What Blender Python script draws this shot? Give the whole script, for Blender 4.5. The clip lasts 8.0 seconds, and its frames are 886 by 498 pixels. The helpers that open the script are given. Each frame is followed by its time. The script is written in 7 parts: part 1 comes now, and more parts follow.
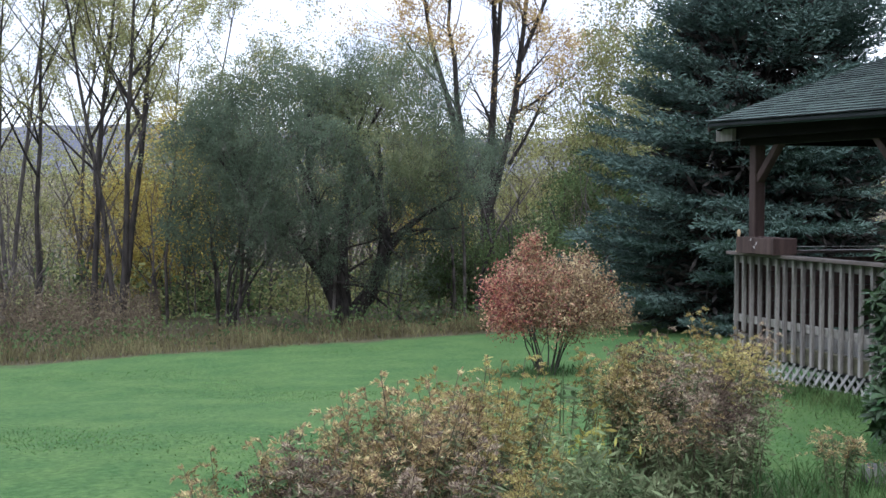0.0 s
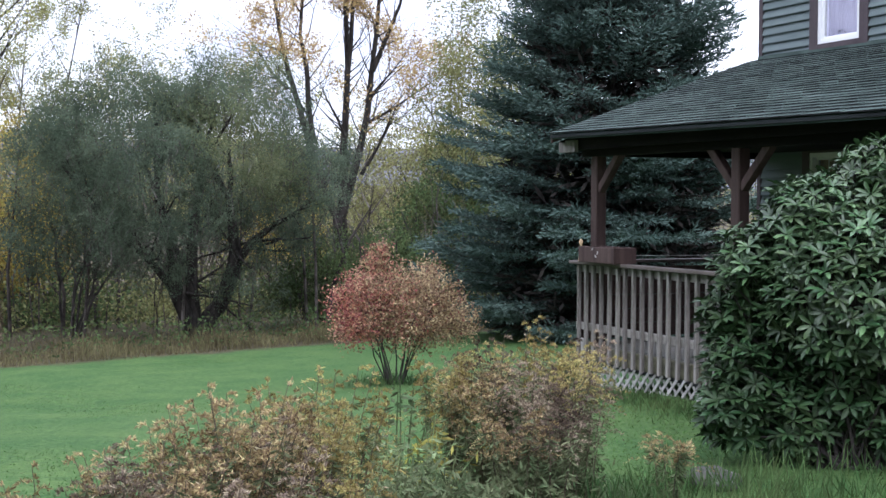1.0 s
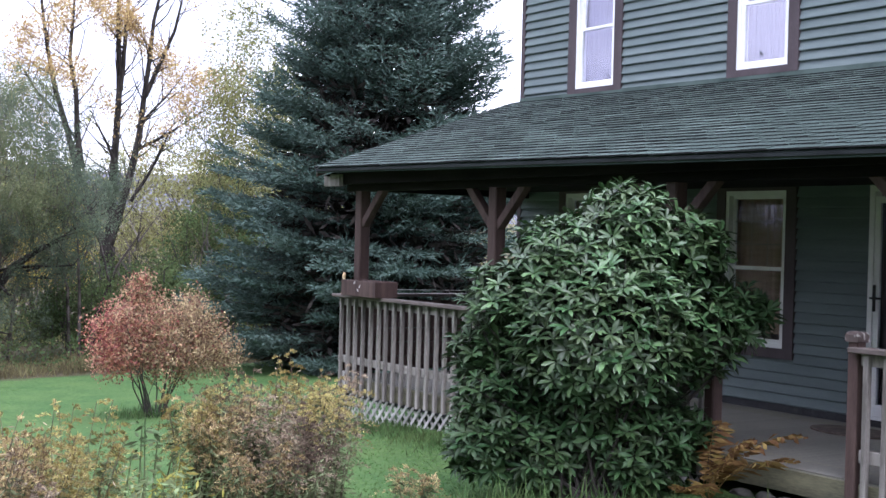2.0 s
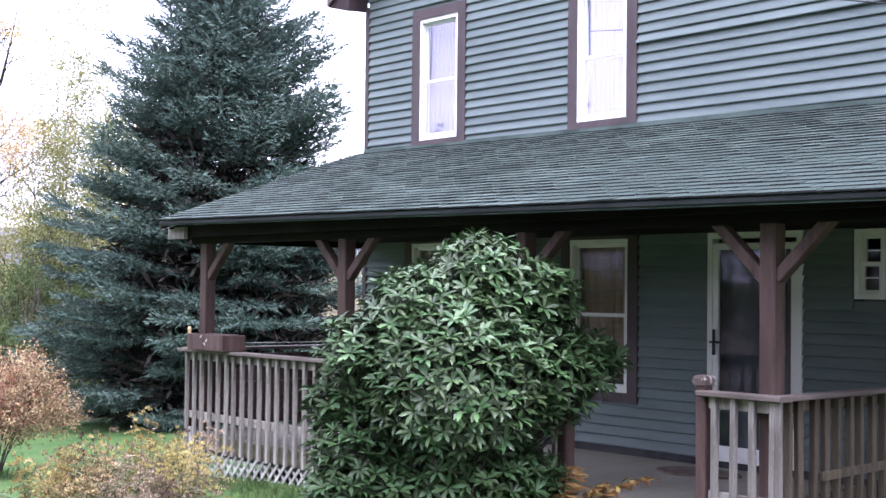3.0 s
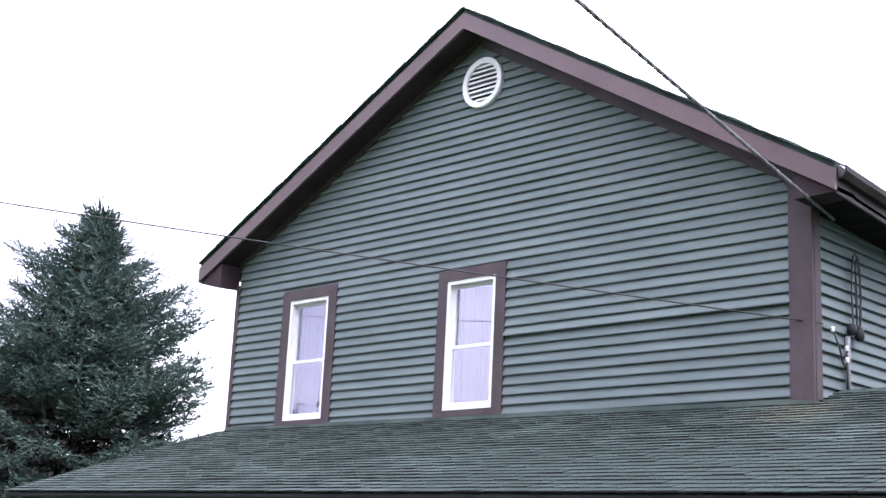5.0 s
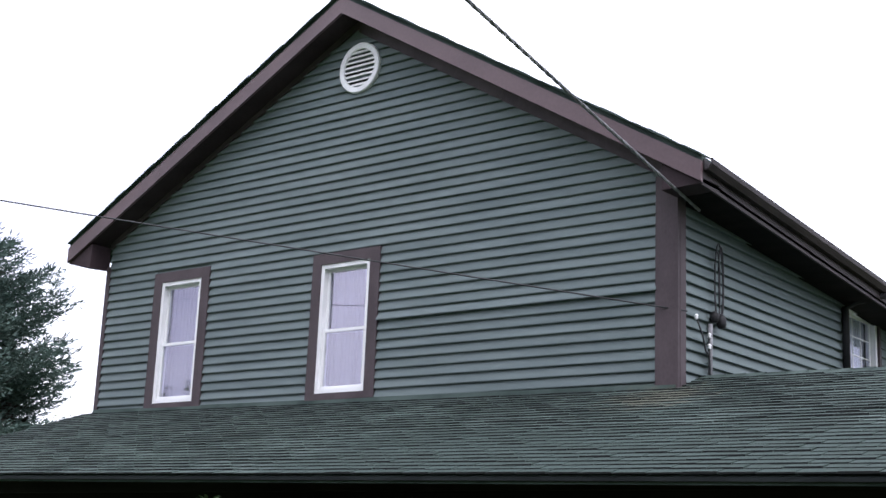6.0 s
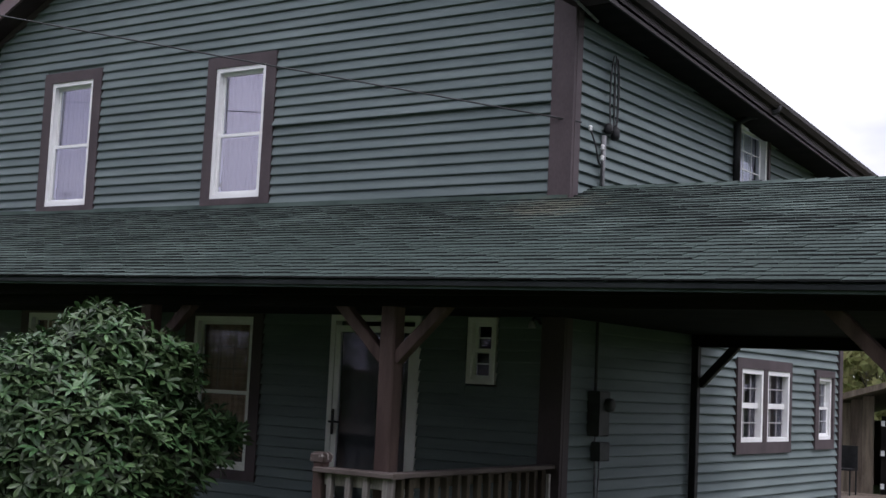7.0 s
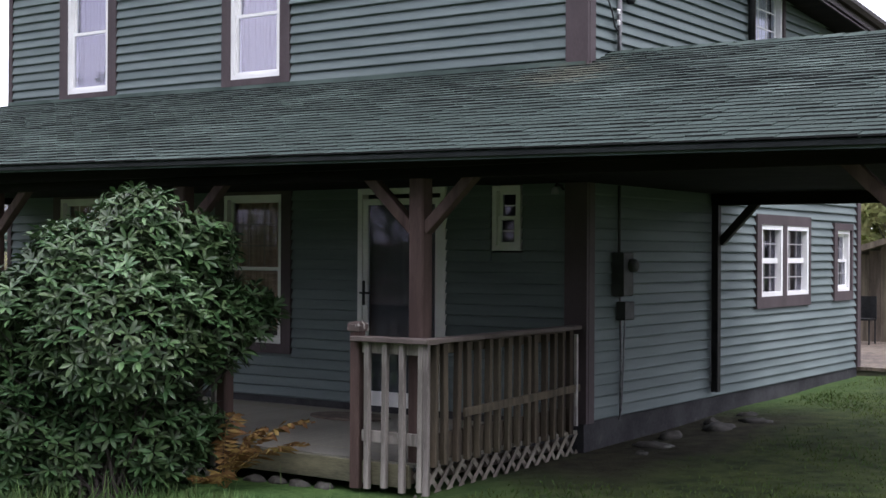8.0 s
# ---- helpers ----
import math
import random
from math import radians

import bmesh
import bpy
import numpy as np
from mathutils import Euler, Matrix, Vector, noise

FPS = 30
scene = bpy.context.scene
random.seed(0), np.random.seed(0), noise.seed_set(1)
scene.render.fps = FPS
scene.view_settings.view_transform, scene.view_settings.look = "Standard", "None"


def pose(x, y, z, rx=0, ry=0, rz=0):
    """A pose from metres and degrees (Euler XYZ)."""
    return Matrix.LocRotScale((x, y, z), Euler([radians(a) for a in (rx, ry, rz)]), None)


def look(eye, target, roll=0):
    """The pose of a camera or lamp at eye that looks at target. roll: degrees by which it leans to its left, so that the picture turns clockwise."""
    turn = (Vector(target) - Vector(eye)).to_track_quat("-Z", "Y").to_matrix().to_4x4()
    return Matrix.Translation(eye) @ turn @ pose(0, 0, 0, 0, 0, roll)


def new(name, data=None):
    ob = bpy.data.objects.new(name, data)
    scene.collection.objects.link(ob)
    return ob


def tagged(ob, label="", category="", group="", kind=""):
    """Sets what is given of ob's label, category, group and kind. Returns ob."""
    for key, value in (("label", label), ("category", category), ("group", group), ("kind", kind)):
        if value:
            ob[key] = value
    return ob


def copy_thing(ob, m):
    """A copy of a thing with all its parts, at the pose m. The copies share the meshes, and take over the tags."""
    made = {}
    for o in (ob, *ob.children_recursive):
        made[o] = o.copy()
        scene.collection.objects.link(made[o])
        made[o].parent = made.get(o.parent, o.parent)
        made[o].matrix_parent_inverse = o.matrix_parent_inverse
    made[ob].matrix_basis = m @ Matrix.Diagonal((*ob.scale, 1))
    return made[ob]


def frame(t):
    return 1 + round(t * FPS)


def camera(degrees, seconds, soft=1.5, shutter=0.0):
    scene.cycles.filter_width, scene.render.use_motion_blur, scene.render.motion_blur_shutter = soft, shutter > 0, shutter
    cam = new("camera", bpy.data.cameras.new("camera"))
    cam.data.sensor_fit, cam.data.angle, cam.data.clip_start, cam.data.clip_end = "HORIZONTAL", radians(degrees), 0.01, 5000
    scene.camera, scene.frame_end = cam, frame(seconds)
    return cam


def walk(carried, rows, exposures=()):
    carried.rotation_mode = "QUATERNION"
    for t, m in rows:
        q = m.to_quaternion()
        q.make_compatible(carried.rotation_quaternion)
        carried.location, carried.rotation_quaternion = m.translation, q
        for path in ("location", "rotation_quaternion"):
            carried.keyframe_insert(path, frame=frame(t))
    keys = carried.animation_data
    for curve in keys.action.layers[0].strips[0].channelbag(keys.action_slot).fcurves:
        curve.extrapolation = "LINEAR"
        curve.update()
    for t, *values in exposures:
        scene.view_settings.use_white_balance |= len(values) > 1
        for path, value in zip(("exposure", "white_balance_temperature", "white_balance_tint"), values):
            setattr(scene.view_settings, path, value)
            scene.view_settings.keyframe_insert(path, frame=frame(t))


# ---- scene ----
cam = camera(36.2, 8.0, soft=1.52)
PATH = [
    (0, (5.51, -10.172, 1.828), (3.604, -9.572, 1.745), 0.1),
    (0.5, (5.519, -10.138, 1.831), (3.658, -9.409, 1.765), 0.1),
    (1, (5.566, -10.058, 1.829), (3.733, -9.261, 1.761), 0.2),
    (1.5, (5.711, -9.975, 1.847), (3.943, -9.041, 1.806), 1.8),
    (2, (5.724, -9.941, 1.862), (4.043, -8.858, 1.844), 1.5),
    (2.2, (5.711, -9.939, 1.879), (4.068, -8.798, 1.874), 0.5),
    (3.3, (5.654, -10.179, 1.877), (4.138, -8.877, 1.962), 1.2),
    (3.5, (5.649, -10.188, 1.913), (4.12, -8.907, 2.062), 1.6),
    (4, (5.678, -10.206, 1.91), (4.164, -8.932, 2.202), 2.4),
    (4.5, (5.706, -10.244, 1.958), (4.23, -8.955, 2.354), 3.3),
    (4.7, (5.661, -10.204, 1.931), (4.23, -8.878, 2.371), 3.2),
    (5.8, (5.634, -10.301, 1.866), (4.391, -8.809, 2.344), 2.3),
    (6, (5.693, -10.306, 1.861), (4.471, -8.792, 2.324), 2.4),
    (6.5, (5.646, -10.303, 1.892), (4.545, -8.665, 2.223), 2.9),
    (7, (5.76, -10.247, 1.822), (4.633, -8.607, 2.019), 2.7),
    (7.5, (5.83, -10.351, 1.815), (4.666, -8.727, 1.899), 1.6),
    (8, (5.843, -10.505, 1.811), (4.695, -8.867, 1.816), 0.3),
]
EXPOSURES = [
    (0, 0.10, 5650, 10), (1.0, 0.18, 5700, 14), (1.5, 0.38, 5700, 16), (2.2, 0.68, 5700, 20), (3.3, 1.28, 5750, 26), (4.0, 1.20, 5750, 25), (4.5, 0.90, 5850, 24), (4.7, 0.81, 5900, 23),
    (5.8, 0.14, 6000, 16), (6.5, -0.30, 6100, 16), (7.0, -0.52, 6150, 17), (7.5, -0.22, 6150, 17), (8.0, 0.05, 6150, 17),
]
walk(cam, [(t, look(eye, target, roll)) for t, eye, target, roll in PATH], EXPOSURES)
CLOUD = 1.25
SUN = 2.2


# ---------- world, sun ----------
def build_world():
    w = bpy.data.worlds.new("sky")
    scene.world = w
    w.use_nodes = True
    nt = w.node_tree
    nt.nodes.clear()
    out = nt.nodes.new("ShaderNodeOutputWorld")
    bg = nt.nodes.new("ShaderNodeBackground")
    sky = nt.nodes.new("ShaderNodeTexSky")
    sky.sky_type = "NISHITA"
    sky.sun_disc = False
    sky.sun_elevation = radians(60.4)
    sky.sun_rotation = radians(111)
    co = nt.nodes.new("ShaderNodeTexCoord")
    mp = nt.nodes.new("ShaderNodeMapping")
    mp.inputs["Scale"].default_value = (1.0, 1.0, 2.6)
    mp.inputs["Location"].default_value = (3.1, 0.7, 0.0)
    n1 = nt.nodes.new("ShaderNodeTexNoise")
    n1.inputs["Scale"].default_value = 2.6
    n1.inputs["Detail"].default_value = 6
    n1.inputs["Roughness"].default_value = 0.55
    ramp = nt.nodes.new("ShaderNodeValToRGB")
    ramp.color_ramp.elements[0].position = 0.37
    ramp.color_ramp.elements[0].color = (0.58, 0.59, 0.69, 1)
    ramp.color_ramp.elements[1].position = 0.57
    ramp.color_ramp.elements[1].color = (1.0, 1.0, 1.03, 1)
    sc = nt.nodes.new("ShaderNodeVectorMath")
    sc.operation = "SCALE"
    sc.inputs["Scale"].default_value = 0.10
    sc2 = nt.nodes.new("ShaderNodeVectorMath")
    sc2.operation = "SCALE"
    sc2.inputs["Scale"].default_value = CLOUD
    mix = nt.nodes.new("ShaderNodeMix")
    mix.data_type = "RGBA"
    mix.inputs[0].default_value = 0.9
    L = nt.links.new
    L(co.outputs["Generated"], mp.inputs["Vector"])
    L(mp.outputs[0], n1.inputs["Vector"])
    L(n1.outputs["Fac"], ramp.inputs[0])
    L(sky.outputs[0], sc.inputs[0])
    sep = nt.nodes.new("ShaderNodeSeparateXYZ")
    el = nt.nodes.new("ShaderNodeMapRange")
    el.inputs["From Min"].default_value, el.inputs["From Max"].default_value = 0.0, 1.0
    el.inputs["To Min"].default_value, el.inputs["To Max"].default_value = 1.25, 3.1
    L(co.outputs["Generated"], sep.inputs[0])
    L(sep.outputs["Z"], el.inputs["Value"])
    grad = nt.nodes.new("ShaderNodeVectorMath")
    grad.operation = "SCALE"
    L(ramp.outputs[0], grad.inputs[0])
    L(el.outputs[0], grad.inputs["Scale"])
    L(grad.outputs[0], sc2.inputs[0])
    L(sc.outputs[0], mix.inputs[6])
    L(sc2.outputs[0], mix.inputs[7])
    L(mix.outputs[2], bg.inputs["Color"])
    L(bg.outputs[0], out.inputs["Surface"])


build_world()
sun = new("sun", bpy.data.lights.new("sun", "SUN"))
sun.data.energy = SUN
sun.data.angle = radians(40)
sun.data.color = (1.0, 0.96, 0.9)
sun.matrix_world = look((17, -6.5, 32), (0, 0, 0))


# ---------- materials ----------
def material(name, c1, c2, scale=4.0, fine=60.0, rough=0.7, metal=0.0, bump=0.15, vary=0.0, island=0.0, stretch=(1, 1, 1), translucent=0.0, spec=0.5, spots=None, band=(0.35, 0.65)):
    """Two-scale noise between two colours, with fine relief; vary: by object, island: by loose piece."""
    m = bpy.data.materials.new(name)
    m.use_nodes = True
    nt = m.node_tree
    N, L = nt.nodes.new, nt.links.new
    b = nt.nodes["Principled BSDF"]
    b.inputs["Roughness"].default_value = rough
    b.inputs["Metallic"].default_value = metal
    b.inputs["Specular IOR Level"].default_value = spec
    co = N("ShaderNodeTexCoord")
    mp = N("ShaderNodeMapping")
    mp.inputs["Scale"].default_value = stretch
    L(co.outputs["Object"], mp.inputs["Vector"])
    na = N("ShaderNodeTexNoise")
    na.inputs["Scale"].default_value = scale
    na.inputs["Detail"].default_value = 5
    L(mp.outputs[0], na.inputs["Vector"])
    nb = N("ShaderNodeTexNoise")
    nb.inputs["Scale"].default_value = fine
    nb.inputs["Detail"].default_value = 3
    L(mp.outputs[0], nb.inputs["Vector"])
    add = N("ShaderNodeMath")
    add.operation = "MULTIPLY_ADD"
    add.inputs[1].default_value = 0.35
    L(nb.outputs["Fac"], add.inputs[0])
    sub = N("ShaderNodeMath")
    sub.operation = "SUBTRACT"
    sub.inputs[1].default_value = 0.175
    L(na.outputs["Fac"], sub.inputs[0])
    L(sub.outputs[0], add.inputs[2])
    ramp = N("ShaderNodeValToRGB")
    ramp.color_ramp.elements[0].position = band[0]
    ramp.color_ramp.elements[1].position = band[1]
    ramp.color_ramp.elements[0].color = (*c1, 1)
    ramp.color_ramp.elements[1].color = (*c2, 1)
    L(add.outputs[0], ramp.inputs[0])
    col = ramp.outputs[0]
    if spots:
        nc = N("ShaderNodeTexNoise")
        nc.inputs["Scale"].default_value = spots[1]
        nc.inputs["Detail"].default_value = 6
        L(co.outputs["Object"], nc.inputs["Vector"])
        r2 = N("ShaderNodeValToRGB")
        r2.color_ramp.elements[0].position = spots[2]
        r2.color_ramp.elements[1].position = spots[2] + 0.1
        L(nc.outputs["Fac"], r2.inputs[0])
        mx = N("ShaderNodeMix")
        mx.data_type = "RGBA"
        L(r2.outputs[0], mx.inputs[0])
        L(col, mx.inputs[6])
        mx.inputs[7].default_value = (*spots[0], 1)
        col = mx.outputs[2]
    if vary or island:
        hs = N("ShaderNodeHueSaturation")
        if vary:
            rnd = N("ShaderNodeObjectInfo").outputs["Random"]
            amount = vary
        else:
            rnd = N("ShaderNodeNewGeometry").outputs["Random Per Island"]
            amount = island
        mr = N("ShaderNodeMapRange")
        mr.inputs["To Min"].default_value = 1 - amount
        mr.inputs["To Max"].default_value = 1 + amount
        L(rnd, mr.inputs["Value"])
        L(mr.outputs[0], hs.inputs["Value"])
        mh = N("ShaderNodeMapRange")
        mh.inputs["To Min"].default_value = 0.5 - 0.05 * amount
        mh.inputs["To Max"].default_value = 0.5 + 0.05 * amount
        L(rnd, mh.inputs["Value"])
        L(mh.outputs[0], hs.inputs["Hue"])
        L(col, hs.inputs["Color"])
        col = hs.outputs[0]
    L(col, b.inputs["Base Color"])
    if bump:
        bp = N("ShaderNodeBump")
        bp.inputs["Strength"].default_value = bump
        bp.inputs["Distance"].default_value = 0.01
        L(add.outputs[0], bp.inputs["Height"])
        L(bp.outputs[0], b.inputs["Normal"])
    if translucent:
        tr = N("ShaderNodeBsdfTranslucent")
        L(col, tr.inputs["Color"])
        ms = N("ShaderNodeMixShader")
        ms.inputs[0].default_value = translucent
        L(b.outputs[0], ms.inputs[1])
        L(tr.outputs[0], ms.inputs[2])
        L(ms.outputs[0], nt.nodes["Material Output"].inputs["Surface"])
    return m


def glass_material(name, gloss):
    m = bpy.data.materials.new(name)
    m.use_nodes = True
    nt = m.node_tree
    N, L = nt.nodes.new, nt.links.new
    nt.nodes.clear()
    out = N("ShaderNodeOutputMaterial")
    tr = N("ShaderNodeBsdfTransparent")
    tr.inputs[0].default_value = (0.9, 0.92, 0.95, 1)
    gl = N("ShaderNodeBsdfGlossy")
    gl.inputs["Roughness"].default_value = 0.02
    gl.inputs["Color"].default_value = (0.84, 0.80, 0.95, 1)
    no = N("ShaderNodeTexNoise")
    no.inputs["Scale"].default_value = 1.3
    bp = N("ShaderNodeBump")
    bp.inputs["Strength"].default_value = 0.03
    L(no.outputs["Fac"], bp.inputs["Height"])
    L(bp.outputs[0], gl.inputs["Normal"])
    ms = N("ShaderNodeMixShader")
    ms.inputs[0].default_value = gloss
    L(tr.outputs[0], ms.inputs[1])
    L(gl.outputs[0], ms.inputs[2])
    L(ms.outputs[0], out.inputs["Surface"])
    return m


def ground_material():
    """Lawn near the house, leaf litter and dead grass towards the woods, worn soil by the side wall."""
    m = bpy.data.materials.new("lawn_ground")
    m.use_nodes = True
    nt = m.node_tree
    N, L = nt.nodes.new, nt.links.new
    b = nt.nodes["Principled BSDF"]
    b.inputs["Roughness"].default_value = 0.95
    b.inputs["Specular IOR Level"].default_value = 0.15
    co = N("ShaderNodeTexCoord")

    def noise_ramp(scale, lo, hi, a, c, detail=6):
        n = N("ShaderNodeTexNoise")
        n.inputs["Scale"].default_value = scale
        n.inputs["Detail"].default_value = detail
        L(co.outputs["Object"], n.inputs["Vector"])
        r = N("ShaderNodeValToRGB")
        r.color_ramp.elements[0].position, r.color_ramp.elements[1].position = lo, hi
        r.color_ramp.elements[0].color, r.color_ramp.elements[1].color = (*a, 1), (*c, 1)
        L(n.outputs["Fac"], r.inputs[0])
        return r.outputs[0], n.outputs["Fac"]

    def blend(fac, a, c):
        x = N("ShaderNodeMix")
        x.data_type = "RGBA"
        L(fac, x.inputs[0])
        L(a, x.inputs[6])
        L(c, x.inputs[7])
        return x.outputs[2]

    lawn, _ = noise_ramp(1.3, 0.35, 0.68, (0.029, 0.074, 0.020), (0.078, 0.124, 0.037), 9)
    lawn2, _ = noise_ramp(16, 0.36, 0.68, (0.020, 0.054, 0.014), (0.082, 0.140, 0.044), 8)
    half, _ = noise_ramp(3, 0.3, 0.7, (0.30, 0.30, 0.30), (0.70, 0.70, 0.70))
    lawn = blend(half, lawn, lawn2)
    litter, _ = noise_ramp(9, 0.3, 0.7, (0.030, 0.027, 0.016), (0.095, 0.078, 0.046))
    soil, _ = noise_ramp(6, 0.3, 0.7, (0.018, 0.018, 0.011), (0.054, 0.050, 0.030), 10)
    wob = N("ShaderNodeTexNoise")
    wob.inputs["Scale"].default_value = 1.6
    wob.inputs["Detail"].default_value = 5
    L(co.outputs["Object"], wob.inputs["Vector"])
    sep = N("ShaderNodeSeparateXYZ")
    L(co.outputs["Object"], sep.inputs[0])

    def math_node(op, a, c):
        x = N("ShaderNodeMath")
        x.operation = op
        for i, v in enumerate((a, c)):
            if isinstance(v, (int, float)):
                x.inputs[i].default_value = v
            else:
                L(v, x.inputs[i])
        return x.outputs[0]

    def step(v, lo, hi):
        r = N("ShaderNodeMapRange")
        r.interpolation_type = "SMOOTHSTEP"
        r.inputs["From Min"].default_value, r.inputs["From Max"].default_value = lo, hi
        L(v, r.inputs["Value"])
        return r.outputs[0]

    off = math_node("MULTIPLY", math_node("SUBTRACT", wob.outputs["Fac"], 0.5), 2.0)
    # woods edge: a line slanting across x = -18
    edge = math_node("ADD", math_node("ADD", sep.outputs["X"], math_node("MULTIPLY", sep.outputs["Y"], 0.2)), off)
    fac = step(math_node("MULTIPLY", edge, -1.0), 18.6, 19.4)
    rough, _ = noise_ramp(5, 0.34, 0.68, (0.022, 0.036, 0.012), (0.070, 0.092, 0.030), 9)
    lawn = blend(step(math_node("ADD", sep.outputs["X"], math_node("MULTIPLY", off, 0.6)), -0.6, 1.2), lawn, rough)
    col = blend(fac, lawn, litter)
    # soil along the side wall and under the weeds
    sx = step(math_node("MULTIPLY", math_node("ADD", math_node("ABSOLUTE", math_node("SUBTRACT", sep.outputs["X"], 0.4), 0), math_node("MULTIPLY", off, 0.5)), -1.0), -1.0, -0.35)
    sy = step(math_node("MULTIPLY", math_node("ABSOLUTE", math_node("SUBTRACT", sep.outputs["Y"], 0.9), 0), -1.0), -3.0, -1.4)
    col = blend(math_node("MULTIPLY", sx, sy), col, soil)
    wx = step(math_node("MULTIPLY", math_node("ABSOLUTE", math_node("ADD", sep.outputs["X"], 1.6), 0), -1.0), -1.5, -0.7)
    wy = step(math_node("MULTIPLY", math_node("ABSOLUTE", math_node("ADD", sep.outputs["Y"], 7.0), 0), -1.0), -2.2, -1.4)
    col = blend(math_node("MULTIPLY", math_node("MULTIPLY", wx, wy), 0.7), col, soil)
    L(col, b.inputs["Base Color"])
    n = N("ShaderNodeTexNoise")
    n.inputs["Scale"].default_value = 35
    n.inputs["Detail"].default_value = 4
    L(co.outputs["Object"], n.inputs["Vector"])
    bp = N("ShaderNodeBump")
    bp.inputs["Strength"].default_value = 0.7
    bp.inputs["Distance"].default_value = 0.03
    L(n.outputs["Fac"], bp.inputs["Height"])
    L(bp.outputs[0], b.inputs["Normal"])
    return m


SIDING = material("green_vinyl_siding", (0.113, 0.142, 0.142), (0.149, 0.182, 0.181), 1.3, 40, 0.65, bump=0.05, vary=0.05, stretch=(0.6, 0.6, 6), spec=0.14)
TRIM = material("brown_painted_trim", (0.058, 0.045, 0.049), (0.082, 0.064, 0.069), 3, 50, 0.6, bump=0.12, stretch=(1, 1, 0.5), spec=0.2)
FASCIA = material("brown_fascia_metal", (0.080, 0.048, 0.053), (0.110, 0.068, 0.073), 1.5, 30, 0.45, bump=0.05)
# soffit brown is darkened to hold the shade under the overhang
SOFFIT = material("shaded_brown_soffit_panel", (0.030, 0.020, 0.023), (0.048, 0.033, 0.037), 2, 40, 0.7, bump=0.1, spec=0.15)
GUTTER = material("dark_brown_gutter", (0.018, 0.014, 0.014), (0.032, 0.025, 0.025), 3, 40, 0.55, bump=0.05, spec=0.2)
POST = material("brown_stained_post", (0.046, 0.029, 0.026), (0.088, 0.058, 0.052), 3, 45, 0.7, bump=0.3, stretch=(3, 3, 0.4), spec=0.2)
# beam and ceiling carry the porch's shade as near-black base colours
BEAM = material("shade_black_beam", (0.0055, 0.005, 0.005), (0.013, 0.011, 0.0105), 3, 40, 0.8, bump=0.25, stretch=(0.4, 2, 2), spec=0.08)
CEIL = material("shade_black_porch_ceiling", (0.006, 0.0055, 0.0055), (0.013, 0.012, 0.0115), 3, 30, 0.85, bump=0.2, spec=0.08)
DRIP = material("dark_slate_metal_edging", (0.011, 0.013, 0.014), (0.020, 0.024, 0.025), 3.0, 60, 0.7, bump=0.1, spec=0.15)
SHINGLE = material("green_asphalt_shingle", (0.031, 0.045, 0.040), (0.066, 0.089, 0.080), 2.2, 180, 0.92, bump=0.4, vary=0.12, spec=0.12, spots=((0.085, 0.088, 0.072), 0.9, 0.70))
SHINGLE_S = material("green_asphalt_shingle_field", (0.031, 0.045, 0.040), (0.066, 0.089, 0.080), 2.2, 180, 0.92, bump=0.4, island=0.12, spec=0.12, spots=((0.085, 0.088, 0.072), 0.9, 0.70))
# asphalt butt colour, black so that it paints the courses' shadow lines
BUTT_SHADE = material("shadow_black_asphalt_edge", (0.012, 0.013, 0.013), (0.026, 0.028, 0.028), 5, 120, 0.95, bump=0.2, spec=0.08)
DECKWOOD = material("weathered_grey_rail_wood", (0.125, 0.113, 0.102), (0.29, 0.265, 0.245), 5, 60, 0.85, bump=0.35, vary=0.22, spec=0.2, stretch=(3, 3, 0.35), spots=((0.10, 0.085, 0.075), 7, 0.62))
RAILTOP = material("brown_rail_cap", (0.06, 0.045, 0.04), (0.125, 0.10, 0.09), 4, 50, 0.75, bump=0.3, stretch=(0.4, 0.4, 3))
RAILBROWN = material("worn_brown_baluster", (0.042, 0.035, 0.026), (0.098, 0.079, 0.058), 5, 60, 0.85, bump=0.35, vary=0.25, spec=0.2, stretch=(3, 3, 0.35), spots=((0.21, 0.18, 0.125), 9, 0.68))
CAPWOOD = material("lichened_brown_cap", (0.05, 0.034, 0.03), (0.10, 0.075, 0.068), 3, 45, 0.8, bump=0.3, spots=((0.42, 0.40, 0.37), 22, 0.56))
FLOORW = material("grey_painted_deck_board", (0.130, 0.126, 0.112), (0.225, 0.215, 0.185), 1.1, 50, 0.75, bump=0.12, vary=0.05, spec=0.2, stretch=(1, 0.5, 1), spots=((0.20, 0.185, 0.12), 1.6, 0.60))
RIMWOOD = material("mossy_step_wood", (0.06, 0.06, 0.04), (0.16, 0.145, 0.09), 3, 50, 0.85, bump=0.3, stretch=(0.4, 1, 2))
LATTICE = material("pale_lattice_wood", (0.25, 0.24, 0.225), (0.45, 0.43, 0.41), 6, 60, 0.85, bump=0.3, vary=0.15)
TANLATTICE = material("weathered_tan_lattice", (0.10, 0.088, 0.072), (0.21, 0.186, 0.155), 6, 60, 0.85, bump=0.3, vary=0.2)
WHITE = material("white_vinyl_frame", (0.72, 0.72, 0.72), (0.82, 0.82, 0.82), 3, 40, 0.4, bump=0.03)
DOORWHITE = material("off_white_door_frame", (0.66, 0.66, 0.64), (0.76, 0.76, 0.74), 3, 40, 0.6, bump=0.05, spec=0.2)
GLASS = glass_material("window_glass", 0.185)
STORM = glass_material("storm_glass", 0.03)
UPGLASS = glass_material("upper_side_glass", 0.10)
SIDEGLASS = glass_material("side_glass", 0.12)
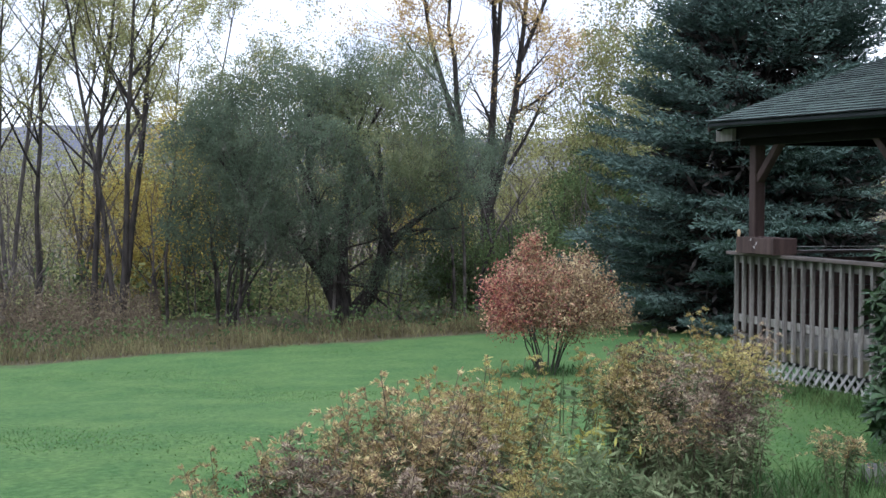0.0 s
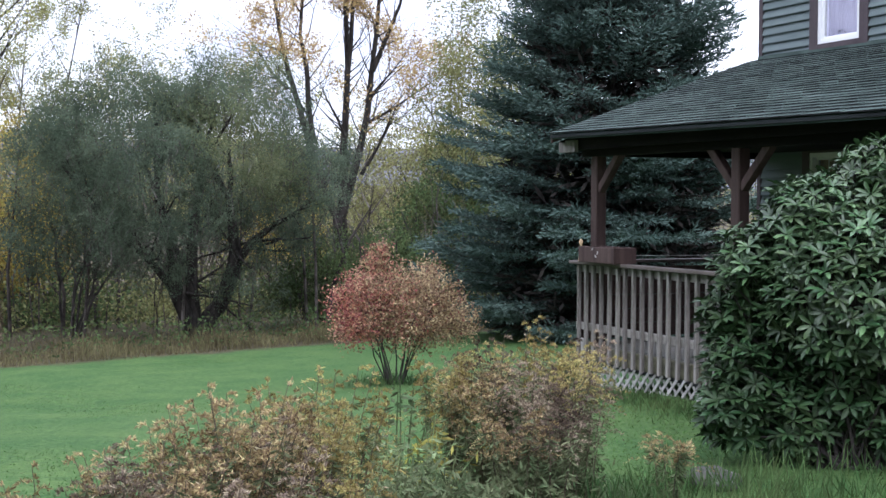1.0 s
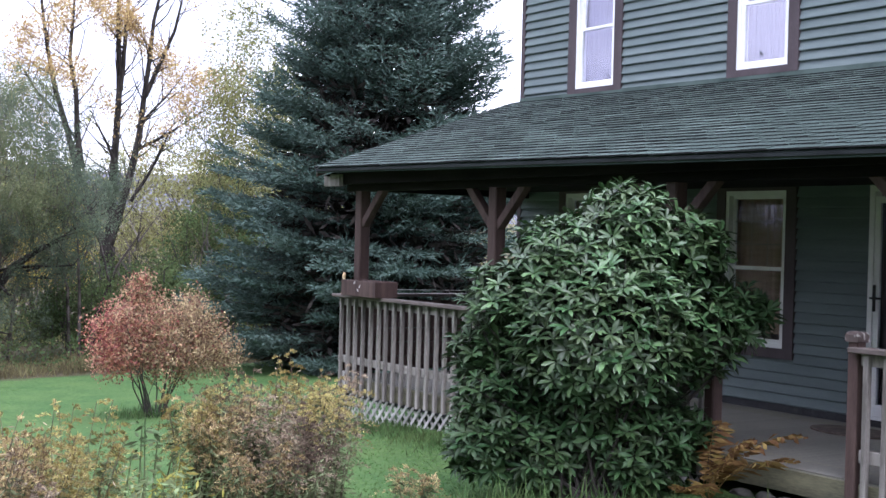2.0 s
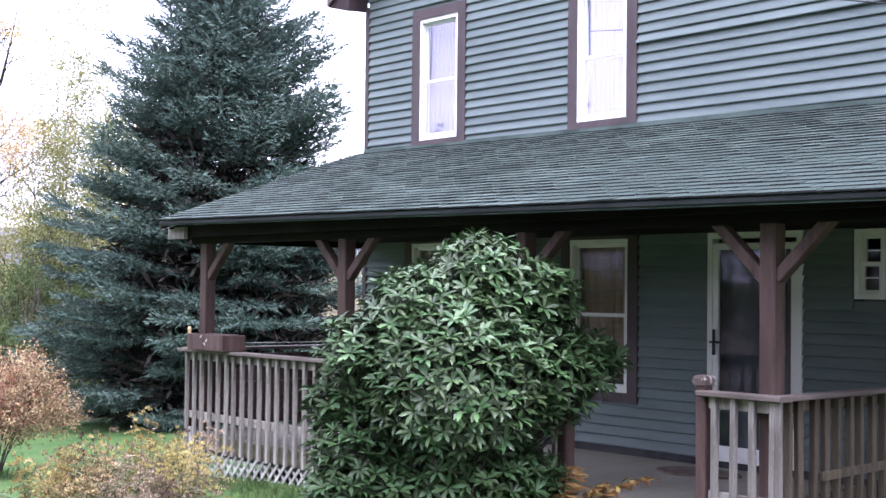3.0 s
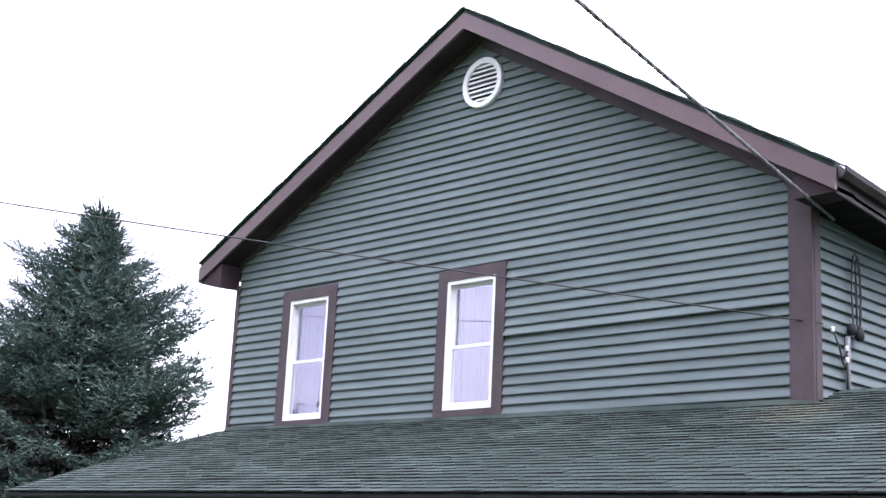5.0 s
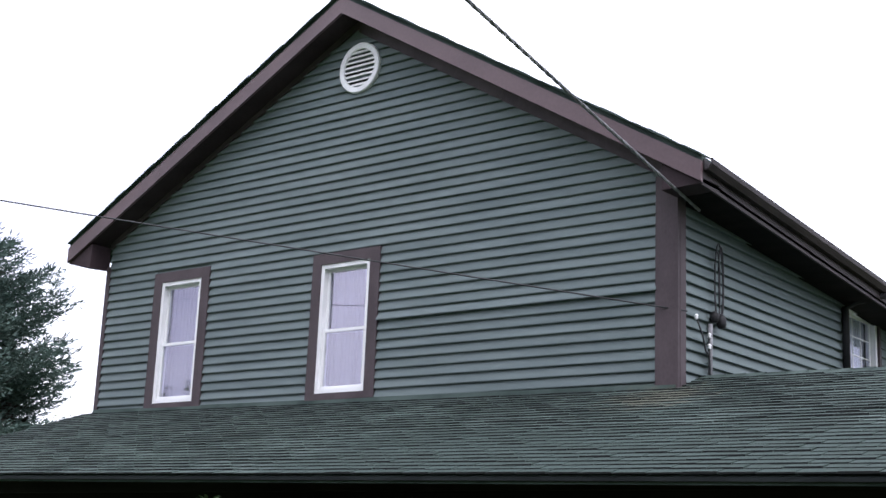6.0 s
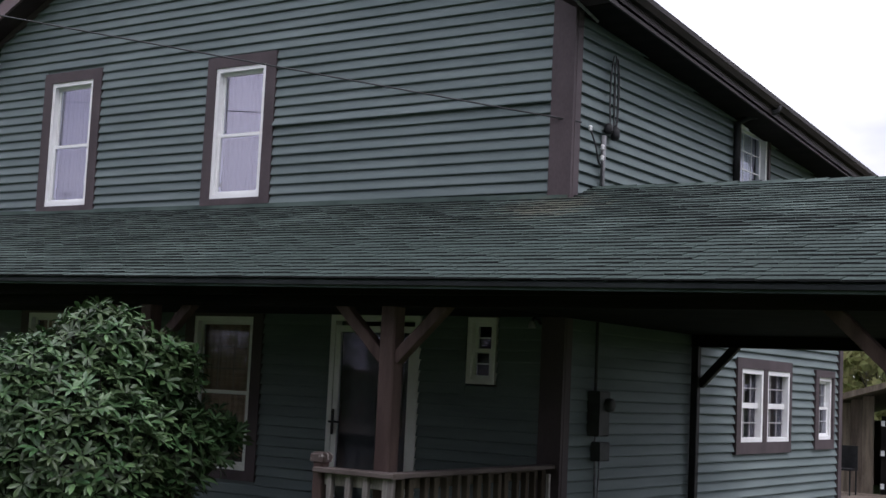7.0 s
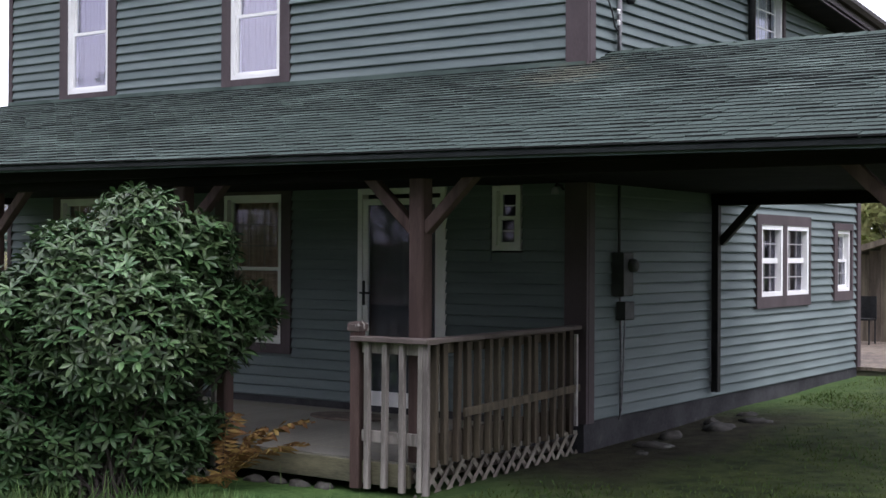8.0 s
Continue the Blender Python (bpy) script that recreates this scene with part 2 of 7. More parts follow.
# curtain colour is darkened to stand in for the unlit room
CURTAIN = material("room_dark_curtain", (0.050, 0.048, 0.058), (0.066, 0.063, 0.076), 1.2, 40, 0.9, bump=0.05, stretch=(2, 1, 0.6))
SHADE = material("white_roller_shade", (0.62, 0.63, 0.66), (0.72, 0.73, 0.76), 2, 30, 0.8, bump=0.05)
GREYBAR = material("grey_grille_bar", (0.28, 0.28, 0.29), (0.36, 0.36, 0.37), 3, 40, 0.7, bump=0.05)
DIMBAR = material("dull_tan_grille_bar", (0.20, 0.17, 0.14), (0.28, 0.24, 0.20), 3, 40, 0.8, bump=0.05)
BLIND = material("tan_blind", (0.33, 0.22, 0.15), (0.46, 0.32, 0.23), 3, 40, 0.9, bump=0.1, stretch=(1, 1, 8))
# white lace, coloured dark for the dimness behind the storm glass
LACE = material("shade_dimmed_lace", (0.045, 0.045, 0.05), (0.08, 0.08, 0.085), 4, 60, 0.9, bump=0.1, stretch=(6, 1, 0.6))
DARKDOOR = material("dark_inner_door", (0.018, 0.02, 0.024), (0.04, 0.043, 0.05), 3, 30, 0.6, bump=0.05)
ROOM = material("dim_room_wall", (0.10, 0.09, 0.085), (0.16, 0.145, 0.135), 2, 20, 0.9, bump=0)
DARK = material("black_metal", (0.012, 0.012, 0.013), (0.03, 0.03, 0.032), 4, 60, 0.5, bump=0.1, spec=0.15)
METERBOX = material("dull_grey_meter_box", (0.035, 0.037, 0.038), (0.065, 0.068, 0.07), 5, 60, 0.6, bump=0.1, spec=0.25)
METAL = material("grey_galvanised_metal", (0.20, 0.21, 0.22), (0.33, 0.34, 0.35), 6, 80, 0.45, 0.6, bump=0.1)
CONCRETE = material("dark_foundation_paint", (0.024, 0.024, 0.027), (0.050, 0.050, 0.054), 2.5, 40, 0.8, bump=0.3, spots=((0.085, 0.08, 0.075), 5, 0.66), spec=0.15)
STONE = material("grey_field_stone", (0.026, 0.025, 0.022), (0.072, 0.068, 0.060), 5, 50, 0.9, bump=0.6, spots=((0.15, 0.155, 0.14), 9, 0.62))
BARK = material("dark_bark", (0.016, 0.014, 0.013), (0.055, 0.048, 0.043), 6, 40, 0.95, bump=0.8, stretch=(2, 2, 0.4), spec=0.15)
BARKGREY = material("grey_bark", (0.034, 0.030, 0.028), (0.098, 0.088, 0.08), 5, 40, 0.95, bump=0.7, stretch=(2, 2, 0.4), spec=0.15)
TWIG = material("brown_brush_twig", (0.045, 0.038, 0.035), (0.125, 0.108, 0.098), 5, 40, 0.95, bump=0.3, island=0.3, spec=0.15)


def leafy(name, c1, c2, scale=1.2, island=0.45, tr=0.42, rough=0.7, spec=0.10):
    return material(name, c1, c2, scale, 9, rough, bump=0, island=island, translucent=tr, spec=spec)


LEAF_GREY = leafy("grey_green_leaf", (0.085, 0.115, 0.078), (0.15, 0.185, 0.125), 1.0, 0.25, tr=0.6)
LEAF_FADED = leafy("faded_green_leaf", (0.12, 0.145, 0.075), (0.24, 0.26, 0.14), 1.0, 0.3, tr=0.6)
LEAF_YGOLD = leafy("dull_yellow_leaf", (0.27, 0.22, 0.06), (0.48, 0.38, 0.11), tr=0.5)
LEAF_OLIVE = leafy("olive_leaf", (0.145, 0.160, 0.068), (0.30, 0.295, 0.13), tr=0.5)
LEAF_GREEN = leafy("dark_green_leaf", (0.055, 0.085, 0.035), (0.13, 0.165, 0.07), tr=0.6)
LEAF_YELLOW = leafy("yellow_autumn_leaf", (0.36, 0.25, 0.11), (0.60, 0.45, 0.23), tr=0.6)
LEAF_YGREEN = leafy("yellow_green_leaf", (0.20, 0.205, 0.085), (0.40, 0.38, 0.165), tr=0.5)
LEAF_RUST = leafy("rust_brush_leaf", (0.085, 0.068, 0.046), (0.175, 0.138, 0.095))
LEAF_RED = leafy("pink_red_shrub_leaf", (0.28, 0.080, 0.072), (0.48, 0.26, 0.195), 2.4, 0.6)
LEAF_BROWN = leafy("tan_shrub_leaf", (0.19, 0.120, 0.072), (0.43, 0.325, 0.205), 2.4, 0.6)
NEEDLE = leafy("blue_spruce_needle", (0.040, 0.066, 0.056), (0.100, 0.142, 0.122), 1.4, 0.35, 0.08)
# one leaf in two greens: the darker holds the bush's inner shade
RHODO_SHADE = leafy("glossy_rhododendron_leaf_shaded", (0.017, 0.040, 0.013), (0.046, 0.082, 0.030), 1.5, 0.4, 0.06, 0.48, 0.25)
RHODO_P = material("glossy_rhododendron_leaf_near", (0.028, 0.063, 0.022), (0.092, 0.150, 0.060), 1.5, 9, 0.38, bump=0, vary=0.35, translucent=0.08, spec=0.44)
WEEDLEAF = leafy("faded_weed_leaf", (0.058, 0.082, 0.036), (0.190, 0.205, 0.110), 2.0, tr=0.25)
PALEWEED = leafy("pale_green_weed_leaf", (0.11, 0.15, 0.065), (0.27, 0.32, 0.16), 2.0, tr=0.3)
YELLOWWEED = leafy("yellowing_weed_leaf", (0.22, 0.2, 0.05), (0.4, 0.36, 0.1), 2.0)
WEEDSTEM = material("dry_weed_stem", (0.045, 0.034, 0.022), (0.13, 0.10, 0.062), 5, 40, 0.9, bump=0)
PLUME = leafy("ochre_seed_plume", (0.155, 0.105, 0.050), (0.46, 0.345, 0.195), 2.6, 0.6, tr=0.25)
PLUME_GREY = leafy("grey_brown_seed_plume", (0.075, 0.052, 0.040), (0.33, 0.255, 0.190), 2.6, 0.65, tr=0.25)
PLUME_GOLD = leafy("gold_seed_plume", (0.185, 0.140, 0.050), (0.42, 0.345, 0.145), 2.2, 0.45, tr=0.25)
DRYLEAF = leafy("curled_dry_leaf", (0.17, 0.115, 0.065), (0.52, 0.43, 0.30), 2.5, 0.65, tr=0.25)
FERN = leafy("orange_fern_frond", (0.14, 0.088, 0.034), (0.30, 0.185, 0.078), 5)
GRASS = leafy("lawn_grass_blade", (0.050, 0.106, 0.031), (0.092, 0.158, 0.050), 0.7, 0.45)
ROUGHGRASS = leafy("rough_grass_blade", (0.040, 0.072, 0.020), (0.105, 0.140, 0.045), 0.9, 0.5)
TALLGRASS = leafy("long_grass_blade", (0.045, 0.09, 0.03), (0.12, 0.17, 0.065), 1.0, 0.45)
DRYGRASS = leafy("dead_grass_blade", (0.085, 0.075, 0.038), (0.19, 0.165, 0.088), 0.8, 0.4)
# the blue-grey is distance haze mixed into the hill's colour
HILL = material("haze_tinted_wooded_hill", (0.05, 0.053, 0.072), (0.085, 0.085, 0.105), 0.03, 0.4, 1.0, bump=0)
SHEDW = material("weathered_shed_board", (0.075, 0.058, 0.045), (0.17, 0.135, 0.105), 4, 50, 0.9, bump=0.4, vary=0.2, stretch=(3, 3, 0.3))
CABLE = material("black_cable", (0.014, 0.014, 0.016), (0.03, 0.03, 0.034), 9, 50, 0.6, bump=0)
CABLEG = material("grey_twisted_cable", (0.09, 0.09, 0.098), (0.22, 0.22, 0.23), 9, 50, 0.6, bump=0)
MAT = material("woven_brown_doormat", (0.06, 0.045, 0.035), (0.13, 0.10, 0.08), 9, 90, 0.95, bump=0.5)
CREAM = material("cream_figurine", (0.42, 0.27, 0.12), (0.6, 0.45, 0.28), 12, 60, 0.7, bump=0.1)


def add_worn_patch(m, at, reach, colour):
    """Blends a ragged pale worn patch into a material, round a place in its object's space."""
    nt = m.node_tree
    N, L = nt.nodes.new, nt.links.new
    b = nt.nodes["Principled BSDF"]
    old = b.inputs["Base Color"].links[0].from_socket
    co = N("ShaderNodeTexCoord")
    dist = N("ShaderNodeVectorMath")
    dist.operation = "DISTANCE"
    dist.inputs[1].default_value = at
    L(co.outputs["Object"], dist.inputs[0])
    no = N("ShaderNodeTexNoise")
    no.inputs["Scale"].default_value = 7
    no.inputs["Detail"].default_value = 6
    L(co.outputs["Object"], no.inputs["Vector"])
    ad = N("ShaderNodeMath")
    ad.operation = "MULTIPLY_ADD"
    ad.inputs[1].default_value = -reach * 2.6
    L(no.outputs["Fac"], ad.inputs[0])
    L(dist.outputs["Value"], ad.inputs[2])
    mr = N("ShaderNodeMapRange")
    mr.inputs["From Min"].default_value, mr.inputs["From Max"].default_value = -reach * 0.9, -reach * 0.2
    mr.inputs["To Min"].default_value, mr.inputs["To Max"].default_value = 0.7, 0.0
    L(ad.outputs[0], mr.inputs["Value"])
    mx = N("ShaderNodeMix")
    mx.data_type = "RGBA"
    L(mr.outputs[0], mx.inputs[0])
    L(old, mx.inputs[6])
    mx.inputs[7].default_value = (*colour, 1)
    L(mx.outputs[2], b.inputs["Base Color"])


add_worn_patch(SHINGLE_S, (0.05, -0.42, 3.38), 0.50, (0.10, 0.10, 0.075))


# ---------- mesh helpers ----------
class Mesh:
    """Collects vertices and faces of one part."""

    def __init__(self):
        self.v, self.f, self.n, self.arrays = [], [], 0, []

    def add(self, verts, faces):
        k = self.n
        self.v.extend(tuple(p) for p in verts)
        self.f.extend(tuple(i + k for i in f) for f in faces)
        self.n += len(verts)
        return self

    def hexa(self, p):
        """Eight corners: four below, four above, each ring counter-clockwise."""
        return self.add(p, [(3, 2, 1, 0), (4, 5, 6, 7), (0, 1, 5, 4), (1, 2, 6, 5), (2, 3, 7, 6), (3, 0, 4, 7)])

    def box(self, x0, x1, y0, y1, z0, z1):
        return self.hexa([(x0, y0, z0), (x1, y0, z0), (x1, y1, z0), (x0, y1, z0), (x0, y0, z1), (x1, y0, z1), (x1, y1, z1), (x0, y1, z1)])

    def bar(self, a, b, w, h, cham=0.006, up=(0, 0, 1)):
        """A bar from a to b, w wide and h high, with chamfered long edges."""
        a, b = Vector(a), Vector(b)
        d = (b - a).normalized()
        up = Vector(up)
        if abs(d.dot(up)) > 0.99:
            up = Vector((0, 1, 0))
        s = d.cross(up).normalized()
        u = s.cross(d)
        w, h, c = w / 2, h / 2, min(cham, w / 3, h / 3)
        c = c if cham else 0
        ring = [(-w, -h + c), (-w + c, -h), (w - c, -h), (w, -h + c), (w, h - c), (w - c, h), (-w + c, h), (-w, h - c)]
        vs = [p + s * x + u * y for p in (a, b) for x, y in ring]
        fs = [(i, (i + 1) % 8, 8 + (i + 1) % 8, 8 + i) for i in range(8)] + [tuple(range(7, -1, -1)), tuple(range(8, 16))]
        return self.add(vs, fs)

    def tube(self, pts, radii, sides=6, cap=True):
        pts = [Vector(p) for p in pts]
        vs, n = [], len(pts)
        side = None
        for i, p in enumerate(pts):
            d = (pts[min(i + 1, n - 1)] - pts[max(i - 1, 0)]).normalized()
            if side is None:
                side = d.cross(Vector((0.3, 0.9, 0.2))).normalized()
            side = (side - d * side.dot(d)).normalized()
            other = d.cross(side)
            r = radii[i] if hasattr(radii, "__len__") else radii
            for k in range(sides):
                t = 2 * math.pi * k / sides
                vs.append(p + side * (r * math.cos(t)) + other * (r * math.sin(t)))
        fs = [(i * sides + k, i * sides + (k + 1) % sides, (i + 1) * sides + (k + 1) % sides, (i + 1) * sides + k) for i in range(n - 1) for k in range(sides)]
        if cap:
            fs += [tuple(range(sides - 1, -1, -1)), tuple(range((n - 1) * sides, n * sides))]
        return self.add(vs, fs)

    def leaned(self, rate, x0):
        """Every point lowered by rate for each metre past x0."""
        self.v = [(x, y, z - rate * (x - x0)) for x, y, z in self.v]
        return self

    def turned(self, base, profile, sides=20):
        """A turned body about the upright axis: profile rows of radius and height."""
        vs = [(base[0] + r * math.cos(2 * math.pi * k / sides), base[1] + r * math.sin(2 * math.pi * k / sides), base[2] + z) for r, z in profile for k in range(sides)]
        n = len(profile)
        fs = [(i * sides + k, i * sides + (k + 1) % sides, (i + 1) * sides + (k + 1) % sides, (i + 1) * sides + k) for i in range(n - 1) for k in range(sides)]
        fs += [tuple(range(sides - 1, -1, -1)), tuple(range((n - 1) * sides, n * sides))]
        return self.add(vs, fs)

    def leaves(self, c, d, s, length, width, fold=0.0):
        """Pointed leaves, one quad each (or two, folded): roots c, ways d, side ways s (arrays), lengths, widths."""
        c, d, s = np.asarray(c, float), np.asarray(d, float), np.asarray(s, float)
        d = d / (np.linalg.norm(d, axis=1, keepdims=True) + 1e-9)
        s = s - d * (s * d).sum(1, keepdims=True)
        s = s / (np.linalg.norm(s, axis=1, keepdims=True) + 1e-9)
        ln = np.broadcast_to(np.asarray(length, float), (len(c),))[:, None]
        wd = np.broadcast_to(np.asarray(width, float), (len(c),))[:, None]
        mid = c + d * ln * 0.5
        nrm = np.cross(s, d)
        v = np.stack([c, mid + s * wd * 0.5 + nrm * wd * fold, c + d * ln, mid - s * wd * 0.5 + nrm * wd * fold], 1).reshape(-1, 3)
        base = np.arange(len(c))[:, None] * 4
        if fold:
            f = np.concatenate([base + [0, 1, 2], base + [0, 2, 3]]).tolist()
        else:
            f = (base + [0, 1, 2, 3]).tolist()
        self.arrays.append((v, f))
        return self

    def data(self, name, smooth=False):
        v, f = list(self.v), list(self.f)
        for av, af in self.arrays:
            k = len(v)
            v.extend(map(tuple, av.tolist()))
            f.extend([tuple(i + k for i in q) for q in af])
        me = bpy.data.meshes.new(name)
        me.from_pydata(v, [], f)
        if smooth:
            me.polygons.foreach_set("use_smooth", [True] * len(me.polygons))
        me.update()
        return me


def part(name, mesh, mat, parent=None, label="", smooth=False, kind=""):
    me = mesh if isinstance(mesh, bpy.types.Mesh) else mesh.data(name, smooth)
    if not me.materials:
        me.materials.append(mat)
    ob = new(name, me)
    if parent:
        ob.parent = parent
    return tagged(ob, label, kind=kind)


def thing(name, at=(0, 0, 0), label="", category="", group="", kind=""):
    ob = new(name)
    ob.location = at
    ob.empty_display_size = 0.1
    return tagged(ob, label, category, group, kind)


def gz(x, y):
    """Height of the ground."""
    x, y = np.asarray(x, float), np.asarray(y, float)
    s = np.where(x > -6, 0.02 * x, np.where(x > -11, -0.12 + 0.082 * (x + 6), -0.53 + 0.041 * (np.maximum(x, -34) + 11)))
    far = np.clip((-x - 60) / 300, 0, 1)
    return 0.05 + s + 0.02 * np.clip(y, -12, 12) + 8 * far * far


def gzf(x, y):
    return float(gz(x, y))


# ---------- ground, hill ----------
def build_ground():
    xs = np.unique(np.concatenate([np.linspace(-700, -60, 24), np.linspace(-60, 20, 161), np.linspace(20, 700, 24)]))
    ys = np.unique(np.concatenate([np.linspace(-700, -30, 22), np.linspace(-30, 30, 121), np.linspace(30, 700, 22)]))
    X, Y = np.meshgrid(xs, ys, indexing="ij")
    Z = gz(X, Y)
    near = (np.abs(X + 10) < 40) & (np.abs(Y) < 30)
    rnd = np.array([noise.noise((x * 0.45, y * 0.45, 0)) for x, y in zip(X.ravel(), Y.ravel())]).reshape(X.shape)
    Z = Z + np.where(near, 0.035 * rnd, 0)
    n, m = X.shape
    idx = np.arange(n * m).reshape(n, m)
    f = np.stack([idx[:-1, :-1], idx[1:, :-1], idx[1:, 1:], idx[:-1, 1:]], -1).reshape(-1, 4).tolist()
    me = bpy.data.meshes.new("ground")
    me.from_pydata(np.stack([X, Y, Z], -1).reshape(-1, 3).tolist(), [], f)
    me.polygons.foreach_set("use_smooth", [True] * len(me.polygons))
    me.materials.append(ground_material())
    tagged(new("ground", me), "sloping mown green lawn running into leaf litter", "ground", kind="structure")


def build_hill():
    b = Mesh()
    k = 60
    for i in range(k + 1):
        a = i / k
        y = -500 + 1300 * a
        h = 30 + 14 * noise.noise((a * 5, 3.1, 0)) + 5 * noise.noise((a * 21, 1.1, 0)) + 2.2 * noise.noise((a * 90, 0.1, 0))
        x = -640 + 60 * math.sin(a * 3)
        b.v += [(x + 120, y, -6), (x, y, h), (x - 160, y, -6)]
    b.n = len(b.v)
    for i in range(k):
        for j in range(2):
            b.f.append((i * 3 + j, (i + 1) * 3 + j, (i + 1) * 3 + j + 1, i * 3 + j + 1))
    ob = part("backdrop_hill", b, HILL, None, "distant wooded hill on the horizon, tinted with blue-grey haze", True, "structure")
    tagged(ob, category="hill")


build_ground()
build_hill()

# ---------- house ----------
W = 7.94          # width of the gable wall, from x = -W to 0
DEPTH = 7.40      # depth of the side wall
BASE = 0.326      # lower edge of the siding
CORNER = 5.36     # wall height at the corners
COURSE = 0.1005
SAG = 0.76
# openings as x0, x1, z0, z1 of the trim's outline on the gable wall
UP_L = (-7.02, -6.05, 3.565, 5.20)
UP_R = (-4.39, -3.43, 3.555, 5.135)
LOW_L = (-7.12, -6.02, 0.76, 2.52)
LOW_M = (-4.47, -3.40, 0.76, 2.50)
DOOR = (-2.52, -1.47, 0.31, 2.43)
SMALL = (-0.97, -0.63, 1.81, 2.445)
# openings on the side wall as y0, y1, z0, z1
SIDE_UP = (3.72, 4.68, 3.35, 4.93)
SIDE_A = (3.85, 5.55, 1.20, 2.26)
SIDE_B = (6.40, 7.12, 1.22, 2.21)


def spans(lo, hi, z0, z1, holes):
    """What is left of lo..hi beside the openings that reach into z0..z1."""
    out, at = [], lo
    for h in sorted(holes):
        if h[3] > z0 + 1e-4 and h[2] < z1 - 1e-4 and h[1] > lo and h[0] < hi:
            if h[0] > at:
                out.append((at, h[0]))
            at = max(at, h[1])
    if at < hi:
        out.append((at, hi))
    return out


RIDGE_X, RIDGE_Z = -3.92, 7.98
EAVE_L, EAVE_R = (-8.40, 5.67), (0.43, 5.42)


def under(x):
    """Height of the roof's underside over the gable wall."""
    ex, ez = EAVE_L if x < RIDGE_X else EAVE_R
    return RIDGE_Z - 0.22 - (RIDGE_Z - ez) * (x - RIDGE_X) / (ex - RIDGE_X)


def gable_span(z):
    """Left and right end of the siding at height z, below the frieze."""
    f = (z - RIDGE_Z + 0.30) / (EAVE_L[1] - RIDGE_Z)
    g = (z - RIDGE_Z + 0.36) / (EAVE_R[1] - RIDGE_Z)
    return max(-W + 0.02, RIDGE_X + f * (EAVE_L[0] - RIDGE_X)), min(-0.165, RIDGE_X + g * (EAVE_R[0] - RIDGE_X))


def build_wall_core(house):
    b = Mesh()
    holes = [UP_L, UP_R, LOW_L, LOW_M, DOOR, SMALL]
    zs = sorted({0.0, CORNER, *[h[2] for h in holes], *[h[3] for h in holes]})
    for z0, z1 in zip(zs, zs[1:]):
        for x0, x1 in spans(-W, 0, z0, z1, holes):
            b.box(x0, x1, 0.0, 0.16, z0, z1)
    top = [(-W, CORNER), (0, CORNER), (0, under(0)), (RIDGE_X, under(RIDGE_X)), (-W, under(-W))]
    b.add([(x, y, z) for y in (0, 0.16) for x, z in top], [(0, 1, 2, 3, 4), (9, 8, 7, 6, 5)] + [(i, i + 5, (i + 1) % 5 + 5, (i + 1) % 5) for i in range(5)])
    front = part("wall_front", b, SIDING, house, "dark green vinyl clapboard gable wall")
    side = None
    holes = [SIDE_UP, SIDE_A, SIDE_B]
    zs = sorted({0.0, CORNER - 0.3, *[h[2] for h in holes], *[h[3] for h in holes]})
    for z0, z1 in zip(zs, zs[1:]):
        for y0, y1 in spans(0.16, DEPTH, z0, z1, holes):
            ob = part("wall_side", Mesh().box(-0.16, 0.0, y0, y1, z0, z1), SIDING, house, "green-grey vinyl clapboard side wall")
            side = side or ob
    b = Mesh()
    b.box(-W, -W + 0.16, 0.16, DEPTH, -0.6, CORNER - 0.55)
    b.box(-W + 0.16, -0.16, DEPTH - 0.16, DEPTH, -0.6, CORNER - 0.75)
    b.add([(-W + 0.1, DEPTH, CORNER - 0.75), (-0.1, DEPTH, CORNER - 0.75), (RIDGE_X, DEPTH, RIDGE_Z - 1.0)], [(0, 1, 2)])
    part("wall_back", b, SIDING, house)
    b = Mesh()
    b.box(-W + 0.16, -0.16, 0.16, DEPTH - 0.16, 2.75, 2.9)
    b.box(-W + 0.16, -0.16, 0.16, DEPTH - 0.16, 0.2, 0.3)
    b.box(-W + 0.16, -0.16, 2.4, 2.5, 0.3, 2.75)
    b.box(-W + 0.16, -0.16, 2.4, 2.5, 2.9, 5.2)
    part("inner_floor", b, ROOM, house)
    return front, side


